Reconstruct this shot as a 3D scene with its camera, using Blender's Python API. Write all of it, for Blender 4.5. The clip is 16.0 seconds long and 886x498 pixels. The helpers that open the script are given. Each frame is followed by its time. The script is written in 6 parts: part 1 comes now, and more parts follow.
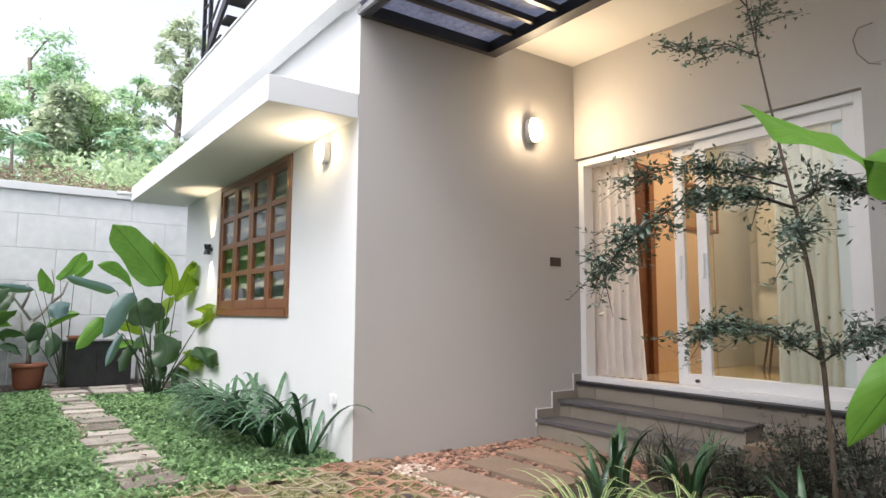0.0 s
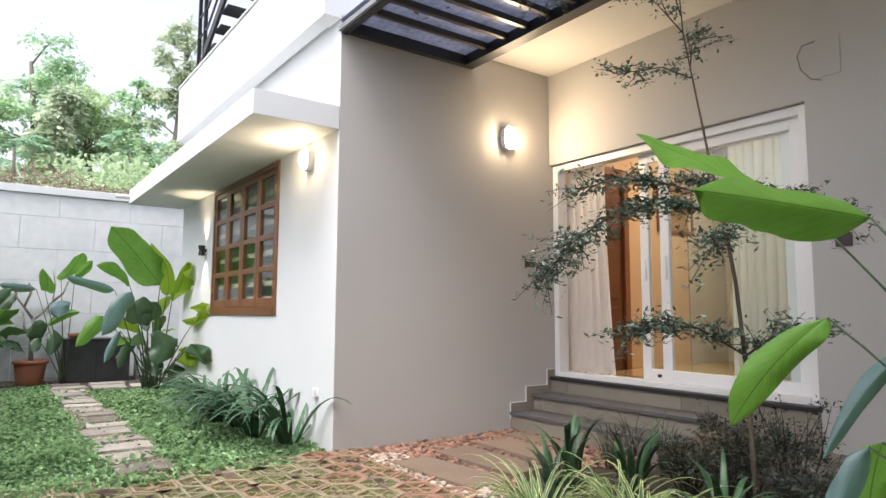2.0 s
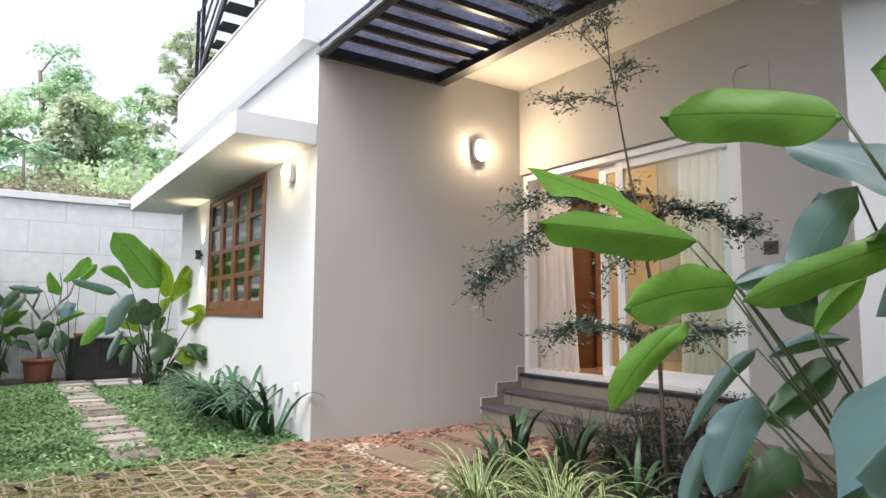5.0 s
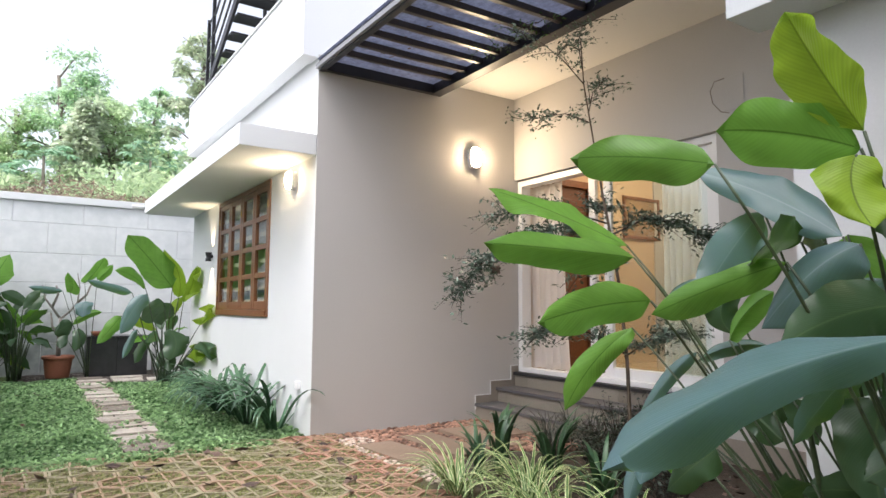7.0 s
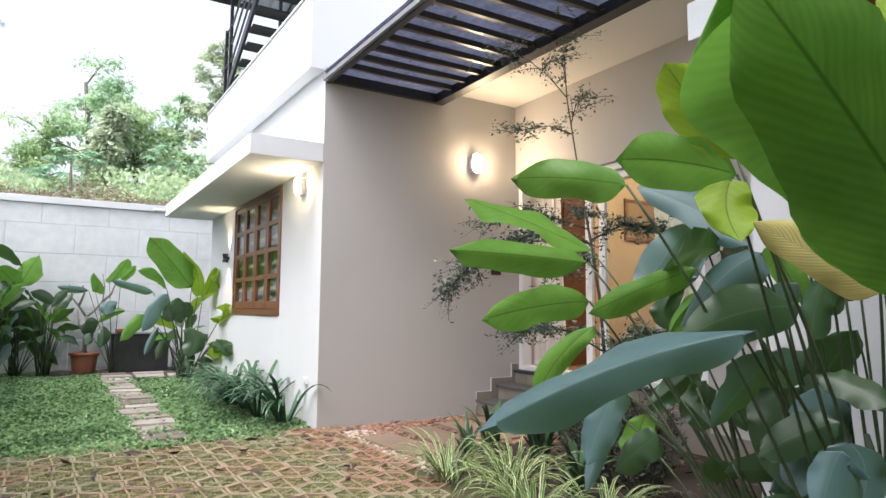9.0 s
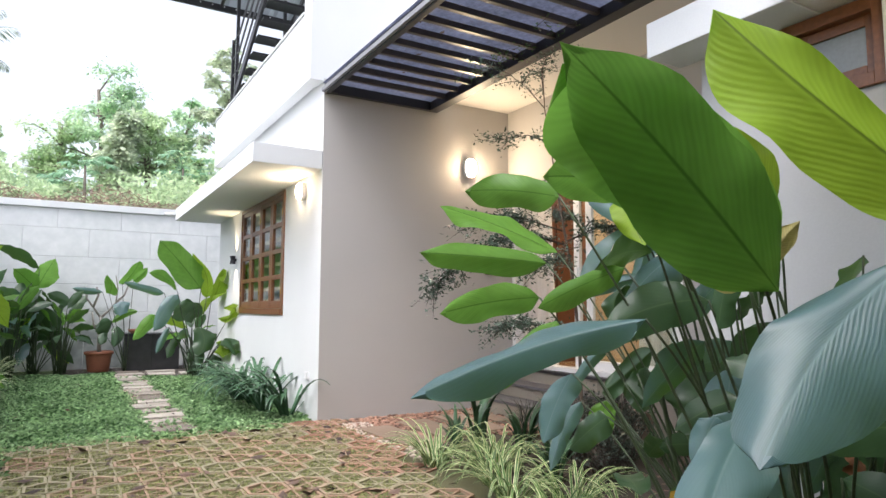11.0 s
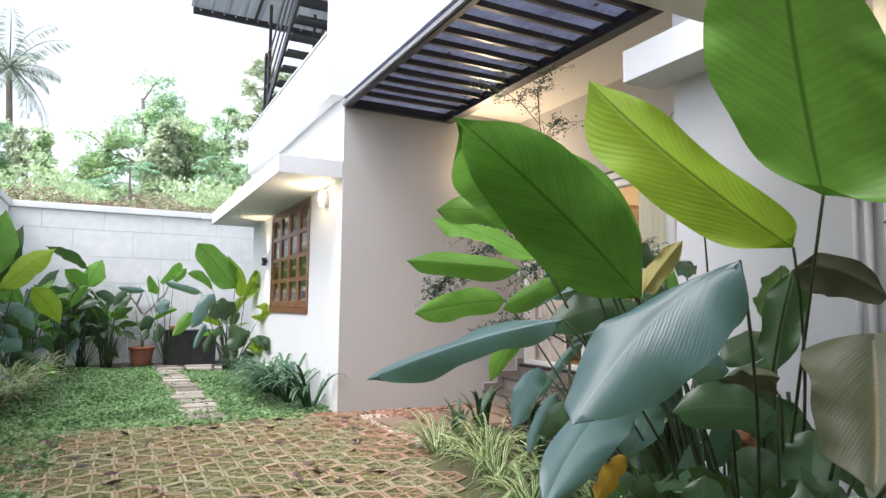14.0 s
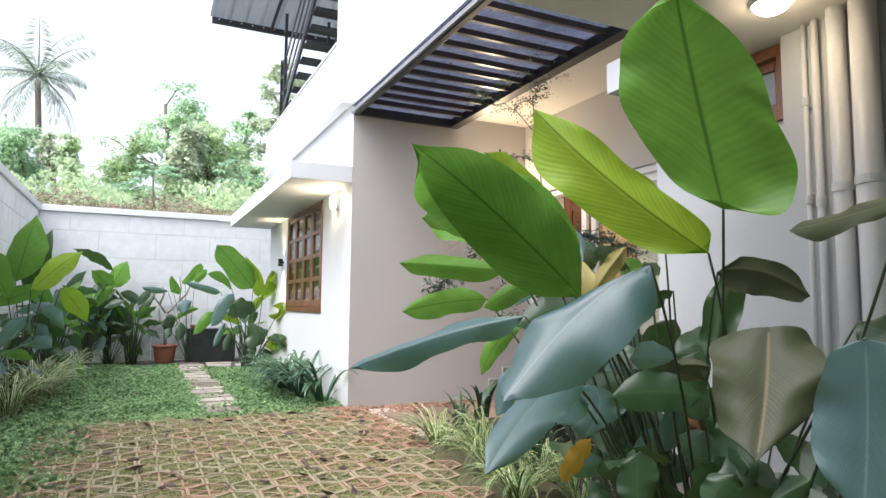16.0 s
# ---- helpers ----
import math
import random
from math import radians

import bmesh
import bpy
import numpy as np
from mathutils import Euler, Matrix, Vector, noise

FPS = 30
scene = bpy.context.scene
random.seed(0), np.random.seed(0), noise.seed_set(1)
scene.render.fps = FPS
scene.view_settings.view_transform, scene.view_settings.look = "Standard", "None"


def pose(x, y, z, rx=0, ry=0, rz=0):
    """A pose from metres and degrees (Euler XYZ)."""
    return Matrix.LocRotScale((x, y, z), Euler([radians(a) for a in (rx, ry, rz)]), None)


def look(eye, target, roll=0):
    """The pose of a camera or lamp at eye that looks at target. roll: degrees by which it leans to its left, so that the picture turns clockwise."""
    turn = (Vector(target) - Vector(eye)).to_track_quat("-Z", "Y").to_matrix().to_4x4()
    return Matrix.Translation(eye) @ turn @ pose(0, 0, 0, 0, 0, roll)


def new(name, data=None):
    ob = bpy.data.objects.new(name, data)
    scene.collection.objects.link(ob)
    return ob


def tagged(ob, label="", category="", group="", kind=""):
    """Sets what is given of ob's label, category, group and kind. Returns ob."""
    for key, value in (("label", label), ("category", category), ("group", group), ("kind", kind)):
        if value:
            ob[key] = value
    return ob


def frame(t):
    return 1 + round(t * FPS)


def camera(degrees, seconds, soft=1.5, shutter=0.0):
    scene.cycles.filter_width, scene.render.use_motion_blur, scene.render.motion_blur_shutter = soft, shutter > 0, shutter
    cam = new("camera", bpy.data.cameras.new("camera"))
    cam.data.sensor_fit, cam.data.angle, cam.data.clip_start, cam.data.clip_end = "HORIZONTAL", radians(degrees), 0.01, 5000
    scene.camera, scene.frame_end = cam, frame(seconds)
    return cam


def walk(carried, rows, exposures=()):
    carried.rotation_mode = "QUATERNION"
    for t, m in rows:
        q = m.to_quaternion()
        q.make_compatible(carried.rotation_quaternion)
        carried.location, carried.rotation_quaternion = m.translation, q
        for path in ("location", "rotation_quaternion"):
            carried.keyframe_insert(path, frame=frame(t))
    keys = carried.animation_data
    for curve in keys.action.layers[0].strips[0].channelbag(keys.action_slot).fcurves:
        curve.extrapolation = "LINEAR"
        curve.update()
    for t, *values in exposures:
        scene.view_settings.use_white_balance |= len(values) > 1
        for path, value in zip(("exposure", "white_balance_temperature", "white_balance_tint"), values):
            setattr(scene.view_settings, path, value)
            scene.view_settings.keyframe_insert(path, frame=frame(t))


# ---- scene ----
import itertools

# the camera and its walk
cam = camera(69.5, 16.0)
PATH = [
    (0, (-2.161, -4.099, 1.04), (-1.003, -2.48, 1.241), 0.3),
    (0.5, (-2.164, -4.189, 1.026), (-1.007, -2.571, 1.23), 0.3),
    (1, (-2.157, -4.281, 1.032), (-1.003, -2.66, 1.232), 0.3),
    (1.5, (-2.153, -4.376, 1.04), (-1.002, -2.753, 1.237), 0.4),
    (2, (-2.173, -4.467, 1.043), (-1.019, -2.845, 1.239), 0.3),
    (2.5, (-2.172, -4.563, 1.042), (-1.02, -2.94, 1.239), 0.3),
    (3, (-2.162, -4.652, 1.043), (-1.014, -3.026, 1.239), 0.3),
    (3.5, (-2.146, -4.739, 1.058), (-1.004, -3.109, 1.252), 0.3),
    (4, (-2.142, -4.831, 1.072), (-1.005, -3.197, 1.263), 0.4),
    (4.5, (-2.147, -4.916, 1.067), (-1.012, -3.281, 1.259), 0.3),
    (7, (-2.143, -5.333, 1.112), (-1.049, -3.669, 1.294), 0.3),
    (7.5, (-2.124, -5.415, 1.125), (-1.049, -3.738, 1.305), 0.4),
    (8, (-2.122, -5.509, 1.116), (-1.062, -3.823, 1.297), 0.4),
    (8.5, (-2.134, -5.593, 1.125), (-1.085, -3.899, 1.303), 0.5),
    (9, (-2.134, -5.677, 1.111), (-1.095, -3.978, 1.293), 0.5),
    (11.5, (-2.152, -6.106, 1.095), (-1.155, -4.381, 1.277), 0.3),
    (12, (-2.137, -6.181, 1.095), (-1.16, -4.446, 1.278), 0.5),
    (12.5, (-2.143, -6.267, 1.097), (-1.179, -4.524, 1.28), 0.5),
    (13, (-2.131, -6.344, 1.098), (-1.186, -4.59, 1.28), 0.5),
    (13.5, (-2.135, -6.429, 1.1), (-1.206, -4.667, 1.281), 0.5),
    (14, (-2.134, -6.514, 1.102), (-1.222, -4.743, 1.283), 0.6),
    (14.5, (-2.129, -6.595, 1.103), (-1.233, -4.816, 1.283), 0.7),
    (15, (-2.121, -6.677, 1.106), (-1.241, -4.89, 1.284), 0.5),
    (15.5, (-2.113, -6.755, 1.105), (-1.248, -4.96, 1.283), 0.6),
    (16, (-2.11, -6.833, 1.1), (-1.255, -5.033, 1.278), 0.5),
]
walk(cam, [(t, look(eye, target, roll)) for t, eye, target, roll in PATH], [(0.0, 0.70, 6330, 14), (4.0, 0.70, 6330, 14), (8.0, 0.74, 6290, 14), (12.0, 0.79, 6230, 14), (16.0, 0.94, 6200, 14)])

# ---- light ----
world = bpy.data.worlds.new("overcast_sky")
scene.world = world
world.use_nodes = True
wn = world.node_tree.nodes
wl = world.node_tree.links
SUN_EL, SUN_ROT = radians(58), radians(250)
sky = wn.new("ShaderNodeTexSky")
sky.sky_type = 'NISHITA'
sky.sun_disc = False
sky.sun_elevation = SUN_EL
sky.sun_rotation = SUN_ROT
sky.dust_density = 4.0
haze = wn.new("ShaderNodeHueSaturation")
haze.inputs["Saturation"].default_value = 0.34
haze.inputs["Value"].default_value = 1.6
wl.new(sky.outputs[0], haze.inputs["Color"])
wl.new(haze.outputs[0], wn["Background"].inputs["Color"])
wn["Background"].inputs["Strength"].default_value = 0.15

sun = new("sun", bpy.data.lights.new("sun", "SUN"))
sun.data.energy = 0.7
sun.data.angle = radians(30)
sun.data.color = (1.0, 0.97, 0.93)
sun.matrix_world = look((-6, -3, 12), (0, 0, 0))
scene.view_settings.exposure = 0.72


# ---- materials ----
def mat(name, color, rough=0.6, vary=0.08, scale=3.0, fine=60.0, bump=0.15, metal=0.0, spec=0.4, tint=None, islands=False, objs=False, trans=0.0, worn=None):
    """A painted, stone or plant surface: two scales of colour variation and a fine relief."""
    m = bpy.data.materials.new(name)
    m.use_nodes = True
    n, l = m.node_tree.nodes, m.node_tree.links
    b = n["Principled BSDF"]
    co = n.new("ShaderNodeNewGeometry")
    big = n.new("ShaderNodeTexNoise")
    big.inputs["Scale"].default_value = scale
    big.inputs["Detail"].default_value = 6
    sm = n.new("ShaderNodeTexNoise")
    sm.inputs["Scale"].default_value = fine
    sm.inputs["Detail"].default_value = 4
    l.new(co.outputs["Position"], big.inputs["Vector"])
    l.new(co.outputs["Position"], sm.inputs["Vector"])
    add = n.new("ShaderNodeMath")
    add.operation = 'ADD'
    l.new(big.outputs["Fac"], add.inputs[0])
    l.new(sm.outputs["Fac"], add.inputs[1])
    last = add.outputs[0]
    if islands or objs:
        if islands:
            src = n.new("ShaderNodeNewGeometry").outputs["Random Per Island"]
        else:
            src = n.new("ShaderNodeObjectInfo").outputs["Random"]
        more = n.new("ShaderNodeMath")
        more.operation = 'ADD'
        l.new(last, more.inputs[0])
        l.new(src, more.inputs[1])
        half = n.new("ShaderNodeMath")
        half.operation = 'SUBTRACT'
        half.inputs[1].default_value = 0.5
        l.new(more.outputs[0], half.inputs[0])
        last = half.outputs[0]
    if worn:
        # moss and dirt that grow from one side of the bed to the other
        axes = n.new("ShaderNodeSeparateXYZ")
        l.new(co.outputs["Position"], axes.inputs[0])
        grown = n.new("ShaderNodeMapRange")
        grown.inputs["From Min"].default_value, grown.inputs["From Max"].default_value = worn
        grown.inputs["To Min"].default_value, grown.inputs["To Max"].default_value = -0.35, 0.45
        l.new(axes.outputs[0], grown.inputs["Value"])
        more = n.new("ShaderNodeMath")
        more.operation = 'ADD'
        l.new(last, more.inputs[0])
        l.new(grown.outputs[0], more.inputs[1])
        last = more.outputs[0]
    ramp = n.new("ShaderNodeMapRange")
    ramp.inputs["From Min"].default_value = 0.55
    ramp.inputs["From Max"].default_value = 1.45
    l.new(last, ramp.inputs["Value"])
    mix = n.new("ShaderNodeMix")
    mix.data_type = 'RGBA'
    l.new(ramp.outputs[0], mix.inputs["Factor"])
    c = Vector(color)
    t = Vector(tint) if tint else c * (1 - 2 * vary)
    mix.inputs["A"].default_value = (*t, 1)
    mix.inputs["B"].default_value = (*[min(1, v) for v in c * (1 + vary)], 1)
    l.new(mix.outputs["Result"], b.inputs["Base Color"])
    b.inputs["Roughness"].default_value = rough
    b.inputs["Metallic"].default_value = metal
    b.inputs["Specular IOR Level"].default_value = spec
    if bump:
        bp = n.new("ShaderNodeBump")
        bp.inputs["Strength"].default_value = bump
        bp.inputs["Distance"].default_value = 0.01
        l.new(sm.outputs["Fac"], bp.inputs["Height"])
        l.new(bp.outputs[0], b.inputs["Normal"])
    if trans:
        tr = n.new("ShaderNodeBsdfTranslucent")
        l.new(mix.outputs["Result"], tr.inputs["Color"])
        ms = n.new("ShaderNodeMixShader")
        ms.inputs[0].default_value = trans
        l.new(b.outputs[0], ms.inputs[1])
        l.new(tr.outputs[0], ms.inputs[2])
        l.new(ms.outputs[0], n["Material Output"].inputs["Surface"])
    return m


def glow(name, color, strength):
    m = bpy.data.materials.new(name)
    m.use_nodes = True
    b = m.node_tree.nodes["Principled BSDF"]
    b.inputs["Base Color"].default_value = (0.9, 0.88, 0.82, 1)
    b.inputs["Emission Color"].default_value = (*color, 1)
    b.inputs["Emission Strength"].default_value = strength
    return m


def glass(name, tint=(0.95, 0.98, 0.97), rough=0.0):
    m = bpy.data.materials.new(name)
    m.use_nodes = True
    n, l = m.node_tree.nodes, m.node_tree.links
    g = n.new("ShaderNodeBsdfGlossy")
    g.inputs["Roughness"].default_value = rough
    tr = n.new("ShaderNodeBsdfTransparent")
    tr.inputs["Color"].default_value = (*tint, 1)
    f = n.new("ShaderNodeLayerWeight")
    f.inputs["Blend"].default_value = 0.5
    k = n.new("ShaderNodeMath")
    k.operation = 'POWER'
    k.inputs[1].default_value = 3.0
    l.new(f.outputs["Facing"], k.inputs[0])
    g2 = n.new("ShaderNodeMath")
    g2.operation = 'MULTIPLY_ADD'
    g2.inputs[1].default_value, g2.inputs[2].default_value = 0.5, 0.035
    l.new(k.outputs[0], g2.inputs[0])
    ms = n.new("ShaderNodeMixShader")
    l.new(g2.outputs[0], ms.inputs[0])
    l.new(tr.outputs[0], ms.inputs[1])
    l.new(g.outputs[0], ms.inputs[2])
    l.new(ms.outputs[0], n["Material Output"].inputs["Surface"])
    return m


M_WHITE = mat("white_paint", (0.72, 0.735, 0.735), 0.7, 0.03, 1.2, 90, 0.08)
M_GREIGE = mat("greige_paint", (0.49, 0.472, 0.452), 0.75, 0.03, 1.0, 90, 0.08)
M_CEIL = mat("ceiling_paint", (0.78, 0.75, 0.7), 0.8, 0.02, 1.0, 80, 0.05)
M_GREYWHITE = mat("porch_paint", (0.52, 0.53, 0.54), 0.7, 0.03, 1.2, 90, 0.08)
M_BLACK = mat("black_steel", (0.022, 0.022, 0.025), 0.45, 0.15, 6, 80, 0.05, spec=0.5)
M_ALU = mat("white_upvc", (0.82, 0.82, 0.82), 0.35, 0.02, 3, 60, 0.02, spec=0.5)
M_TEAK = mat("varnished_teak", (0.21, 0.085, 0.035), 0.35, 0.2, 4, 45, 0.12, spec=0.5)
M_TEAKDARK = mat("dark_teak", (0.13, 0.05, 0.022), 0.4, 0.2, 4, 45, 0.1, spec=0.5)
M_GLASS = glass("window_glass")
M_TILE = mat("beige_riser_tile", (0.26, 0.232, 0.19), 0.4, 0.08, 4, 70, 0.05, objs=True)
M_TREAD = mat("grey_tread_tile", (0.11, 0.106, 0.11), 0.45, 0.1, 5, 90, 0.1)
M_SKIRT = mat("taupe_skirting", (0.27, 0.235, 0.2), 0.45, 0.06, 4, 70, 0.05)
M_TERRA = mat("terracotta_paver", (0.35, 0.185, 0.135), 0.85, 0.05, 1.0, 45, 0.4, tint=(0.285, 0.255, 0.165), objs=True, worn=(-0.85, 0.6))
M_MOSS = mat("mossy_soil", (0.075, 0.062, 0.042), 0.95, 0.05, 2.0, 120, 0.9, tint=(0.135, 0.142, 0.055), worn=(-0.7, 0.7))
M_GRAVEL = mat("gravel", (0.33, 0.19, 0.135), 0.7, 0.15, 6, 50, 0.3, tint=(0.075, 0.042, 0.03), islands=True)
M_SOIL = mat("garden_soil", (0.05, 0.038, 0.028), 0.95, 0.3, 4, 60, 0.8, tint=(0.03, 0.024, 0.017))
M_LAWN = mat("lawn_earth", (0.055, 0.085, 0.025), 0.95, 0.3, 5, 90, 0.8)
M_GRASS = mat("grass_blades", (0.36, 0.52, 0.27), 0.28, 0.3, 1.4, 20, 0.0, tint=(0.07, 0.16, 0.055), islands=True, trans=0.25)
M_SLAB = mat("stepping_stone", (0.40, 0.365, 0.315), 0.7, 0.14, 9, 60, 0.45, tint=(0.15, 0.125, 0.10), objs=True)
M_SAND = mat("sandstone_slab", (0.205, 0.15, 0.108), 0.75, 0.12, 4, 60, 0.3, objs=True)
M_BLOCK = mat("whitewashed_block", (0.78, 0.79, 0.79), 0.85, 0.03, 0.9, 7, 0.25, tint=(0.60, 0.63, 0.625))


def stain(m, places, color):
    """Patches of algae, broken up by noise, round the given places."""
    n, l = m.node_tree.nodes, m.node_tree.links
    b = n["Principled BSDF"]
    old = b.inputs["Base Color"].links[0].from_socket
    geo = n.new("ShaderNodeNewGeometry")
    noise_s = n.new("ShaderNodeTexNoise")
    noise_s.inputs["Scale"].default_value = 3.5
    noise_s.inputs["Detail"].default_value = 8
    l.new(geo.outputs["Position"], noise_s.inputs["Vector"])
    for place, reach in places:
        d = n.new("ShaderNodeVectorMath")
        d.operation = 'DISTANCE'
        d.inputs[1].default_value = place
        l.new(geo.outputs["Position"], d.inputs[0])
        r = n.new("ShaderNodeMath")
        r.operation = 'MULTIPLY_ADD'
        r.inputs[1].default_value = reach * 1.6
        l.new(noise_s.outputs["Fac"], r.inputs[0])
        sg = n.new("ShaderNodeMath")
        sg.operation = 'MULTIPLY'
        sg.inputs[1].default_value = -1.0
        l.new(d.outputs["Value"], sg.inputs[0])
        l.new(sg.outputs[0], r.inputs[2])
        f = n.new("ShaderNodeMapRange")
        f.inputs["From Min"].default_value, f.inputs["From Max"].default_value = -0.25 * reach, 0.9 * reach
        f.inputs["To Max"].default_value = 0.85
        l.new(r.outputs[0], f.inputs["Value"])
        x = n.new("ShaderNodeMix")
        x.data_type = 'RGBA'
        l.new(f.outputs[0], x.inputs["Factor"])
        l.new(old, x.inputs["A"])
        x.inputs["B"].default_value = (*color, 1)
        old = x.outputs["Result"]
    l.new(old, b.inputs["Base Color"])


stain(M_BLOCK, [((-2.2, 6.94, 0.4), 1.15), ((-1.4, 6.94, 0.3), 0.8), ((-3.3, 6.94, 0.4), 0.7), ((-3.85, 4.6, 0.2), 0.7)], (0.13, 0.16, 0.145))
stain(M_WHITE, [((0.0, 3.85, 0.75), 0.30), ((0.0, 4.3, 0.35), 0.3)], (0.38, 0.41, 0.33))
M_MORTAR = mat("wall_mortar", (0.66, 0.67, 0.67), 0.9, 0.1, 3, 60, 0.3)
M_CURTAIN = mat("white_curtain", (0.93, 0.92, 0.91), 0.9, 0.03, 5, 150, 0.15, trans=0.22)
M_BARK = mat("bark", (0.10, 0.075, 0.055), 0.9, 0.3, 12, 60, 0.6)
M_POT = mat("terracotta_pot", (0.30, 0.115, 0.065), 0.6, 0.1, 8, 60, 0.15)
M_BOX = mat("black_granite", (0.035, 0.035, 0.038), 0.25, 0.2, 10, 150, 0.03, spec=0.5)
M_SHEET = mat("polycarbonate", (0.17, 0.19, 0.28), 0.6, 0.3, 5, 30, 0.1, trans=0.28)
M_ROOF = mat("steel_sheet", (0.42, 0.45, 0.47), 0.4, 0.06, 3, 50, 0.05, metal=0.4)
M_BULB = glow("lamp_diffuser", (1.0, 0.84, 0.62), 7)


# ---- building helpers ----
def empty(name, at=(0, 0, 0), **tags):
    ob = new(name)
    ob.empty_display_size = 0.1
    ob.location = at
    return tagged(ob, **tags)


def link(name, bm, material, parent=None, label="", smooth=False):
    me = bpy.data.meshes.new(name)
    bm.to_mesh(me)
    bm.free()
    me.materials.append(material)
    if smooth:
        me.polygons.foreach_set("use_smooth", [True] * len(me.polygons))
    ob = new(name, me)
    if parent is not None:
        ob.parent = parent
        ob.matrix_parent_inverse = Matrix.Translation(parent_place(parent)).inverted()
    if label:
        tagged(ob, label)
    return ob


def parent_place(ob):
    p = Vector(ob.location)
    while ob.parent is not None:
        ob = ob.parent
    return p


def part(name, bm, material, parent, label="", smooth=False):
    """One mesh object under a thing; its mesh is in world places."""
    return link(name, bm, material, parent, label, smooth)


def boxes(items, bevel=0.0, bm=None):
    """A bmesh of boxes, each (x0, y0, z0, x1, y1, z1)."""
    bm = bm or bmesh.new()
    for x0, y0, z0, x1, y1, z1 in items:
        m = Matrix.LocRotScale(((x0 + x1) / 2, (y0 + y1) / 2, (z0 + z1) / 2), None, (abs(x1 - x0), abs(y1 - y0), abs(z1 - z0)))
        bmesh.ops.create_cube(bm, size=1.0, matrix=m)
    if bevel:
        bmesh.ops.bevel(bm, geom=bm.edges[:], offset=bevel, segments=2, affect='EDGES', profile=0.6)
    return bm


def tube(points, radii, sides=8, bm=None, cap=True):
    """A tapered tube along points."""
    bm = bm or bmesh.new()
    pts = [Vector(p) for p in points]
    if not hasattr(radii, "__len__"):
        radii = [radii] * len(pts)
    rings = []
    side = None
    for i, p in enumerate(pts):
        d = (pts[min(i + 1, len(pts) - 1)] - pts[max(i - 1, 0)]).normalized()
        if side is None:
            side = d.orthogonal().normalized()
        side = (side - d * side.dot(d)).normalized()
        up = d.cross(side)
        rings.append([bm.verts.new(p + radii[i] * (math.cos(a) * side + math.sin(a) * up)) for a in [2 * math.pi * k / sides for k in range(sides)]])
    for a, b in zip(rings, rings[1:]):
        for k in range(sides):
            bm.faces.new((a[k], a[(k + 1) % sides], b[(k + 1) % sides], b[k]))
    if cap:
        bm.faces.new(rings[0][::-1])
        bm.faces.new(rings[-1])
    return bm


def structure(name, items, material, label, category, bevel=0.0):
    return tagged(link(name, boxes(items, bevel), material), label, category, kind="structure")


# ---- the setting ----
GX, DX, PX = 2.29, 2.41, 0.87      # porch back wall, door plane, near room's wall
CORNER_Y, HOUSE_Y = -3.76, 4.86
WALL_Y, WALL_X, WALL_TOP = 6.95, -3.85, 2.80

# white side wall with its window opening (y 1.23..3.325, z 1.01..2.45)
structure("wall_side", [(0, 0.004, -0.3, 0.2, 1.23, 3.4), (0, 3.325, -0.3, 0.2, HOUSE_Y, 3.4), (0, 1.23, -0.3, 0.2, 3.325, 1.0), (0, 1.23, 2.46, 0.2, 3.325, 3.4)],
          M_WHITE, "white painted plaster side wall with a wooden window", "wall")
structure("wall_porch", [(0.002, 0, -0.3, GX + 0.2, 0.15, 3.4)], M_GREIGE, "greige painted plaster wall of the porch", "wall")
structure("wall_back_house", [(0.2, HOUSE_Y - 0.2, -0.3, 6.8, HOUSE_Y, 3.4)], M_WHITE, "white painted rear house wall", "wall")
structure("wall_upper", [(-0.15, 0.0, 3.404, 7.0, 0.22, 7.2), (-0.15, 0.0, 3.375, -0.004, 0.22, 3.404)], M_WHITE, "white painted upper storey wall above the pergola", "wall")
structure("parapet", [(-0.15, 0.222, 3.375, -0.02, 4.78, 4.125)], M_WHITE, "white plastered roof parapet band", "wall", 0.006)
structure("parapet_coping", [(-0.165, 0.224, 4.127, 0.0, 4.79, 4.155)], M_WHITE, "white parapet coping", "wall", 0.006)
structure("roof_slab", [(-0.018, 0.222, 3.404, 6.8, 4.78, 3.55)], M_WHITE, "white terrace roof slab", "roof")
# porch back wall with the sliding door opening (y -2.44..0, z .43..2.49)
structure("wall_door", [(GX, -0.004, 2.49, GX + 0.2, -2.44, 3.4), (GX, -2.44, -0.3, GX + 0.2, CORNER_Y + 0.002, 3.4), (GX, -0.004, -0.3, GX + 0.2, -2.44, 0.415)],
          M_GREIGE, "greige painted wall round the sliding door", "wall")
structure("ceiling", [(1.318, -0.004, 3.40, 7.0, -4.3, 3.55)], M_CEIL, "cream painted porch ceiling", "ceiling")
structure("wall_near_room", [(PX, -4.71, -0.3, 1.07, CORNER_Y, 2.075), (PX, -4.71, 2.515, 1.07, CORNER_Y, 3.4), (PX, -4.225, 2.075, 1.07, CORNER_Y, 2.515), (1.07, CORNER_Y - 0.2, -0.3, 6.8, CORNER_Y, 3.4), (PX, -9.5, -0.3, 1.07, -4.71, 3.4)],
          M_GREYWHITE, "off-white painted wall of the near room", "wall")
structure("pilaster", [(0.79, -9.4, -0.3, PX - 0.002, -4.72, 2.485)], M_GREYWHITE, "off-white pilaster beside the drain pipes", "wall")
structure("canopy_window_shade", [(0.59, -4.425, 2.485, PX - 0.002, -3.62, 2.685)], M_WHITE, "white concrete sunshade over the small window", "canopy", 0.006)
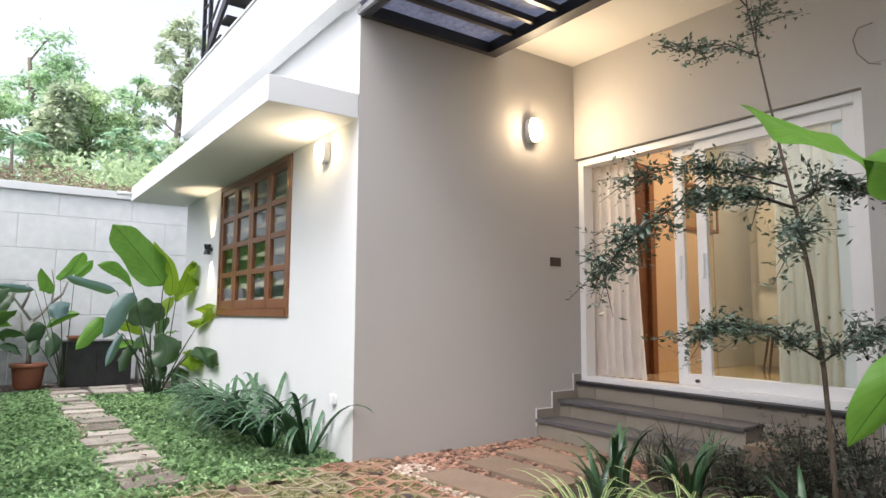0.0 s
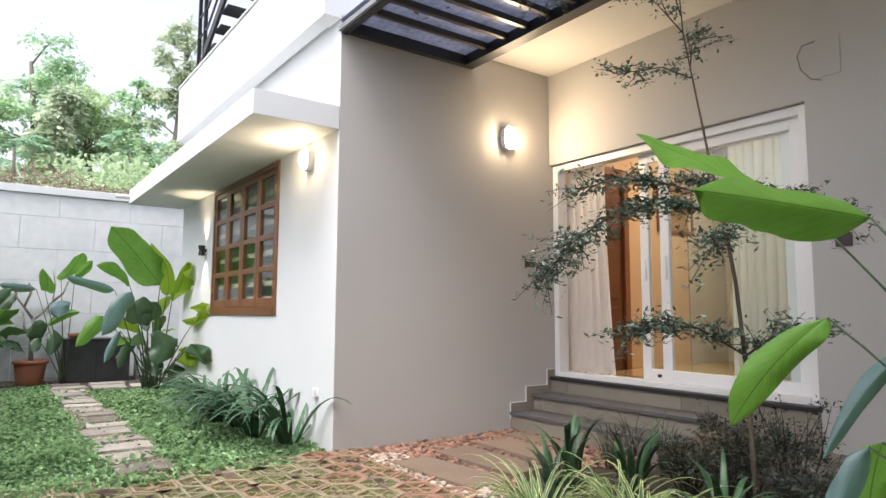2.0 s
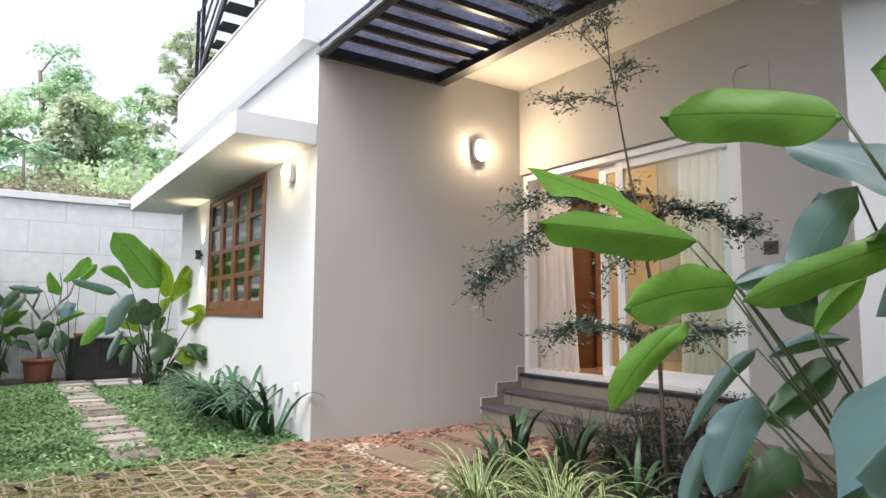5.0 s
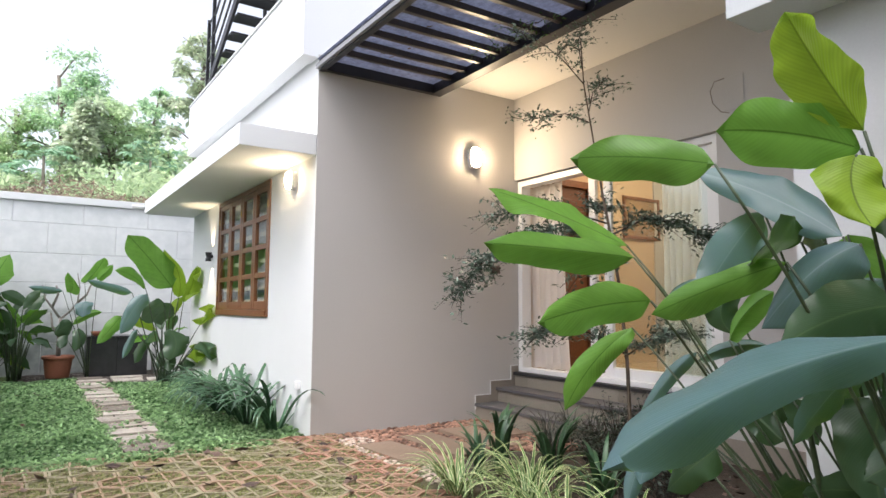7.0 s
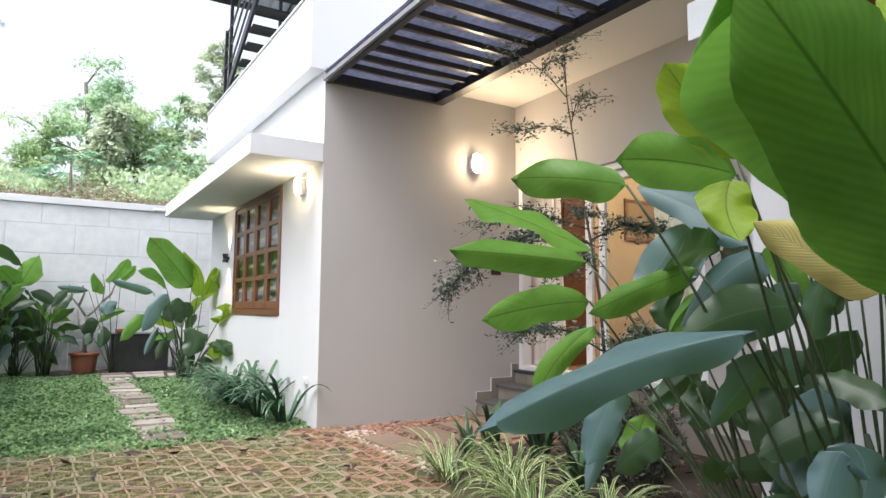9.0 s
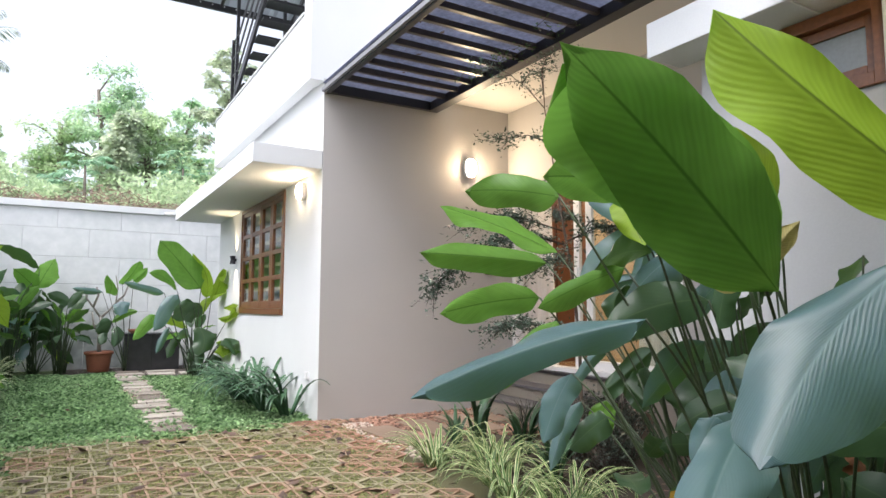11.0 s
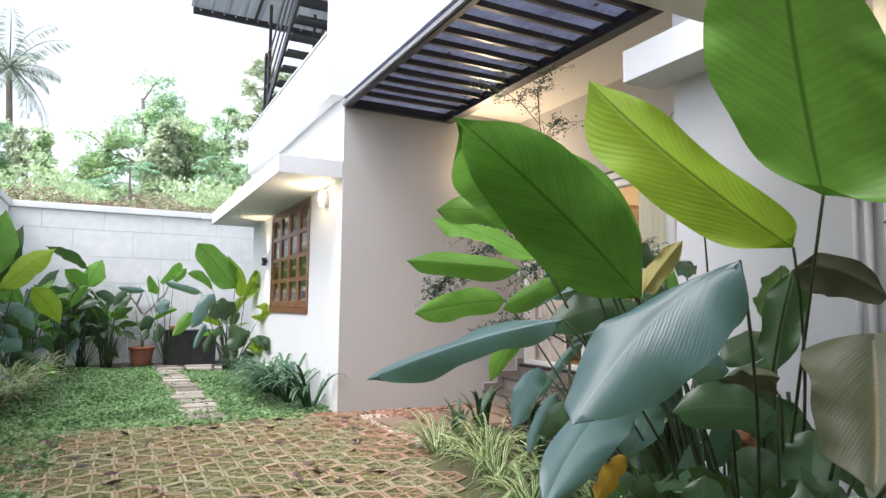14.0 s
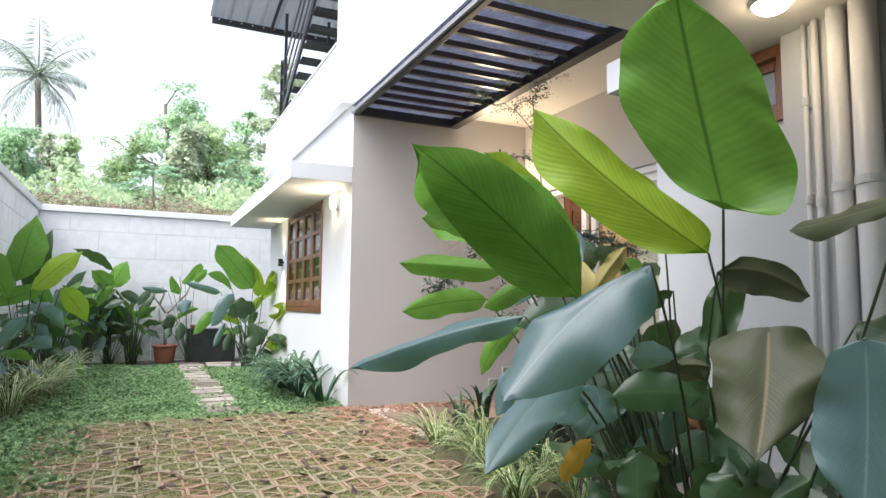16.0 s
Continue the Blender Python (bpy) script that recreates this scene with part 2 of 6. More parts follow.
# outer edge past x -0.6 is unseen, extended to shade the plants
structure("canopy_porch", [(-0.95, -9.4, 2.487, PX - 0.002, -4.43, 2.695)], M_CEIL, "cream concrete entrance canopy slab", "canopy", 0.006)
# unseen roof added behind the camera to cut sky light on the leaves
structure("roof_behind", [(WALL_X - 0.2, -9.7, 2.95, PX, -7.3, 3.1)], M_CEIL, "added unseen cream slab behind the camera that cuts sky light", "roof")
structure("canopy_side", [(-0.69, 0.0, 2.467, -0.003, 4.95, 2.657)], M_WHITE, "white concrete canopy over the side window", "canopy", 0.005)

# boundary walls
structure("wall_boundary_back", [(WALL_X, WALL_Y, -0.3, 7.0, WALL_Y + 0.25, WALL_TOP)], M_MORTAR, "whitewashed block boundary wall at the back", "wall")
structure("wall_boundary_side", [(WALL_X - 0.25, -9.4, -0.3, WALL_X, WALL_Y + 0.25, WALL_TOP)], M_MORTAR, "whitewashed block boundary wall along the garden", "wall")
structure("wall_boundary_front", [(WALL_X - 0.25, -9.7, -0.3, 1.0, -9.42, 2.945)], M_MORTAR, "whitewashed block wall behind", "wall")
structure("wall_coping_back", [(WALL_X + 0.05, WALL_Y - 0.06, WALL_TOP + 0.002, 7.0, WALL_Y + 0.3, WALL_TOP + 0.12)], M_WHITE, "white concrete coping on the boundary wall", "trim", 0.01)
structure("wall_coping_side", [(WALL_X - 0.3, -9.4, WALL_TOP + 0.002, WALL_X + 0.045, WALL_Y + 0.3, WALL_TOP + 0.12)], M_WHITE, "white concrete coping on the side wall", "trim", 0.01)
structure("ground", [(-60, -60, -0.5, 60, WALL_Y + 0.1, -0.06)], M_SOIL, "dark garden earth", "ground")
structure("hill", [(-80, WALL_Y + 0.12, -0.5, 80, 120, 2.84)], M_SOIL, "raised leaf-littered ground behind the wall", "ground")
structure("lawn", [(WALL_X, 0.0, -0.055, -0.004, WALL_Y, -0.012)], M_LAWN, "earth under the lawn", "ground")
structure("paver_bed", [(-2.82, -9.3, -0.055, 0.3, -0.004, -0.006)], M_MOSS, "mossy soil filling the terracotta pavers", "ground")


# ---- the side window: four teak shutters of four panes ----
def side_window():
    w = empty("window_1", (0, 2.345, 1.0), label="brown teak casement window of four shutters, closed", category="window", kind="structure")
    y0, y1, z0, z1 = 1.232, 3.323, 1.002, 2.458
    part("window_frame", boxes([(-0.015, y0, z0, 0.075, y0 + 0.05, z1), (-0.015, y1 - 0.05, z0, 0.075, y1, z1), (-0.015, y0 + 0.051, z1 - 0.05, 0.075, y1 - 0.051, z1), (-0.022, y0 + 0.051, z0, 0.085, y1 - 0.051, z0 + 0.07)], 0.004), M_TEAK, w)
    n = 4
    span = (y1 - y0 - 0.104) / n
    zb, zt = z0 + 0.074, z1 - 0.053
    for i in range(n):
        a = y0 + 0.052 + i * span + 0.003
        b = a + span - 0.006
        st = 0.062
        bars = [(-0.006, a, zb, 0.034, a + st, zt), (-0.006, b - st, zb, 0.034, b, zt)]
        rows = 4
        h = (zt - zb - 0.09 - 0.055 * 4) / rows
        z = zb
        panes = []
        for r in range(rows + 1):
            t = 0.09 if r == 0 else 0.055
            bars.append((-0.004, a + st + 0.0005, z, 0.032, b - st - 0.0005, z + t))
            if r < rows:
                panes.append((z + t, z + t + h))
            z += t + h
        s = part("shutter", boxes(bars, 0.004), M_TEAK, w)
        for p, q in panes:
            part("pane", boxes([(0.012, a + st - 0.004, p - 0.004, 0.017, b - st + 0.004, q + 0.004)]), M_GLASS, s).visible_shadow = False
        for hz in (zb + 0.2, zt - 0.2):
            part("hinge", tube([(-0.014, a if i % 2 == 0 else b, hz - 0.035), (-0.014, a if i % 2 == 0 else b, hz + 0.035)], 0.007), M_BRASS, s, "brass butt hinge")
    for k in range(9):
        z = z0 + 0.14 + k * 0.15
        part("grille_bar", boxes([(0.06, y0 + 0.05, z, 0.068, y1 - 0.05, z + 0.05)], 0.003), M_GRILLE, w, "flat cream security grille bar")
    return w


M_BRASS = mat("brass", (0.5, 0.34, 0.12), 0.35, 0.1, 8, 40, 0.02, metal=0.9)
M_GRILLE = mat("cream_grille", (0.7, 0.62, 0.48), 0.5, 0.08, 5, 60, 0.02)
side_window()
structure("room_side", [(0.9, 0.4, 0.0, 0.95, 4.5, 3.2)], mat("dim_room_wall", (0.5, 0.47, 0.42), 0.8, 0.1, 2, 40, 0.05), "shaded inner wall behind the window", "wall")


# ---- small teak window of the near room ----
def small_window():
    w = empty("window_2", (PX, -4.465, 2.075), label="small brown teak ventilator window with frosted glass", category="window", kind="structure")
    y0, y1, z0, z1 = -4.708, -4.227, 2.077, 2.48
    f = 0.06
    part("window_frame", boxes([(PX - 0.02, y0, z0, PX + 0.1, y0 + f, z1), (PX - 0.02, y1 - f, z0, PX + 0.1, y1, z1), (PX - 0.02, y0 + f, z1 - f, PX + 0.1, y1 - f, z1), (PX - 0.02, y0 + f, z0, PX + 0.1, y1 - f, z0 + f)], 0.003), M_TEAK, w)
    s = part("sash", boxes([(PX + 0.03, y0 + f, z0 + f, PX + 0.07, y0 + f + 0.05, z1 - f), (PX + 0.03, y1 - f - 0.05, z0 + f, PX + 0.07, y1 - f, z1 - f), (PX + 0.03, y0 + f + 0.05, z1 - f - 0.05, PX + 0.07, y1 - f - 0.05, z1 - f), (PX + 0.03, y0 + f + 0.05, z0 + f, PX + 0.07, y1 - f - 0.05, z0 + f + 0.05)], 0.003), M_TEAK, w)
    part("pane", boxes([(PX + 0.045, y0 + 0.1, z0 + 0.1, PX + 0.055, y1 - 0.1, z1 - 0.1)]), M_FROST, s, "frosted grey glass pane")


M_FROST = mat("frosted_glass", (0.20, 0.235, 0.255), 0.25, 0.08, 6, 60, 0.05, spec=0.6)
small_window()


# ---- sliding door ----
def sliding_door():
    d = empty("door_1", (DX, -1.22, 0.43), label="white framed sliding glass door, partly open", category="door", kind="structure")
    y0, y1, z0, z1 = -2.436, -0.006, 0.437, 2.486
    part("door_frame", boxes([(GX + 0.045, y0, z0, GX + 0.17, y0 + 0.065, z1), (GX + 0.045, y1 - 0.065, z0, GX + 0.17, y1, z1), (GX + 0.045, y0 + 0.065, z1 - 0.065, GX + 0.17, y1 - 0.065, z1), (GX + 0.03, y0 + 0.065, z0, GX + 0.17, y1 - 0.065, z0 + 0.045)], 0.004), M_ALU, d)
    zb, zt = z0 + 0.046, z1 - 0.066
    for name, x, a, b in (("rear_panel", DX + 0.045, -2.28, -0.955), ("front_panel", DX - 0.01, -2.368, -1.195)):
        st = 0.085
        p = part(name, boxes([(x - 0.02, a, zb, x + 0.02, a + st, zt), (x - 0.02, b - st, zb, x + 0.02, b, zt), (x - 0.02, a + st, zb, x + 0.02, b - st, zb + 0.09), (x - 0.02, a + st, zt - 0.08, x + 0.02, b - st, zt)], 0.004), M_ALU, d)
        part("pane", boxes([(x - 0.004, a + st - 0.01, zb + 0.08, x + 0.004, b - st + 0.01, zt - 0.07)]), M_GLASS, p).visible_shadow = False
        part("handle", boxes([(x - 0.035, b - 0.06, 1.32, x - 0.02, b - 0.03, 1.52)], 0.006), M_ALU, p, "slim white pull handle")
    part("lock", tube([(DX - 0.045, -1.16, zb + 0.045), (DX - 0.02, -1.16, zb + 0.045)], 0.014, 12), M_BLACK, d, "black round floor lock")


sliding_door()


def curtain(name, x, a, b, z0, z1, folds, flare, label):
    """A gathered curtain hanging in soft folds."""
    bm = bmesh.new()
    nu, nv = folds * 10, 24
    rows = []
    for j in range(nv + 1):
        t = j / nv
        z = z1 + (z0 - z1) * t
        row = []
        for i in range(nu + 1):
            s = i / nu
            ph = folds * 2 * math.pi * s + 0.7 * math.sin(5 * s + 2 * t)
            amp = 0.022 + 0.018 * t
            y = a + (b - a) * s * (1 + flare * t * t)
            row.append(bm.verts.new((x + amp * math.sin(ph) + 0.012 * math.sin(13 * s + 3 * t), y + 0.012 * math.cos(ph), z)))
        rows.append(row)
    for p, q in zip(rows, rows[1:]):
        for i in range(nu):
            bm.faces.new((p[i], p[i + 1], q[i + 1], q[i]))
    bmesh.ops.solidify(bm, geom=bm.faces[:], thickness=0.002)
    c = empty(name, (x, (a + b) / 2, z0), label=label, category="curtain", group="curtains at the sliding door")
    part("cloth", bm, M_CURTAIN, c, smooth=True)
    part("rod", tube([(x, a + 0.02, z1 + 0.012), (x, b - 0.02, z1 + 0.012)], 0.011), M_ALU, c, "white curtain rod")


curtain("curtain", 2.54, 0.10, -0.50, 0.475, 2.44, 7, 0.12, "white gathered curtain drawn to the door jamb")
curtain("curtain", 2.58, -2.42, -1.72, 0.475, 2.44, 10, 0.03, "white sheer curtain drawn behind the sliding glass")


# ---- the lit living room behind the door ----
M_WARMWALL = mat("ochre_wall", (0.55, 0.40, 0.26), 0.7, 0.04, 1.5, 70, 0.05)
M_CREAMWALL = mat("cream_wall", (0.62, 0.55, 0.46), 0.7, 0.04, 1.5, 70, 0.05)
M_FLOORTILE = mat("polished_floor_tile", (0.62, 0.46, 0.27), 0.12, 0.06, 1.5, 60, 0.0, spec=0.6)
structure("floor", [(2.492, -3.66, 0.2, 7.4, 0.4, 0.43)], M_FLOORTILE, "polished cream floor tiles of the living room", "floor")
structure("wall_room_side", [(2.494, 0.155, 0.432, 7.4, 0.35, 3.395)], M_WARMWALL, "ochre living room wall", "wall")
structure("wall_room_end", [(5.6, -3.66, 0.432, 5.8, 0.153, 3.395)], M_CREAMWALL, "cream living room end wall", "wall")
structure("baseboard", [(3.60, 0.142, 0.432, 4.79, 0.153, 0.54)], M_FLOORTILE, "cream tile baseboard", "trim")


def inner_door():
    d = empty("door_2", (3.27, 0.1, 0.432), label="dark stained teak door and frame in the living room", category="door", kind="structure")
    part("door_frame", boxes([(2.95, 0.06, 0.432, 3.03, 0.152, 2.62), (3.50, 0.06, 0.432, 3.58, 0.152, 2.62), (3.03, 0.06, 2.54, 3.50, 0.152, 2.62)], 0.004), M_TEAK, d)
    leaf = part("door_leaf", boxes([(3.032, 0.1, 0.436, 3.498, 0.14, 2.538)], 0.003), M_TEAKDARK, d)
    for z in (0.55, 1.2, 1.85):
        part("panel", boxes([(3.10, 0.086, z, 3.43, 0.1, z + 0.55)], 0.006), M_TEAKDARK, leaf)


inner_door()
pic = empty("wall_picture", (4.5, 0.14, 2.1), label="yellow toned framed picture on the living room wall", category="picture")
part("frame", boxes([(4.2, 0.125, 2.0, 4.9, 0.152, 2.04), (4.2, 0.125, 2.51, 4.9, 0.152, 2.55), (4.2, 0.125, 2.04, 4.24, 0.152, 2.51), (4.86, 0.125, 2.04, 4.9, 0.152, 2.51)], 0.003), M_TEAK, pic)
part("canvas", boxes([(4.24, 0.138, 2.04, 4.86, 0.152, 2.51)]), mat("ochre_canvas", (0.33, 0.21, 0.11), 0.6, 0.25, 4, 20, 0.05), pic)
# flat panel; its slate colour stands for the dark doorway
structure("wall_room_recess", [(5.57, -0.66, 0.432, 5.598, -0.36, 2.2)], mat("slate_doorway_panel", (0.16, 0.16, 0.19), 0.4, 0.1, 3, 40, 0.05), "flat slate grey panel standing in for the dark doorway", "wall")


def lounge_chair(x, y, z, rz):
    c = empty("armchair", (x, y, z), label="cream upholstered shell chair on slim legs", category="chair")
    M = mat("cream_leather", (0.85, 0.8, 0.72), 0.5, 0.05, 4, 60, 0.05)
    m = pose(x, y, z, 0, 0, rz)
    def shell(name, pts, w, th, mt):
        bm = bmesh.new()
        g = []
        for i, (px, pz) in enumerate(pts):
            row = []
            for k in range(9):
                s = k / 8 * 2 - 1
                row.append(bm.verts.new(m @ Vector((px + 0.07 * s * s, s * w * (1 - 0.08 * i / len(pts)), pz + 0.05 * s * s))))
            g.append(row)
        for a, b in zip(g, g[1:]):
            for k in range(8):
                bm.faces.new((a[k], a[k + 1], b[k + 1], b[k]))
        bmesh.ops.solidify(bm, geom=bm.faces[:], thickness=th)
        return part(name, bm, mt, c, smooth=True)
    shell("seat", [(0.3, 0.42), (0.2, 0.44), (0.0, 0.42), (-0.18, 0.41)], 0.27, 0.06, M)
    shell("backrest", [(-0.18, 0.44), (-0.24, 0.6), (-0.30, 0.78), (-0.34, 0.92)], 0.26, 0.05, M)
    for sx in (-0.2, 0.22):
        for sy in (-0.2, 0.2):
            part("leg", tube([m @ Vector((sx * 0.7, sy * 0.7, 0.40)), m @ Vector((sx, sy, 0.0))], (0.016, 0.011)), M_TEAKDARK, c)


lounge_chair(4.85, -0.62, 0.431, 215)
structure("wall_room_column", [(5.45, -0.34, 0.432, 5.596, -0.04, 3.395)], M_CREAMWALL, "cream plastered column in the living room", "wall")
structure("wall_room_tiles", [(4.8, 0.135, 0.432, 5.59, 0.153, 3.395)], mat("grey_wall_tile", (0.45, 0.42, 0.38), 0.4, 0.05, 2, 60, 0.03), "grey beige tiled wall panel", "wall")
switch_in = empty("room_switch", (5.44, -0.2, 1.4), label="grey switch plate on the cream column", category="switch")
part("plate", boxes([(5.435, -0.24, 1.40, 5.449, -0.16, 1.48)], 0.003), M_SKIRT, switch_in)
mat_ob = empty("doormat", (2.75, -0.66, 0.431), label="brown striped doormat inside the door", category="doormat")
for k in range(4):
    part("strip", boxes([(2.60 + k * 0.085, -0.95, 0.431, 2.67 + k * 0.085, -0.42, 0.439)], 0.002), M_TEAKDARK if k % 2 else M_SKIRT, mat_ob)
# assumed source above the door's view; it gives the room's warm light
room_lamp = new("ceiling_light_lamp", bpy.data.lights.new("ceiling_light_lamp", "AREA"))
room_lamp.data.energy, room_lamp.data.size, room_lamp.data.color = 36, 0.9, (1.0, 0.75, 0.48)
room_lamp.matrix_world = look((4.2, -1.1, 3.36), (4.2, -1.1, 0))
cl = empty("ceiling_light", (4.2, -1.1, 3.36), label="assumed warm round ceiling light in the living room, out of view", category="ceiling light")
part("rim", tube([(4.2, -1.1, 3.385), (4.2, -1.1, 3.398)], 0.25, 24), M_ALU, cl)
part("diffuser", tube([(4.2, -1.1, 3.372), (4.2, -1.1, 3.384)], 0.22, 24), M_BULB, cl)


# ---- steps ----
def steps():
    s = empty("porch_steps", (2.03, -0.9, 0), label="three porch steps of grey treads and beige tiled risers", category="steps")
    end = -1.72
    part("core", boxes([(1.80, -0.012, -0.05, GX - 0.003, end + 0.01, 0.115), (2.07, -0.012, 0.116, GX - 0.003, end + 0.01, 0.26)]), M_SKIRT, s)
    for x0, x1, z in ((1.755, 2.07, 0.145), (2.02, GX - 0.001, 0.29)):
        part("tread", boxes([(x0, -0.003, z - 0.03, x1, end, z)], 0.004), M_TREAD, s)
    part("threshold", boxes([(GX - 0.035, -0.003, 0.405, GX + 0.17, -2.44, 0.435)], 0.004), M_BLACK, s, "black polished granite threshold")
    for x, zb, zt, first, stop in ((1.772, -0.04, 0.114, 0.30, end), (2.045, 0.146, 0.259, 0.13, end), (GX - 0.015, 0.291, 0.404, 0.22, -2.44)):
        y = -0.003
        nxt = y - first
        while y > stop:
            nxt = max(nxt, stop)
            part("riser_tile", boxes([(x, nxt + 0.003, zb, x + 0.014, y, zt)], 0.002), M_TILE, s)
            y, nxt = nxt, nxt - 0.6
    # stepped skirting on the porch wall
    for x0, x1, z0, z1 in ((1.765, 1.955, -0.04, 0.221), (1.957, 2.228, 0.146, 0.357), (2.23, GX + 0.03, 0.291, 0.50)):
        part("skirting_tile", boxes([(x0, -0.014, z0, x1, -0.0005, z1)], 0.002), M_SKIRT, s)
        part("grout", boxes([(x0 - 0.006, -0.012, z1, x1, -0.0005, z1 + 0.006), (x0 - 0.006, -0.012, max(z0, z1 - 0.14), x0, -0.0005, z1)]), M_WHITE, s, "white grout line")
    return s


steps()
structure("baseboard_porch", [(GX - 0.012, -2.45, -0.04, GX - 0.0005, CORNER_Y + 0.003, 0.16), (GX - 0.014, -1.725, -0.04, GX - 0.0005, -2.448, 0.288)], M_SKIRT, "taupe tile skirting on the porch wall", "trim", 0.002)
structure("baseboard_near_room", [(PX - 0.012, -4.74, -0.04, PX - 0.0005, CORNER_Y, 0.14)], M_SKIRT, "taupe tile skirting on the near wall", "trim", 0.002)


# ---- pergola ----
def pergola():
    p = empty("pergola", (0.65, -2.1, 3.24), label="black steel pergola with bluish ribbed roof sheet", category="pergola")
    near = -4.28
    part("outer_beam", boxes([(0.0, near, 3.245, 0.05, -0.003, 3.345)], 0.004), M_BLACK, p)
    part("flange", boxes([(-0.03, near, 3.26, -0.002, -0.003, 3.30)], 0.003), mat("grey_flashing", (0.30, 0.30, 0.31), 0.45, 0.1, 6, 50, 0.05, metal=0.3), p, "grey metal flashing strip")
    part("inner_beam", boxes([(1.20, near, 3.25, 1.315, -0.003, 3.345)], 0.004), M_BLACK, p)
    part("wall_beam", boxes([(0.052, -0.06, 3.25, 1.199, -0.003, 3.345)], 0.004), M_BLACK, p)
    y = -0.36
    slat = None
    while y > near:
        if slat is None:
            slat = part("slat", boxes([(0.051, y - 0.022, 3.293, 1.199, y + 0.022, 3.343)], 0.003), M_SLAT, p)
        else:
            o = new("slat", slat.data)
            o.parent = p
            o.matrix_parent_inverse = slat.matrix_parent_inverse.copy()
            o.location = (0, y + 0.36, 0)
        y -= 0.252
    bm = bmesh.new()
    cols = 90
    ridge = [(-0.02 + 1.33 * i / cols, 3.352 + (0.002 if (i // 3) % 2 else 0.0)) for i in range(cols + 1)]
    rows = [[bm.verts.new((x, yy, z)) for x, z in ridge] for yy in (-0.002, near)]
    for i in range(cols):
        bm.faces.new((rows[0][i], rows[0][i + 1], rows[1][i + 1], rows[1][i]))
    part("roof_sheet", bm, M_SHEET, p, "bluish ribbed translucent roof sheet")
    rnd = random.Random(4)
    for k in range(46):
        x, yy = rnd.uniform(0.06, 1.18), rnd.uniform(near, -0.1)
        lf = bmesh.new()
        a = rnd.uniform(0, 6.3)
        d, e = Vector((math.cos(a), math.sin(a), 0)) * rnd.uniform(0.02, 0.05), Vector((-math.sin(a), math.cos(a), 0)) * rnd.uniform(0.008, 0.02)
        c = Vector((x, yy, 3.345))
        vs = [lf.verts.new(c + v) for v in (-d, e, d, -e)]
        lf.faces.new(vs)
        part("fallen_leaf", lf, M_DRYLEAF, p)


M_SLAT = mat("brown_steel_slat", (0.06, 0.048, 0.04), 0.35, 0.15, 6, 80, 0.05)
M_DRYLEAF = mat("dry_leaf", (0.09, 0.055, 0.03), 0.8, 0.3, 8, 40, 0.1, objs=True)
pergola()


# ---- lamps ----
def bulkhead(x, y, z, axis, w, h, energy, label):
    """An oval wall lamp: a back plate, a rim and a glowing opal cover."""
    ob = empty("wall_lamp", (x, y, z), label=label, category="wall lamp", group="oval wall lamps")
    out = Vector((0, -1, 0)) if axis == "y" else Vector((-1, 0, 0))
    side = Vector((1, 0, 0)) if axis == "y" else Vector((0, 1, 0))
    def disc(scale, d0, d1, dome):
        bm = bmesh.new()
        rings = []
        steps_ = [(1.0, d0), (1.0, d1)] + ([(0.9, d1 + dome * 0.5), (0.6, d1 + dome * 0.85), (0.25, d1 + dome)] if dome else [])
        for f, d in steps_:
            ring = []
            for k in range(32):
                a = 2 * math.pi * k / 32
                c, s = math.cos(a), math.sin(a)
                px = abs(c) ** 0.75 * (1 if c > 0 else -1) * w / 2 * scale * f
                pz = abs(s) ** 0.75 * (1 if s > 0 else -1) * h / 2 * scale * f
                ring.append(bm.verts.new(Vector((x, y, z)) + side * px + out * d + Vector((0, 0, pz))))
            rings.append(ring)
        for a, b in zip(rings, rings[1:]):
            for k in range(32):
                bm.faces.new((a[k], a[(k + 1) % 32], b[(k + 1) % 32], b[k]))
        bm.faces.new(rings[-1])
        bm.faces.new(rings[0][::-1])
        return bm
    part("back_plate", disc(1.0, 0.001, 0.058, 0), M_ALU, ob, "white lamp body")
    part("cover", disc(0.90, 0.059, 0.064, 0.035), glow("opal_lamp_cover", (1.0, 0.77, 0.48), energy), ob, "glowing opal cover")


bulkhead(1.73, 0, 2.67, "y", 0.135, 0.22, 180, "oval opal wall lamp, lit, on the greige porch wall")
bulkhead(0, 0.53, 2.32, "x", 0.115, 0.185, 95, "oval opal wall lamp, lit, under the side canopy")
def dome_lamp(x, y, z):
    ob = empty("ceiling_lamp", (x, y, z), label="round opal dome lamp, lit, under the entrance canopy", category="ceiling lamp")
    part("rim", tube([(x, y, z - 0.018), (x, y, z - 0.001)], 0.085, 28), M_ALU, ob, "white lamp rim")
    part("dome", tube([(x, y, z - 0.019), (x, y, z - 0.035), (x, y, z - 0.05), (x, y, z - 0.058)], (0.075, 0.07, 0.05, 0.015), 28), glow("opal_dome", (1.0, 0.80, 0.52), 30), ob, "glowing opal dome", smooth=True)


dome_lamp(0.41, -4.96, 2.486)


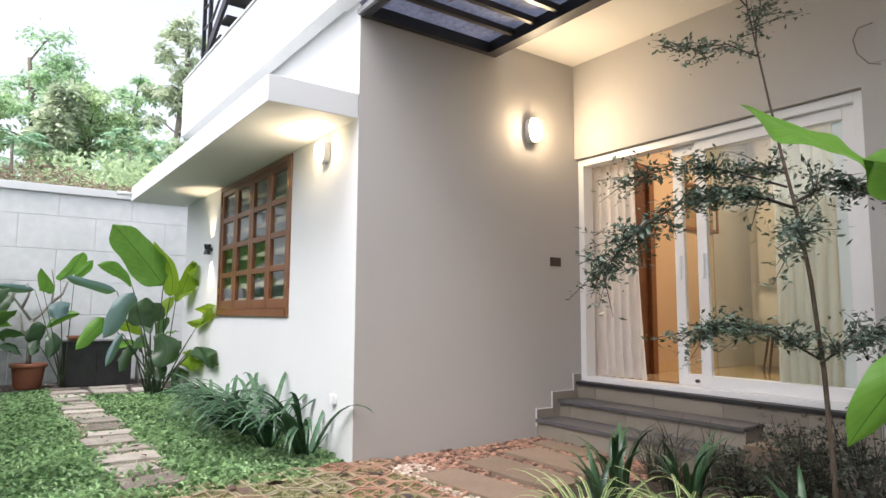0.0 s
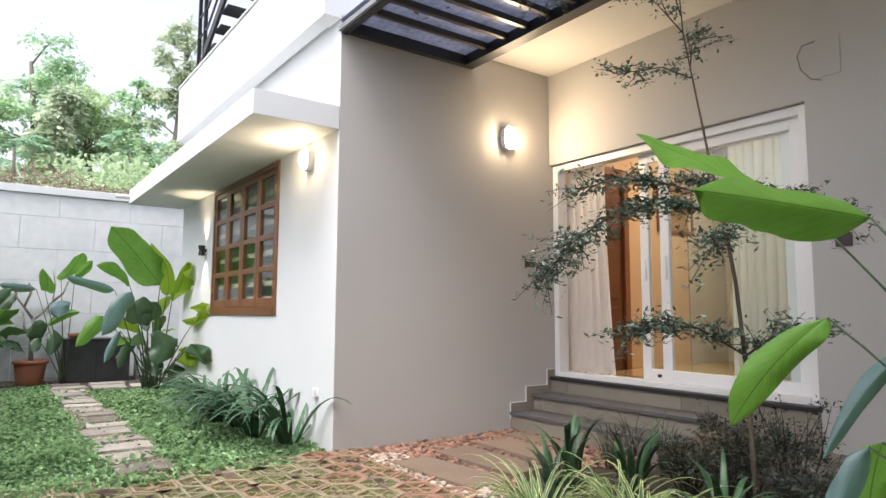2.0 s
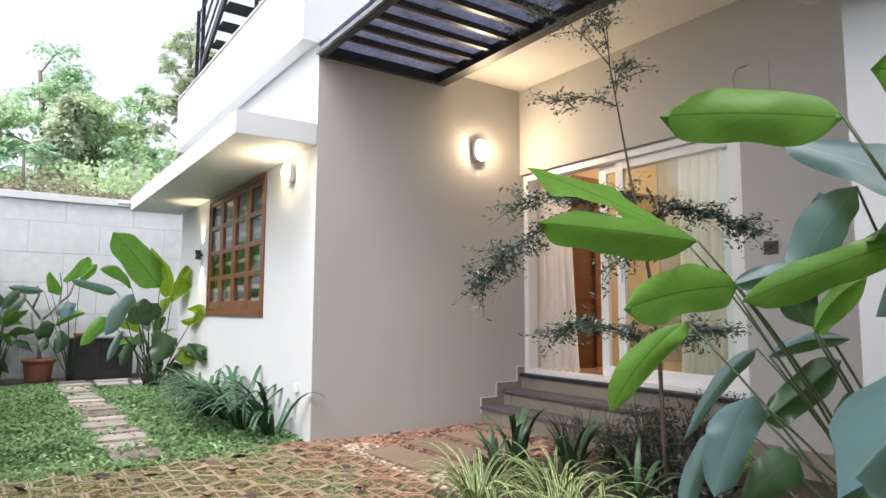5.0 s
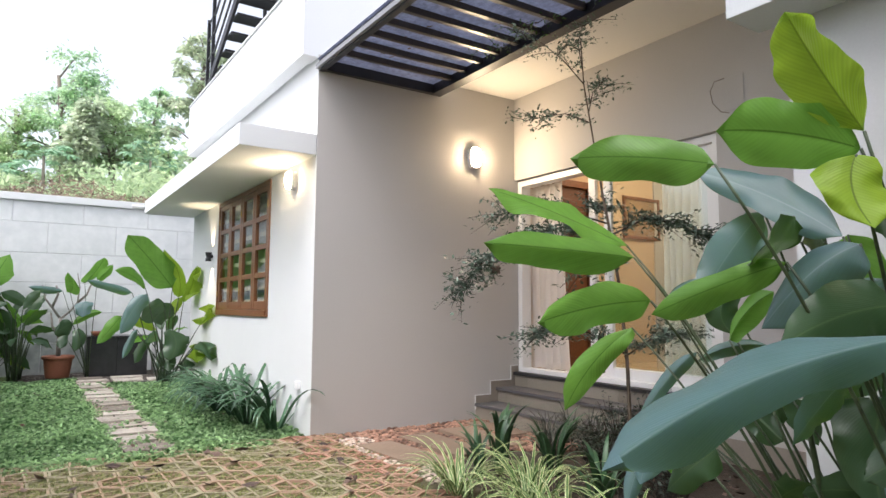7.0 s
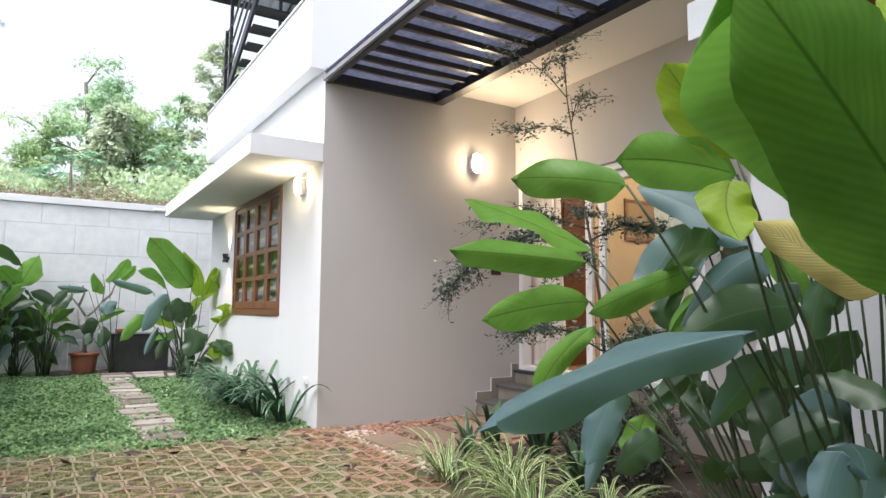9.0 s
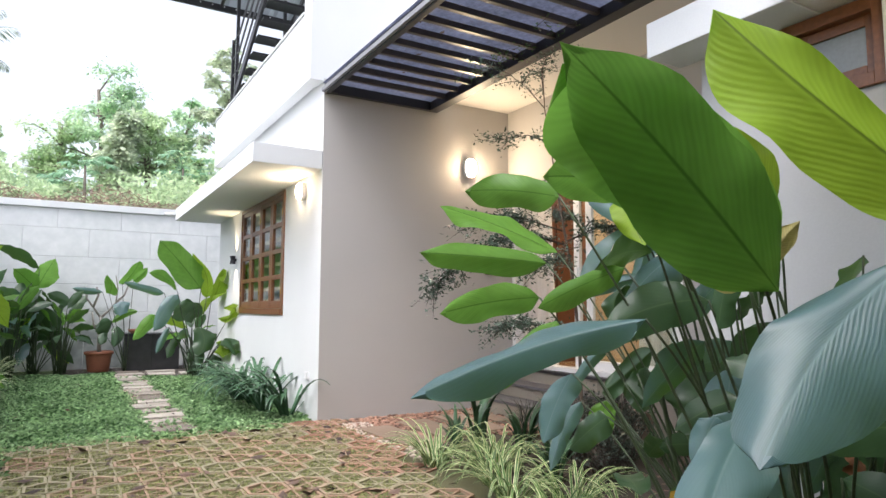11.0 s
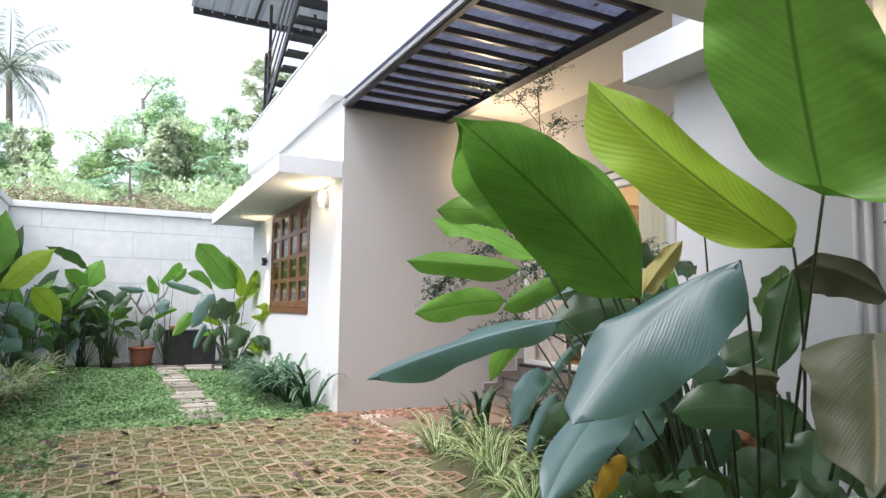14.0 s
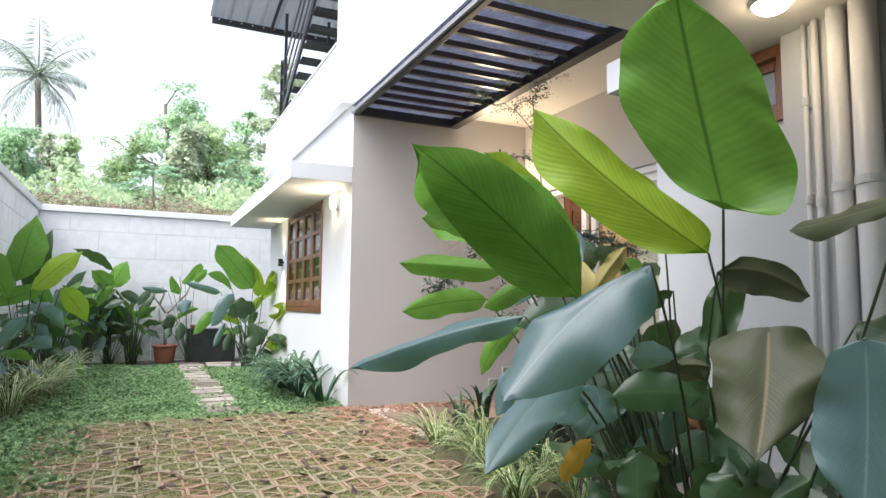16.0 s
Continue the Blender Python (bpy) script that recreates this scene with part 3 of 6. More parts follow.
def updown():
    ob = empty("updown_light", (0, 3.64, 1.78), label="small black up-and-down wall light, lit", category="wall lamp")
    bm = tube([(-0.055, 3.64, 1.72), (-0.055, 3.64, 1.766), (-0.055, 3.64, 1.78), (-0.055, 3.64, 1.794), (-0.055, 3.64, 1.84)], (0.042, 0.034, 0.026, 0.034, 0.042), 16)
    part("body", bm, M_BLACK, ob, smooth=False)
    part("bracket", boxes([(-0.035, 3.615, 1.76, -0.0005, 3.665, 1.80)], 0.003), M_BLACK, ob)
    for z, t in ((1.856, 2.6), (1.704, 0.9)):
        l = new("updown_beam", bpy.data.lights.new("updown_beam", "SPOT"))
        l.data.energy, l.data.color, l.data.spot_size, l.data.spot_blend, l.data.shadow_soft_size = 14, (1.0, 0.78, 0.48), radians(75), 0.7, 0.02
        l.matrix_world = look((-0.055, 3.64, z), (-0.045, 3.64, t))


updown()


# ---- wall fittings ----
def switch_plate(name, x, y, z, axis, label):
    ob = empty(name, (x, y, z), label=label, category="switch")
    if axis == "y":
        part("plate", boxes([(x - 0.065, y - 0.012, z - 0.04, x + 0.065, y - 0.0005, z + 0.04)], 0.004), M_SWITCH, ob)
        for k in (-0.035, 0.0, 0.035):
            part("rocker", boxes([(x + k - 0.014, y - 0.017, z - 0.02, x + k + 0.014, y - 0.0125, z + 0.02)], 0.002), M_SWITCH, ob)
    else:
        part("plate", boxes([(x - 0.012, y - 0.05, z - 0.045, x - 0.0005, y + 0.05, z + 0.045)], 0.004), M_SWITCH, ob)
        for k in (-0.022, 0.022):
            part("rocker", boxes([(x - 0.017, y + k - 0.016, z - 0.02, x - 0.0125, y + k + 0.016, z + 0.02)], 0.002), M_SWITCH, ob)


M_SWITCH = mat("brown_switch", (0.075, 0.05, 0.042), 0.35, 0.08, 6, 60, 0.02)
switch_plate("switch_plate", 2.02, 0, 1.51, "y", "dark brown switch plate on the porch wall")
switch_plate("switch_plate", GX, -2.64, 1.52, "x", "dark brown switch plate beside the sliding door")
cab = empty("loose_cable", (GX, -2.5, 2.75), label="thin brown cable looping out of the porch wall", category="cable")
part("wire", tube([(GX - 0.005, -2.53, 2.88), (GX - 0.02, -2.45, 2.87), (GX - 0.03, -2.42, 2.80), (GX - 0.03, -2.44, 2.70), (GX - 0.02, -2.50, 2.62), (GX - 0.004, -2.56, 2.60)], 0.004, 6), M_SKIRT, cab)
part("wall_plate", boxes([(GX - 0.006, -2.68, 2.62, GX - 0.0005, -2.5, 2.88)], 0.003), M_GREIGE, cab, "painted-over blank plate")
sock = empty("outdoor_socket", (0, 0.3, 0.42), label="white weatherproof socket low on the side wall", category="socket")
part("cover", boxes([(-0.03, 0.26, 0.37, -0.0005, 0.33, 0.44)], 0.006), M_ALU, sock)


def pipe(y, r, name, label, clips=()):
    ob = empty(name, (PX - 0.1, y, 0), label=label, category="pipe", group="drain pipes on the near wall")
    x = 0.788 - r - 0.012
    part("tube", tube([(x, y, -0.04), (x, y, 2.485)], r, 20), M_PIPE, ob, smooth=True)
    for z in clips:
        part("collar", tube([(x, y, z - 0.02), (x, y, z + 0.02)], r + 0.006, 20), M_PIPE, ob)
        part("clip", boxes([(x, y - 0.012, z - 0.03, 0.7895, y + 0.012, z + 0.03)], 0.002), M_PIPE, ob)


M_PIPE = mat("painted_pipe", (0.62, 0.62, 0.62), 0.4, 0.04, 4, 60, 0.02)
pipe(-4.86, 0.012, "drain_pipe", "thin off-white conduit on the wall", (0.8, 1.62, 2.1))
pipe(-4.92, 0.017, "drain_pipe", "slim off-white water pipe on the wall", (1.6,))
pipe(-5.04, 0.04, "drain_pipe", "off-white drain pipe on the wall", (1.65,))
pipe(-5.17, 0.055, "drain_pipe", "wide off-white drain pipe on the wall", (1.66,))
spout = empty("drain_spout", (-0.7, 4.9, 2.56), label="short white drain spout at the canopy end", category="pipe")
part("tube", tube([(-0.688, 4.90, 2.56), (-0.86, 4.90, 2.56)], 0.028, 14), M_PIPE, spout, smooth=True)


# ---- roof stair and its shelter ----
def roof_stair():
    s = empty("roof_stair", (0.5, 3.5, 3.55), label="black steel open-tread stair rising from the terrace", category="stair")
    x0, x1 = 0.10, 0.88
    y0, z0 = 4.42, 4.66
    n, run, rise = 13, 0.29, 0.158
    for x in (x0, x1):
        bm = bmesh.new()
        a = [(x - 0.02, y0 + 0.1, z0 - 0.12), (x + 0.02, y0 + 0.1, z0 - 0.12), (x + 0.02, y0 + 0.1, z0 + 0.03), (x - 0.02, y0 + 0.1, z0 + 0.03)]
        dy, dz = -(n * run + 0.1), n * rise
        v = [bm.verts.new(p) for p in a] + [bm.verts.new((p[0], p[1] + dy, p[2] + dz)) for p in a]
        for f in ((0, 1, 2, 3), (7, 6, 5, 4), (0, 4, 5, 1), (1, 5, 6, 2), (2, 6, 7, 3), (3, 7, 4, 0)):
            bm.faces.new([v[k] for k in f])
        part("stringer", bm, M_BLACK, s)
    for k in range(n):
        y, z = y0 - k * run, z0 + k * rise
        part("tread", boxes([(x0 + 0.021, y - 0.28, z - 0.035, x1 - 0.021, y, z)], 0.004), M_BLACK, s)
    part("landing", boxes([(x0, y0 + 0.102, z0 - 0.1, x1, 4.85, z0 - 0.03)], 0.004), M_BLACK, s)
    for x in (x0, x1):
        part("post", boxes([(x - 0.025, 4.50, 3.552, x + 0.025, 4.55, 6.37)], 0.003), M_BLACK, s)
        part("post", boxes([(x - 0.025, 4.80, 3.552, x + 0.025, 4.84, 5.6)], 0.003), M_BLACK, s)
        for h in (0.3, 0.6, 0.9):
            part("rail", tube([(x, 4.82, z0 + h), (x, y0, z0 + h), (x, y0 - n * run, z0 + h + n * rise)], 0.016, 8), M_RAIL, s, "grey steel handrail")
    return s


M_RAIL = mat("grey_steel", (0.16, 0.16, 0.17), 0.35, 0.1, 6, 60, 0.02, metal=0.6)
roof_stair()


def stair_roof():
    r = empty("stair_roof", (0.5, 4.5, 6.3), label="grey corrugated steel shelter roof over the stair", category="roof")
    bm = bmesh.new()
    cols, x0, x1 = 80, -1.15, 2.6
    prof = [(x0 + (x1 - x0) * i / cols, 0.03 if i % 6 in (0, 1) else 0.0) for i in range(cols + 1)]
    rows = [[bm.verts.new((x, y, 6.37 + z + dz)) for x, z in prof] for y, dz in ((5.3, 0.0), (2.2, 0.55))]
    for i in range(cols):
        bm.faces.new((rows[0][i], rows[0][i + 1], rows[1][i + 1], rows[1][i]))
    bmesh.ops.solidify(bm, geom=bm.faces[:], thickness=0.003)
    part("sheet", bm, M_ROOF, r)
    part("edge_beam", boxes([(-1.12, 5.2, 6.25, 2.6, 5.26, 6.36)], 0.004), M_BLACK, r)
    for x in (-0.05, 1.2, 2.3):
        bm = tube([(x, 5.22, 6.33), (x, 2.2, 6.87)], 0.03, 6)
        part("rafter", bm, M_BLACK, r)
    for k in range(10):
        part("bolt", tube([(-1.0 + k * 0.2, 5.195, 6.325), (-1.0 + k * 0.2, 5.2, 6.325)], 0.012, 10), M_ALU, r, "pale bolt head")


stair_roof()


# ---- leaves and plants: materials ----
def leaf_mat(name, color, rib, rough=0.4, trans=0.35, veins=34, bump=0.35, spec=0.5, edge=None, through_col=None, sweep=0.6):
    """A broad leaf with a pale midrib and ribbed side veins; UV runs along and across the blade."""
    m = bpy.data.materials.new(name)
    m.use_nodes = True
    n, l = m.node_tree.nodes, m.node_tree.links
    b = n["Principled BSDF"]
    uv = n.new("ShaderNodeUVMap")
    sep = n.new("ShaderNodeSeparateXYZ")
    l.new(uv.outputs[0], sep.inputs[0])

    def math_node(op, a, c, third=None):
        k = n.new("ShaderNodeMath")
        k.operation = op
        for i, v in enumerate((a, c) if third is None else (a, c, third)):
            if v is None:
                continue
            if isinstance(v, (int, float)):
                k.inputs[i].default_value = v
            else:
                l.new(v, k.inputs[i])
        return k.outputs[0]

    v_off = math_node('SUBTRACT', sep.outputs[1], 0.5)
    av = math_node('ABSOLUTE', v_off, None)
    slant = math_node('MULTIPLY_ADD', av, -sweep, sep.outputs[0])
    noise_t = n.new("ShaderNodeTexNoise")
    noise_t.inputs["Scale"].default_value = 14
    geo = n.new("ShaderNodeNewGeometry")
    l.new(geo.outputs["Position"], noise_t.inputs["Vector"])
    wob = math_node('MULTIPLY_ADD', noise_t.outputs["Fac"], 0.035, slant)
    fine = math_node('SINE', math_node('MULTIPLY', wob, veins * 6.283), None)
    broad = math_node('SINE', math_node('MULTIPLY', wob, veins * 0.37 * 6.283), None)
    patchy = n.new("ShaderNodeTexNoise")
    patchy.inputs["Scale"].default_value = 9
    l.new(geo.outputs["Position"], patchy.inputs["Vector"])
    depth = n.new("ShaderNodeMapRange")
    depth.inputs["From Min"].default_value, depth.inputs["From Max"].default_value = 0.35, 0.65
    depth.inputs["To Min"].default_value = 0.25
    l.new(patchy.outputs["Fac"], depth.inputs["Value"])
    wave = math_node('MULTIPLY', math_node('MULTIPLY_ADD', broad, 0.7, fine), depth.outputs[0])
    ribm = n.new("ShaderNodeMapRange")
    ribm.inputs["From Min"].default_value = 0.006
    ribm.inputs["From Max"].default_value = 0.022
    ribm.inputs["To Min"].default_value = 1.0
    ribm.inputs["To Max"].default_value = 0.0
    l.new(av, ribm.inputs["Value"])
    info = n.new("ShaderNodeObjectInfo")
    tone = math_node('MULTIPLY_ADD', wave, 0.11, math_node('MULTIPLY_ADD', info.outputs["Random"], 0.5, math_node('MULTIPLY', noise_t.outputs["Fac"], 0.6)))
    mix = n.new("ShaderNodeMix")
    mix.data_type = 'RGBA'
    l.new(tone, mix.inputs["Factor"])
    c = Vector(color)
    mix.inputs["A"].default_value = (*(c * 0.72), 1)
    mix.inputs["B"].default_value = (*(edge or (c * 1.25)), 1)
    mr = n.new("ShaderNodeMix")
    mr.data_type = 'RGBA'
    l.new(ribm.outputs[0], mr.inputs["Factor"])
    l.new(mix.outputs["Result"], mr.inputs["A"])
    mr.inputs["B"].default_value = (*rib, 1)
    l.new(mr.outputs["Result"], b.inputs["Base Color"])
    b.inputs["Roughness"].default_value = rough
    b.inputs["Specular IOR Level"].default_value = spec
    bp = n.new("ShaderNodeBump")
    bp.inputs["Strength"].default_value = bump
    bp.inputs["Distance"].default_value = 0.004
    l.new(wave, bp.inputs["Height"])
    l.new(bp.outputs[0], b.inputs["Normal"])
    tr = n.new("ShaderNodeBsdfTranslucent")
    if through_col:
        tr.inputs["Color"].default_value = (*through_col, 1)
    else:
        l.new(mr.outputs["Result"], tr.inputs["Color"])
    ms = n.new("ShaderNodeMixShader")
    ms.inputs[0].default_value = trans
    l.new(b.outputs[0], ms.inputs[1])
    l.new(tr.outputs[0], ms.inputs[2])
    l.new(ms.outputs[0], n["Material Output"].inputs["Surface"])
    return m


M_LEAF = leaf_mat("leaf_green", (0.15, 0.335, 0.05), (0.07, 0.17, 0.02), 0.45, 0.5, 24, 0.05)
M_LEAFLIME = leaf_mat("leaf_lime", (0.27, 0.42, 0.035), (0.14, 0.22, 0.02), 0.45, 0.55, 22, 0.17)
# blue base colour carries the sky sheen of upper leaf faces
M_LEAFBLUE = leaf_mat("leaf_waxy_sky_sheen", (0.067, 0.128, 0.142), (0.125, 0.20, 0.205), 0.40, 0.22, 27, 0.11, 0.65, through_col=(0.22, 0.46, 0.04), sweep=1.25)
# dark copy of the leaf green, shade of inner leaves in its colour
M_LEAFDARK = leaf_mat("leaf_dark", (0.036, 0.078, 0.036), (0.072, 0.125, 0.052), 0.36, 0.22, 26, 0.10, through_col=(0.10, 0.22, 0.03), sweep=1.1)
M_LEAFOLIVE = leaf_mat("leaf_olive", (0.070, 0.080, 0.042), (0.15, 0.135, 0.065), 0.5, 0.25, 26, 0.11, 0.3, sweep=1.2)
# pale underside; its warm yellow holds the lamplight on folded halves
M_LEAFPALE = leaf_mat("leaf_lamplit_underside", (0.42, 0.37, 0.14), (0.40, 0.36, 0.16), 0.5, 0.35, 24, 0.25, 0.3)
M_LEAFYELLOW = leaf_mat("leaf_yellow", (0.42, 0.27, 0.03), (0.3, 0.2, 0.05), 0.5, 0.4)
M_STEM = mat("green_stem", (0.050, 0.078, 0.032), 0.45, 0.2, 9, 60, 0.05, tint=(0.018, 0.026, 0.016))
M_STRAPDARK = mat("dark_strap_leaf", (0.05, 0.11, 0.05), 0.32, 0.25, 6, 40, 0.02, tint=(0.02, 0.05, 0.025), islands=True, trans=0.2)
M_STRAP = mat("strap_leaf", (0.085, 0.165, 0.095), 0.24, 0.25, 6, 40, 0.02, tint=(0.03, 0.075, 0.035), islands=True, trans=0.2)
M_SPIDER = mat("spider_plant_green", (0.11, 0.22, 0.055), 0.4, 0.2, 5, 30, 0.02, tint=(0.035, 0.085, 0.022), islands=True, trans=0.25)
M_VARIEGPALE = mat("pale_variegated_leaf", (0.78, 0.76, 0.48), 0.42, 0.15, 5, 30, 0.02, tint=(0.28, 0.36, 0.14), islands=True, trans=0.3)
M_CREAM = mat("cream_margin", (0.86, 0.84, 0.60), 0.42, 0.15, 5, 30, 0.02, tint=(0.64, 0.66, 0.38), islands=True, trans=0.3)
M_SMALL = mat("small_leaf", (0.11, 0.16, 0.125), 0.38, 0.3, 9, 40, 0.0, tint=(0.045, 0.075, 0.055), islands=True, trans=0.2)
M_TWIG = mat("twig", (0.055, 0.045, 0.038), 0.8, 0.2, 12, 60, 0.1)
M_DARKGRASS = mat("dark_grass", (0.05, 0.055, 0.04), 0.5, 0.3, 6, 40, 0.0, tint=(0.025, 0.03, 0.02), islands=True, trans=0.1)
# fixed camera direction; blades without a roll spread their width across it
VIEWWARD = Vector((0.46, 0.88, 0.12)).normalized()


def blade(B, T, half, tilt=10.0, arch=0.06, fold=0.12, wave=0.02, seed=0, shape=0.95, nu=22, nv=8, roll=None, tip=0.40):
    """A broad leaf blade from its base B to its tip T: an ovate outline, arched along the rib, folded along it, with a wavy margin."""
    B, T = Vector(B), Vector(T)
    rnd = random.Random(seed)
    ax = (T - B)
    L = ax.length
    ax.normalize()
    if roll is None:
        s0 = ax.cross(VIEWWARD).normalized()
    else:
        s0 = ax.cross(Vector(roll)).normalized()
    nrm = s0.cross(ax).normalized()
    a = radians(tilt)
    p1, p2 = rnd.uniform(0, 6), rnd.uniform(0, 6)
    bm = bmesh.new()
    uvl = bm.loops.layers.uv.new("UVMap")
    grid, uvs = [], {}
    bend = Vector((0, 0, 1)) * arch * L * 4
    for i in range(nu + 1):
        u = 0.5 - 0.5 * math.cos(math.pi * i / nu)
        c = B + ax * (L * u) + bend * (u * (1 - u))
        w = half * max(0.004, math.sin(math.pi * u ** shape)) ** (0.52 if u < 0.5 else tip)
        S = s0 * math.cos(a) + nrm * math.sin(a)
        N = nrm * math.cos(a) - s0 * math.sin(a)
        row = []
        for k in range(-nv, nv + 1):
            v = k / nv
            side_w = 1 + (0.07 * math.sin(7 * u + p1) if v > 0 else 0.07 * math.sin(8 * u + p2)) * (1 if half > 0.05 else 0.5)
            ripple = wave * abs(v) ** 1.5 * (math.sin(u * 15 + p1 + (1.5 if v > 0 else 0)) + 0.6 * math.sin(u * 31 + p2 * (2 if v > 0 else 1)))
            back = 0.10 * L * (v * v) * (0.45 - u)
            p = c + S * (w * v * side_w) + N * (fold * w * abs(v) ** 1.4 + ripple * (w / max(half, 1e-6))) + ax * back
            vert = bm.verts.new(p)
            uvs[vert] = (u, 0.5 + 0.5 * v)
            row.append(vert)
        grid.append(row)
    for r, q in zip(grid, grid[1:]):
        for k in range(2 * nv):
            f = bm.faces.new((r[k], r[k + 1], q[k + 1], q[k]))
            for lp in f.loops:
                lp[uvl].uv = uvs[lp.vert]
    return bm


def broad_leaf(B, M, T, left, right, seed, halves=False, start=0.0, taper=3.0, nu=30, nv=9):
    """A broad leaf on a curved rib B-M-T; left and right reach from the rib to the widest margin of each half."""
    B, M, T, left, right = (Vector(v) for v in (B, M, T, left, right))
    rnd = random.Random(seed)
    C = M * 2 - (B + T) * 0.5
    L = (M - B).length + (T - M).length
    nrm = (T - B).cross(left - right).normalized()
    p1, p2, p3 = (rnd.uniform(0, 6.28) for _ in range(3))
    bm = bmesh.new()
    uvl = bm.loops.layers.uv.new("UVMap")
    grid, uvs = [], {}
    ax = (T - B).normalized()
    for i in range(nu + 1):
        u = 0.5 - 0.5 * math.cos(math.pi * i / nu)
        c = B * (1 - u) ** 2 + C * (2 * u * (1 - u)) + T * u * u
        w = max(0.0, 1 - abs(2 * u ** 0.94 - 1) ** (taper if u > 0.5 else 3.6)) ** 0.52
        row = []
        for k in range(-nv, nv + 1):
            v = k / nv
            h, off = abs(v), (left if v < 0 else right)
            lobe = 1 + 0.10 * math.sin(6.5 * u + (p1 if v < 0 else p2)) + 0.025 * math.sin(17 * u + (p2 if v < 0 else p3))
            ruffle = h ** 2 * off.length * (0.20 * math.sin(9 * u + (p1 if v < 0 else p3)) + 0.06 * math.sin(23 * u + (p3 if v < 0 else p2)))
            sag = -0.10 * off.length * (h - h * h) * 4
            p = c + off * (w * h * lobe) + nrm * (w * (ruffle + sag)) + ax * (0.10 * L * h * h * (0.42 - u))
            vert = bm.verts.new(p)
            uvs[vert] = (u, 0.5 + 0.5 * v)
            row.append(vert)
        grid.append(row)
    for r, q in zip(grid, grid[1:]):
        for k in range(2 * nv):
            f = bm.faces.new((r[k], r[k + 1], q[k + 1], q[k]))
            if halves and k >= nv and uvs[r[k]][0] >= start:
                f.material_index = 1
            for lp in f.loops:
                lp[uvl].uv = uvs[lp.vert]
    return bm


def stalk(a, b, out, r0=0.012, r1=0.006, n=9):
    """A curved stalk from the ground at a to a leaf's base at b, bowing towards out."""
    a, b = Vector(a), Vector(b)
    mid = a.lerp(b, 0.55) + Vector(out)
    pts = [a.lerp(mid, t).lerp(mid.lerp(b, t), t) for t in [i / n for i in range(n + 1)]]
    return tube(pts, [r0 + (r1 - r0) * i / n for i in range(n + 1)], 7)


# ---- the big cigar plant beside the path of the camera ----
def big_plant():
    p = empty("broadleaf_plant", (0.0, -4.6, 0.0), label="tall broad-leaved cigar plant with glossy green leaves in the bed", category="plant")
    rnd = random.Random(11)
    G, Y, W, D, O, P = M_LEAF, M_LEAFLIME, M_LEAFBLUE, M_LEAFDARK, M_LEAFOLIVE, M_LEAFPALE
    def leaf(base, mid, tip, left, right, m, m_right=None, start=0.0, taper=3.0):
        """One placed leaf: its rib from base over mid to tip, its two halves, and its stalk."""
        k = next(count)
        part("leaf", broad_leaf(base, mid, tip, left, right, 40 + k, m_right is not None, start, taper), m, p, smooth=True)
        if m_right is not None:
            p.children[-1].data.materials.append(m_right)
        root(base, tip)

    def root(b, t):
        gx = 0.05 + 0.42 * (b[0] + 0.3) * 0.5 + rnd.uniform(-0.07, 0.07)
        gy = -4.72 + 0.30 * (b[1] + 4.8) + rnd.uniform(-0.12, 0.12)
        away = (Vector(b) - Vector(t)) * 0.22
        part("stem", stalk((gx, gy, -0.03), b, (away.x, away.y, 0.10), 0.0068, 0.0036), M_STEM, p, smooth=True)

    count = itertools.count()
    leaf((-0.909, -5.218, 1.182), (-1.136, -5.202, 1.432), (-1.407, -5.183, 1.530), (-0.087, 0.107, -0.112), (0.087, -0.052, 0.029), G)
    leaf((-0.633, -5.506, 1.258), (-0.874, -5.373, 1.470), (-1.043, -5.228, 1.703), (-0.075, 0.093, -0.059), (0.070, -0.043, 0.029), Y, P, taper=2.4)
    leaf((-0.733, -5.648, 1.359), (-0.849, -5.674, 1.651), (-0.974, -5.732, 1.878), (-0.119, 0.116, 0.002), (0.147, -0.131, -0.103), G)
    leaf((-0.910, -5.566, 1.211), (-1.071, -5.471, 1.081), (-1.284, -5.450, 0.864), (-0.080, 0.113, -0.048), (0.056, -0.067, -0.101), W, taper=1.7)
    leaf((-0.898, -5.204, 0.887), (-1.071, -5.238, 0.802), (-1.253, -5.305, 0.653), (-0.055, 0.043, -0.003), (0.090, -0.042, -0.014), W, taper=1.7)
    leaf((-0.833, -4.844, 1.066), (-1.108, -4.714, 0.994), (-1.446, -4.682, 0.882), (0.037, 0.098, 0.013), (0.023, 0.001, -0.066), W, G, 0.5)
    leaf((-0.549, -4.056, 1.136), (-0.769, -4.035, 1.116), (-0.999, -4.050, 1.072), (0.007, 0.019, 0.061), (0.022, 0.019, -0.065), G)
    leaf((-0.473, -4.432, 1.235), (-0.535, -4.270, 1.174), (-0.579, -4.081, 1.094), (0.005, 0.023, 0.035), (0.033, 0.008, -0.055), G)
    leaf((-0.258, -3.752, 1.300), (-0.557, -3.666, 1.322), (-0.840, -3.601, 1.332), (0.042, 0.049, 0.058), (0.004, 0.055, -0.074), G)
    leaf((0.086, -3.428, 1.386), (-0.196, -3.262, 1.533), (-0.492, -3.174, 1.622), (0.079, 0.043, 0.047), (-0.084, -0.039, -0.050), G)
    leaf((-0.758, -4.422, 1.462), (-0.830, -4.246, 1.504), (-0.929, -4.107, 1.513), (0.019, -0.008, 0.056), (0.027, 0.033, -0.061), G)
    leaf((-0.679, -4.711, 1.451), (-0.798, -4.620, 1.487), (-0.921, -4.535, 1.491), (-0.010, -0.017, 0.071), (0.025, 0.024, -0.067), G)
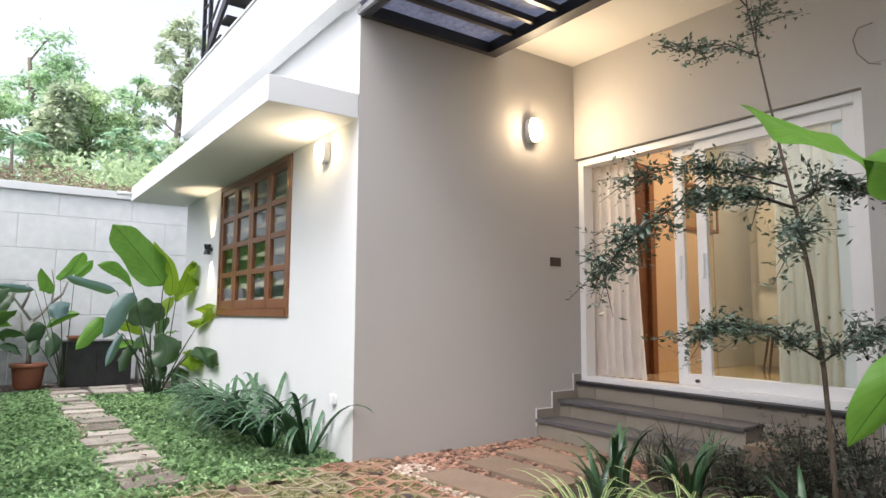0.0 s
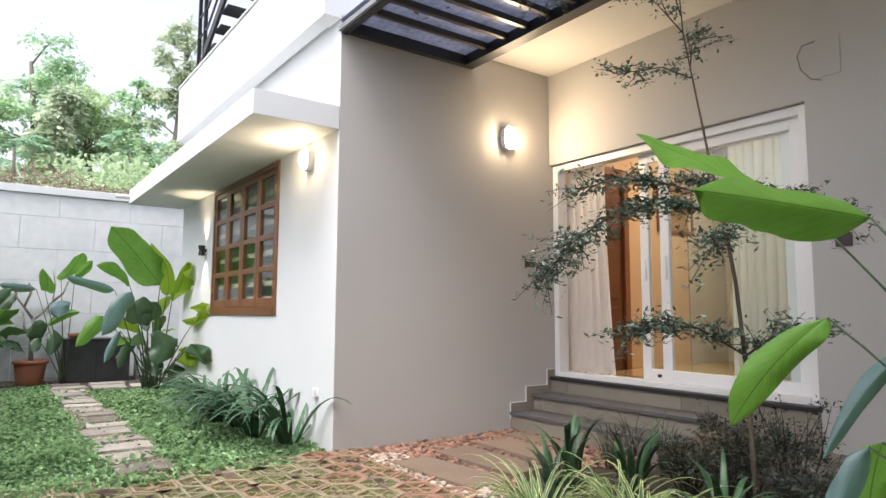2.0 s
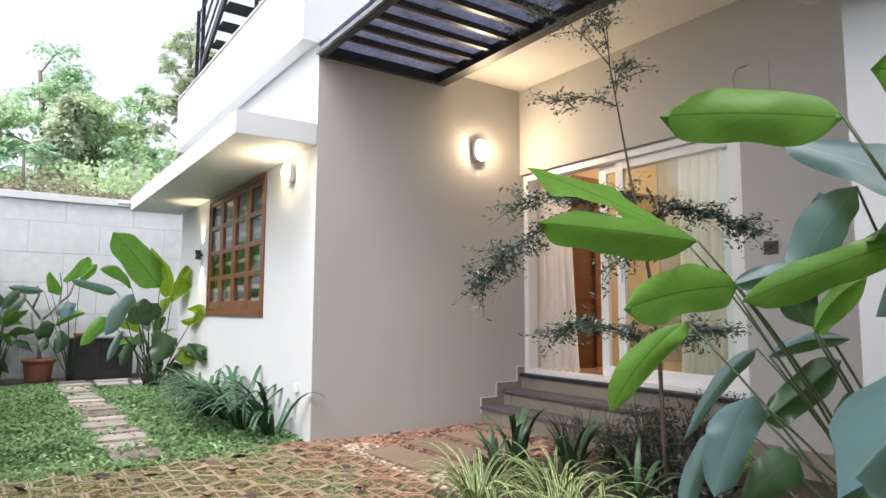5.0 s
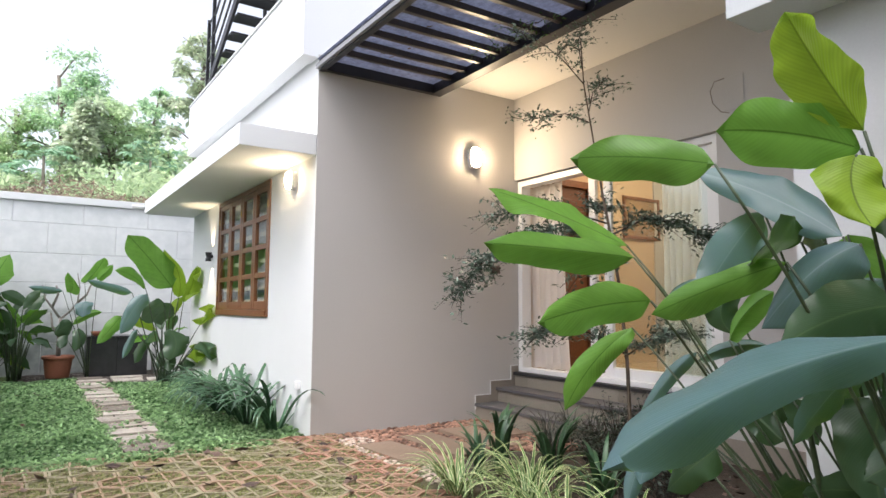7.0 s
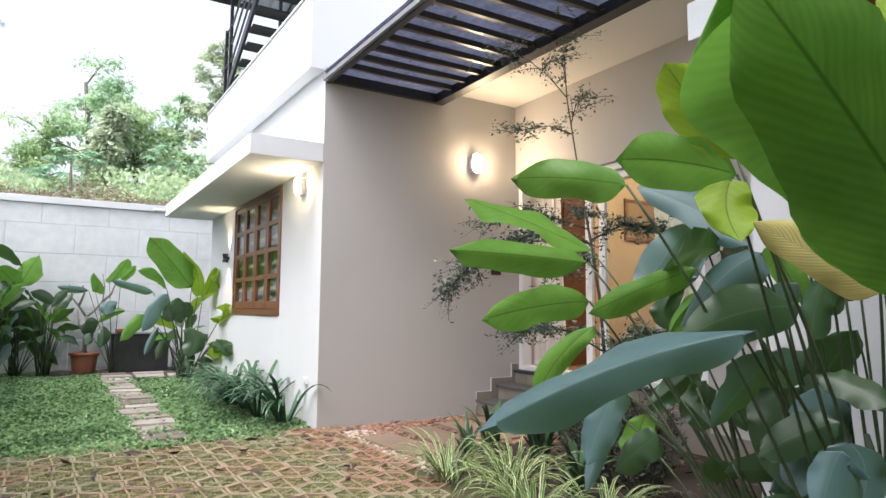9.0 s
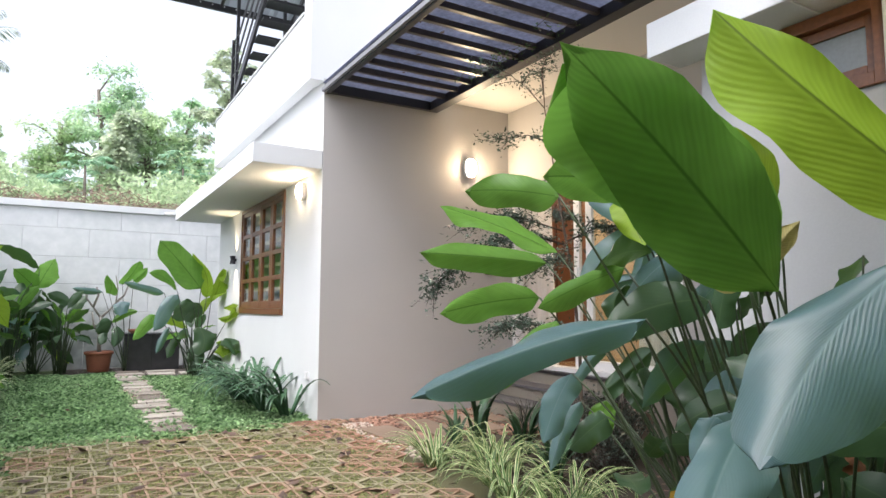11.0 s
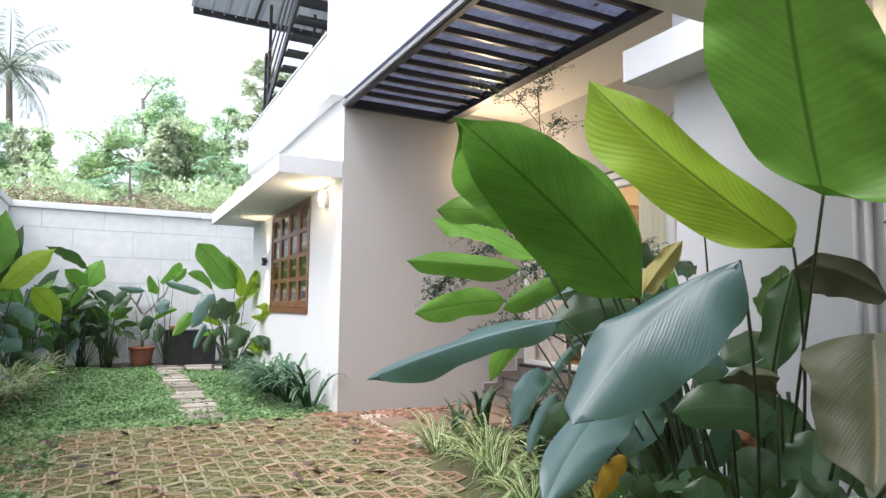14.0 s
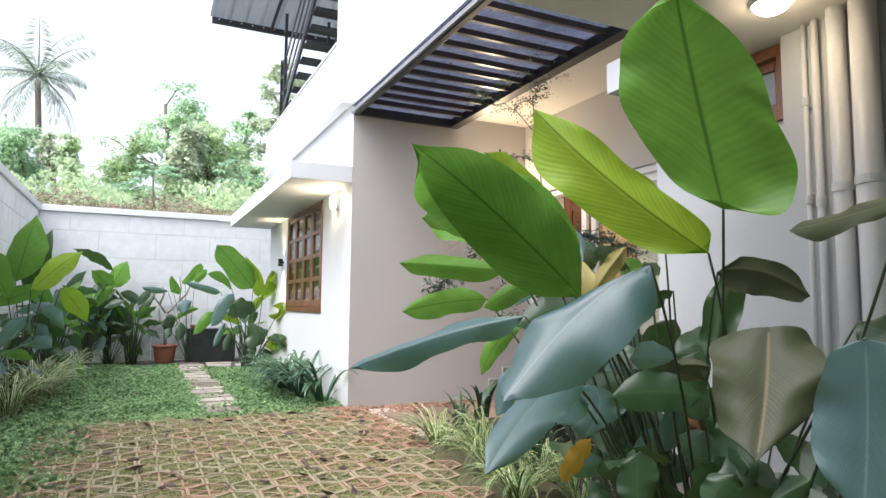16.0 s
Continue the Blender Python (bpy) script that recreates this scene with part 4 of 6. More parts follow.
    leaf((-0.697, -4.727, 1.482), (-0.803, -4.698, 1.599), (-0.909, -4.686, 1.700), (-0.038, 0.064, -0.009), (0.062, -0.014, 0.054), Y, P)
    leaf((0.004, -3.514, 1.031), (-0.098, -3.389, 0.879), (-0.136, -3.253, 0.666), (-0.020, 0.062, 0.016), (0.053, -0.051, 0.002), G)
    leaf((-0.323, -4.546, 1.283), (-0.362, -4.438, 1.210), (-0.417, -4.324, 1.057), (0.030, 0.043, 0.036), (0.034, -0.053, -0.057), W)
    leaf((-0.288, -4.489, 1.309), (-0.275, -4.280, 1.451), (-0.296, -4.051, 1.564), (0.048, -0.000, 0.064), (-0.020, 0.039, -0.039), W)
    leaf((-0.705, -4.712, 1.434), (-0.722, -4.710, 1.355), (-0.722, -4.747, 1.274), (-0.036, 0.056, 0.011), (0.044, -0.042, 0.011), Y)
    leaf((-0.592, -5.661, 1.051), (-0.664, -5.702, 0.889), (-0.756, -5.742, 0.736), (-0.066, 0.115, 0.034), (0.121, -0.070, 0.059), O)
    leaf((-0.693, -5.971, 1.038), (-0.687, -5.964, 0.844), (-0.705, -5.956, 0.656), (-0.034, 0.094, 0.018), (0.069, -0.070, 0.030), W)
    leaf((-0.462, -5.387, 1.215), (-0.282, -5.403, 1.224), (-0.093, -5.438, 1.143), (0.041, 0.009, 0.043), (-0.004, 0.010, -0.077), O)
    leaf((-0.396, -5.910, 1.378), (-0.396, -5.752, 1.350), (-0.406, -5.595, 1.327), (0.032, 0.019, 0.025), (-0.004, 0.015, -0.045), O, G)
    leaf((-0.259, -5.182, 0.913), (-0.221, -5.187, 1.073), (-0.177, -5.216, 1.246), (-0.044, 0.049, -0.001), (0.065, -0.030, 0.011), D)
    leaf((-0.265, -3.923, 0.815), (-0.312, -3.876, 0.693), (-0.371, -3.851, 0.521), (-0.019, 0.070, -0.001), (0.044, -0.045, -0.021), W)
    leaf((0.042, -3.783, 0.699), (0.103, -3.877, 0.794), (0.163, -3.989, 0.910), (0.018, 0.023, 0.062), (0.020, -0.014, -0.064), D)
    leaf((-0.044, -4.002, 1.022), (-0.060, -3.968, 1.108), (-0.037, -4.028, 1.202), (-0.007, 0.062, -0.008), (0.040, -0.040, 0.017), D)
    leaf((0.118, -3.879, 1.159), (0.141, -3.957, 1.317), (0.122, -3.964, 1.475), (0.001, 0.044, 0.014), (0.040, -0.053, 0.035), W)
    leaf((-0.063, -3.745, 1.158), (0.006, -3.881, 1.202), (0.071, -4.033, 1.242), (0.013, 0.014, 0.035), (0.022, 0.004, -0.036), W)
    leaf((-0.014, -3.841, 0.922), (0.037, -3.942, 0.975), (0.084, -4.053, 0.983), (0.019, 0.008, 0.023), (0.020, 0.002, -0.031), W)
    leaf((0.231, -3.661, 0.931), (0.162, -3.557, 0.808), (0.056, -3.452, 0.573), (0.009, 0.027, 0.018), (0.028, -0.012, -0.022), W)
    leaf((-0.107, -3.966, 0.628), (-0.153, -3.903, 0.564), (-0.213, -3.837, 0.475), (0.018, 0.032, 0.050), (0.026, -0.034, -0.054), D)
    leaf((-0.133, -4.092, 0.787), (-0.119, -4.141, 0.747), (-0.106, -4.201, 0.695), (0.033, -0.005, 0.067), (0.001, 0.031, -0.051), D)
    leaf((-0.135, -4.045, 1.007), (-0.111, -4.100, 1.106), (-0.083, -4.178, 1.169), (0.013, 0.019, 0.033), (0.026, -0.009, -0.048), G)
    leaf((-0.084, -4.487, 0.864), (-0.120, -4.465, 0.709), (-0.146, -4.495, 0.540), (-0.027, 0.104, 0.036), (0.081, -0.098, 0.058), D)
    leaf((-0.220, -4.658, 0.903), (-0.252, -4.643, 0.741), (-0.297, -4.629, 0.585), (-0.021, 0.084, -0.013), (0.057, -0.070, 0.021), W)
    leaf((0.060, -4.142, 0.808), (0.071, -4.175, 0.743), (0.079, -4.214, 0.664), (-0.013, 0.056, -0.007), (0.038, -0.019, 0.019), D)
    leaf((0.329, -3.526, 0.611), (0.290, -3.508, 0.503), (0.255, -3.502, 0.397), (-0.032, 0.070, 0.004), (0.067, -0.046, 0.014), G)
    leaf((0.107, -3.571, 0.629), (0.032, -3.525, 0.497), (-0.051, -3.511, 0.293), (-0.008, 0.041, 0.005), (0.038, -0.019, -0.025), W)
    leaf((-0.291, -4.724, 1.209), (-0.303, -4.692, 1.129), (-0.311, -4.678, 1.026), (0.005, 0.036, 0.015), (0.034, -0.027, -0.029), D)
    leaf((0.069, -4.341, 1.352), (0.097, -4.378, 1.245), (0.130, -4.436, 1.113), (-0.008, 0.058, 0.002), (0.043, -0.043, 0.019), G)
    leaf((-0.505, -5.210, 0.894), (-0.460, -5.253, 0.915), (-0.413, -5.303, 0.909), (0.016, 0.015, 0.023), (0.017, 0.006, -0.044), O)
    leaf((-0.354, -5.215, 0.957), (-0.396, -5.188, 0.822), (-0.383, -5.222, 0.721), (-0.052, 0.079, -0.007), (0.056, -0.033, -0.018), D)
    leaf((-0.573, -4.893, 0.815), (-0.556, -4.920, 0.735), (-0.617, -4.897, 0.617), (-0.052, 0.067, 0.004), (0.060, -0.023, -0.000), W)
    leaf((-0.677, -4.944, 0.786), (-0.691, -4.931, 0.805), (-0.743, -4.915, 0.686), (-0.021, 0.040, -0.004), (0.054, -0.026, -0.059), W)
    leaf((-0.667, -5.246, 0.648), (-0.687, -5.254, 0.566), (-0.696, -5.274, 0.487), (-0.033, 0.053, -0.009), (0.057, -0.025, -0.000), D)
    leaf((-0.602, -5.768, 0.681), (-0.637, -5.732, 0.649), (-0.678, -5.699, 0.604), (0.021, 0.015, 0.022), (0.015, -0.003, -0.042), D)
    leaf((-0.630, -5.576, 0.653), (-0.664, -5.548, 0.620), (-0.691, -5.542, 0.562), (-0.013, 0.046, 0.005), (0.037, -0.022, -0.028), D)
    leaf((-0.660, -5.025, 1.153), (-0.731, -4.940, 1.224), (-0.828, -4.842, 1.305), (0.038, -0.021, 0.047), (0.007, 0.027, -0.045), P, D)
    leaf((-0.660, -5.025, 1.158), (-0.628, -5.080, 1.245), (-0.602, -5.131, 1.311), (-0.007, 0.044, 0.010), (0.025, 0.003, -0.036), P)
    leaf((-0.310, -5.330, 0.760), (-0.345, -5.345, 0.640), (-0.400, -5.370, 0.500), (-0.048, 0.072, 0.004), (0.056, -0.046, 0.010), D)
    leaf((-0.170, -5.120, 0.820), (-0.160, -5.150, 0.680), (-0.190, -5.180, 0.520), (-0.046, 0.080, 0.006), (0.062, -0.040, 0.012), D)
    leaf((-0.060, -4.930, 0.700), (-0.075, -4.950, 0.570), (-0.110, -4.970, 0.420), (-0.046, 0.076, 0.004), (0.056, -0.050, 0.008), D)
    # smaller leaves, from base to tip with their half width, tilt and arch
    def small(b, t, half, tilt, arch, m):
        k = next(count)
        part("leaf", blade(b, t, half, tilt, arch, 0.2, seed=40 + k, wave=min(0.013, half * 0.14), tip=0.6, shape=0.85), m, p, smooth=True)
        root(b, t)

    small((-0.886, -5.244, 1.130), (-1.441, -5.216, 1.551), 0.136, 8, 0.03, G)
    small((-0.154, -4.192, 1.428), (-0.418, -4.109, 1.098), 0.067, -15, 0.05, W)
    small((-0.453, -5.327, 0.865), (-0.639, -5.215, 0.891), 0.055, 55, 0.06, O)
    small((-0.358, -4.503, 1.164), (-0.147, -4.303, 1.016), 0.09, -30, 0.06, W)
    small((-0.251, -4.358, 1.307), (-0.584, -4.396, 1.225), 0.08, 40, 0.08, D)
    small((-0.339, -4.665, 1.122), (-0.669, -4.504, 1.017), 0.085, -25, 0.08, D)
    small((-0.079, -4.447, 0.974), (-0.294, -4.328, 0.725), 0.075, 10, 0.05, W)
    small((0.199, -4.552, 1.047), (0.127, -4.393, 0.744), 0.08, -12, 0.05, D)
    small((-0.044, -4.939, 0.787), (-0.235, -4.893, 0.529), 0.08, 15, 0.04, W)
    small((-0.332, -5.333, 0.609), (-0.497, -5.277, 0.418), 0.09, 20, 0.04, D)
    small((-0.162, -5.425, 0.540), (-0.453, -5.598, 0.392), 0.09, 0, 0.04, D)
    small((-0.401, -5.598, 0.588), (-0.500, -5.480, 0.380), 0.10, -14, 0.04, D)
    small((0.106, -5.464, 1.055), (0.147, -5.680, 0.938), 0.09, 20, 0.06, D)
    small((-0.051, -4.736, 1.475), (-0.238, -4.632, 1.748), 0.075, 20, 0.0, Y)
    small((0.266, -4.847, 1.284), (0.412, -4.664, 1.046), 0.08, 20, 0.05, W)
    # fill leaves among the stems, mostly in the shaded dark colour
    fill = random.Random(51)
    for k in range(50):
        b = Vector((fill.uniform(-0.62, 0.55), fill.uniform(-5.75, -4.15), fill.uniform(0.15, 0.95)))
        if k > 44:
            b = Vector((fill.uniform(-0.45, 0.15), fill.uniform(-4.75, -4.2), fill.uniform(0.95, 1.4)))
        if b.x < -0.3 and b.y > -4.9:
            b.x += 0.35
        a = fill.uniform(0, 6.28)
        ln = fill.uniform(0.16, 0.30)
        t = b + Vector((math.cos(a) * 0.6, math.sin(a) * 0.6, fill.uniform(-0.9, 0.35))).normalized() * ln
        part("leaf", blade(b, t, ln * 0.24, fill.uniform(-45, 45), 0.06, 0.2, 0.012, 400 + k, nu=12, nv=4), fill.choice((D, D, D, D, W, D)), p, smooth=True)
        part("stem", stalk((b.x * 0.5 + 0.08, -4.85 + (b.y + 4.9) * 0.6, -0.03), b, (0, 0, 0.06), 0.007, 0.004, 6), M_STEM, p, smooth=True)
    for k in range(7):
        x, y = 0.02 + rnd.uniform(-0.12, 0.25), -4.62 + rnd.uniform(-0.3, 0.3)
        part("stem", stalk((x, y, -0.03), (x - 0.1 + rnd.uniform(-0.1, 0.1), y + rnd.uniform(-0.15, 0.15), rnd.uniform(0.5, 0.9)), (0, 0, 0.05), 0.014, 0.008), M_STEM, p, smooth=True)
    part("leaf", blade((-0.36, -4.62, 0.55), (-0.50, -4.60, 0.38), 0.05, 15, 0.02, 0.2, 0.01, 91), M_LEAFYELLOW, p, "withered yellow leaf", smooth=True)
    part("leaf", blade((-0.18, -4.98, 0.78), (-0.14, -5.02, 0.58), 0.035, 15, 0.02, 0.4, 0.02, 92), M_DRYBROWN, p, "withered brown leaf", smooth=True)


M_DRYBROWN = leaf_mat("leaf_withered", (0.26, 0.11, 0.05), (0.2, 0.1, 0.05), 0.7, 0.2)
big_plant()


def cigar_plant(x, y, n, height, spread, seed, lean=(0, 0), big=0.42, mats=None, label="broad-leaved cigar plant with glossy green leaves by the wall"):
    """A clump of long stalks, each with one broad blade."""
    p = empty("broadleaf_plant", (x, y, 0), label=label, category="plant", group="broad-leaved plants along the garden walls")
    rnd = random.Random(seed)
    mats = mats or [M_LEAF, M_LEAF, M_LEAFBLUE, M_LEAFDARK, M_LEAFDARK, M_LEAFLIME]
    for k in range(n):
        a = 2 * math.pi * (k * 0.618 + rnd.uniform(-0.06, 0.06))
        t = (k + 0.5) / n
        h = height * (0.42 + 0.58 * (1 - t)) * rnd.uniform(0.9, 1.05)
        r = spread * (0.25 + 0.75 * t) * rnd.uniform(0.7, 1.1)
        d = Vector((math.cos(a), math.sin(a), 0))
        ln = big * rnd.uniform(0.75, 1.15) * (1 - 0.3 * t)
        b = Vector((x, y, 0)) + d * r * 0.55 + Vector((lean[0] * (1 - t), lean[1] * (1 - t), h - ln * (0.75 * (1 - t) - 0.1)))
        rise = 1.3 - 2.1 * t + rnd.uniform(-0.25, 0.25)
        tip = b + (d * (0.75 + 0.5 * t) + Vector((0, 0, rise))).normalized() * ln
        m = mats[rnd.randrange(len(mats))]
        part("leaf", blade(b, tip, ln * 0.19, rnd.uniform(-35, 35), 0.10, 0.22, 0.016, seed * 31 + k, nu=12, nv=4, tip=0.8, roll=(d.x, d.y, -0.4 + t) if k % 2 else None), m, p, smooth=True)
        part("stem", stalk((x + d.x * 0.05, y + d.y * 0.05, -0.03), b, d * -0.02 + Vector((0, 0, 0.06)), 0.011, 0.006, 6), M_STEM, p, smooth=True)
    return p


def leafy_plant(x, y, specs, seed, label, extra=0):
    """A clump with each blade placed and a stalk from the root to it."""
    p = empty("broadleaf_plant", (x, y, 0), label=label, category="plant", group="broad-leaved plants along the garden walls")
    rnd = random.Random(seed)
    for k, (b, t, half, tilt, arch, m) in enumerate(specs):
        off = Vector((0, rnd.uniform(-0.22, 0.22), 0))
        b, t = Vector(b) + off, Vector(t) + off * 1.5
        t.z = max(t.z, 0.06)
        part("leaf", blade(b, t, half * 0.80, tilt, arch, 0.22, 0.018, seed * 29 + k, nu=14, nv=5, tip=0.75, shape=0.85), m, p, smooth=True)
        part("stem", stalk((x + rnd.uniform(-0.08, 0.08), y + rnd.uniform(-0.08, 0.08), -0.03), b, ((b.x - x) * 0.1, 0, 0.08), 0.012, 0.006, 7), M_STEM, p, smooth=True)
    for k in range(int(extra)):
        a = rnd.uniform(0, 6.28)
        d = Vector((math.cos(a), math.sin(a), 0))
        b = Vector((x, y, 0)) + d * rnd.uniform(0.12, 0.42) + Vector((0, 0, rnd.uniform(0.25, 1.05)))
        ln = rnd.uniform(0.30, 0.52)
        t = b + (d * 0.7 + Vector((0, 0, rnd.uniform(-1.0, 0.1)))).normalized() * ln
        t.x, b.x = min(t.x, -0.03), min(b.x, -0.03)
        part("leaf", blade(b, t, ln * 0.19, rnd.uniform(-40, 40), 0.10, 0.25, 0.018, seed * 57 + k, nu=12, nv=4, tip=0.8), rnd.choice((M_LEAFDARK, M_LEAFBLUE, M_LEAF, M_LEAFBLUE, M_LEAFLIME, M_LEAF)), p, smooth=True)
        part("stem", stalk((x + d.x * 0.04, y + d.y * 0.04, -0.03), b, (0, 0, 0.07), 0.009, 0.005, 6), M_STEM, p, smooth=True)
    return p


G, Y, W, D = M_LEAF, M_LEAFLIME, M_LEAFBLUE, M_LEAFDARK
def corner_plant():
    """The tall clump at the end of the white wall, each of its large leaves on its own stalk."""
    p = empty("broadleaf_plant", (-0.3, 4.7, 0), label="tall broad-leaved cigar plant at the end of the white wall", category="plant", group="broad-leaved plants along the garden walls")
    rnd = random.Random(3)
    count = itertools.count()

    def leaf(base, mid, tip, left, right, m):
        part("leaf", broad_leaf(base, mid, tip, left, right, 700 + next(count), nu=16, nv=5), m, p, smooth=True)
        part("stem", stalk((-0.3 + rnd.uniform(-0.12, 0.08), 4.72 + rnd.uniform(-0.08, 0.08), -0.03), base, (0, 0, 0.10), 0.011, 0.005, 7), M_STEM, p, smooth=True)

    leaf((-0.334, 4.514, 1.371), (-0.635, 4.454, 1.741), (-0.964, 4.404, 2.089), (-0.180, 0.030, -0.125), (0.177, 0.030, 0.132), M_LEAF)
    leaf((-0.234, 4.575, 1.233), (-0.259, 4.515, 1.584), (-0.480, 4.465, 1.923), (-0.110, 0.030, -0.037), (0.101, 0.030, -0.049), M_LEAFLIME)
    leaf((-0.649, 4.801, 1.371), (-0.841, 4.741, 1.539), (-1.070, 4.691, 1.609), (0.015, 0.030, 0.100), (0.039, 0.030, -0.085), M_LEAF)
    leaf((-0.834, 4.713, 1.296), (-1.124, 4.653, 1.374), (-1.417, 4.603, 1.456), (0.016, 0.030, 0.046), (-0.009, 0.030, -0.067), M_LEAFBLUE)
    leaf((-0.669, 4.518, 1.278), (-0.840, 4.458, 1.056), (-0.999, 4.408, 0.725), (-0.076, 0.030, 0.050), (0.109, 0.030, -0.068), M_LEAFBLUE)
    leaf((-0.967, 4.653, 0.969), (-1.103, 4.593, 0.787), (-1.262, 4.543, 0.593), (-0.051, 0.030, 0.066), (0.073, 0.030, -0.059), M_LEAF)
    leaf((-0.145, 4.672, 1.164), (-0.063, 4.612, 1.379), (-0.060, 4.277, 1.686), (-0.079, 0.030, -0.001), (0.003, -0.488, 0.058), M_LEAFLIME)
    leaf((-0.060, 3.974, 0.843), (-0.060, 3.568, 1.000), (-0.060, 3.523, 1.145), (0.000, 0.358, -0.005), (0.000, -0.304, 0.035), M_LEAFLIME)
    leaf((-0.060, 3.863, 0.631), (-0.060, 3.490, 0.522), (-0.060, 3.206, 0.415), (0.000, 0.429, 0.007), (0.000, -0.298, 0.048), M_LEAFDARK)
    leaf((-0.357, 4.525, 0.780), (-0.261, 4.465, 0.573), (-0.358, 4.415, 0.340), (-0.147, 0.030, -0.015), (0.172, 0.030, -0.005), M_LEAFDARK)
    leaf((-0.419, 4.636, 1.161), (-0.587, 4.576, 1.056), (-0.732, 4.526, 0.920), (-0.033, 0.030, 0.110), (0.059, 0.030, -0.139), M_LEAFDARK)
    leaf((-0.275, 4.687, 1.092), (-0.464, 4.627, 1.004), (-0.564, 4.577, 0.884), (-0.016, 0.030, 0.122), (0.086, 0.030, -0.113), M_LEAFDARK)
    leaf((-0.756, 4.652, 0.780), (-0.850, 4.592, 0.615), (-0.938, 4.542, 0.386), (-0.034, 0.030, 0.016), (0.049, 0.030, -0.044), M_LEAFBLUE)
    leaf((-0.581, 4.715, 0.638), (-0.696, 4.655, 0.506), (-0.773, 4.605, 0.308), (-0.045, 0.030, 0.027), (0.067, 0.030, -0.045), M_LEAFDARK)
    leaf((-0.060, 4.156, 0.584), (-0.060, 4.132, 0.450), (-0.060, 3.958, 0.328), (0.000, 0.347, -0.022), (0.000, -0.355, 0.022), M_LEAFLIME)
    leaf((-0.353, 4.863, 0.485), (-0.374, 4.803, 0.348), (-0.427, 4.753, 0.214), (-0.068, 0.030, 0.000), (0.079, 0.030, -0.023), M_LEAFDARK)
    leaf((-0.298, 4.594, 0.429), (-0.319, 4.534, 0.295), (-0.340, 4.484, 0.181), (-0.067, 0.030, 0.001), (0.078, 0.030, -0.005), M_LEAFDARK)
    leaf((-0.065, 4.739, 0.341), (-0.089, 4.679, 0.205), (-0.109, 4.629, 0.035), (-0.068, 0.030, 0.001), (0.029, -0.303, 0.023), M_LEAFDARK)


corner_plant()
leafy_plant(-3.40, 2.62, [
        ((-3.501, 2.600, 1.351), (-3.323, 2.600, 2.220), 0.318, 4, 0.05, G),
        ((-3.440, 2.600, 1.270), (-3.161, 2.600, 2.069), 0.197, 10, 0.05, D),
        ((-3.297, 2.600, 1.250), (-2.755, 2.600, 1.748), 0.196, 8, 0.05, Y),
        ((-3.011, 2.600, 1.292), (-2.679, 2.600, 0.839), 0.181, 8, 0.05, Y),
        ((-3.185, 2.600, 1.270), (-3.756, 2.600, 1.026), 0.151, 30, 0.05, G),
        ((-3.482, 2.600, 0.976), (-3.063, 2.600, 1.090), 0.098, 45, 0.05, W),
        ((-3.402, 2.600, 0.581), (-3.045, 2.600, 0.675), 0.106, 40, 0.05, W),
        ((-3.533, 2.600, 1.138), (-3.865, 2.600, 1.827), 0.227, 5, 0.05, G),
        ((-3.289, 2.600, 0.936), (-2.903, 2.600, 0.646), 0.136, 10, 0.05, D),
        ((-3.392, 2.600, 0.652), (-3.606, 2.600, 0.378), 0.151, 10, 0.05, D),
        ((-3.208, 2.600, 0.653), (-2.955, 2.600, 0.362), 0.121, 20, 0.05, D),
        ((-3.495, 2.600, 0.521), (-3.251, 2.600, 0.237), 0.137, 20, 0.05, W),
], 5, "broad-leaved cigar plant with a torn lime leaf by the side wall", 22)
leafy_plant(-2.55, 6.12, [
        ((-2.549, 6.100, 1.372), (-2.315, 6.100, 1.861), 0.238, 5, 0.05, G),
        ((-2.550, 6.100, 1.342), (-2.871, 6.100, 1.673), 0.207, 5, 0.05, G),
        ((-2.528, 6.100, 1.682), (-3.169, 6.100, 2.040), 0.145, 20, 0.05, D),
        ((-2.398, 6.100, 1.301), (-2.016, 6.100, 1.090), 0.114, 25, 0.05, D),
        ((-2.550, 6.100, 1.292), (-2.583, 6.100, 0.681), 0.207, 5, 0.05, D),
        ((-2.601, 6.100, 1.081), (-3.024, 6.100, 0.779), 0.166, 20, 0.05, D),
        ((-2.470, 6.100, 1.081), (-2.160, 6.100, 0.480), 0.166, 10, 0.05, D),
        ((-2.692, 6.100, 1.082), (-3.183, 6.100, 1.369), 0.187, 20, 0.05, W),
        ((-2.633, 6.100, 0.881), (-2.916, 6.100, 0.288), 0.187, 10, 0.05, D),
        ((-2.501, 6.100, 0.881), (-2.242, 6.100, 0.230), 0.145, 10, 0.05, D),
], 7, "broad-leaved cigar plant before the back boundary wall", 18)
cigar_plant(-0.34, 4.95, 11, 1.15, 0.4, 23, (0, 0), 0.5, [M_LEAFDARK, M_LEAF, M_LEAFBLUE, M_LEAFLIME])
cigar_plant(-2.15, 6.35, 10, 1.2, 0.45, 24, (0, 0), 0.42, [M_LEAFDARK, M_LEAF])
cigar_plant(-3.25, 4.0, 18, 1.35, 0.7, 6, (0, 0), 0.55, [M_LEAFBLUE, M_LEAFBLUE, M_LEAFDARK, M_LEAF])
cigar_plant(-3.3, 5.3, 18, 1.5, 0.7, 8, (0, 0), 0.55, [M_LEAFDARK, M_LEAFBLUE, M_LEAF])
cigar_plant(-2.85, 5.6, 20, 1.45, 0.62, 26, (0, 0), 0.5, [M_LEAFDARK, M_LEAF, M_LEAFBLUE])
cigar_plant(-2.2, 6.0, 14, 1.3, 0.5, 27, (0, 0), 0.45, [M_LEAFDARK, M_LEAF, M_LEAFDARK])
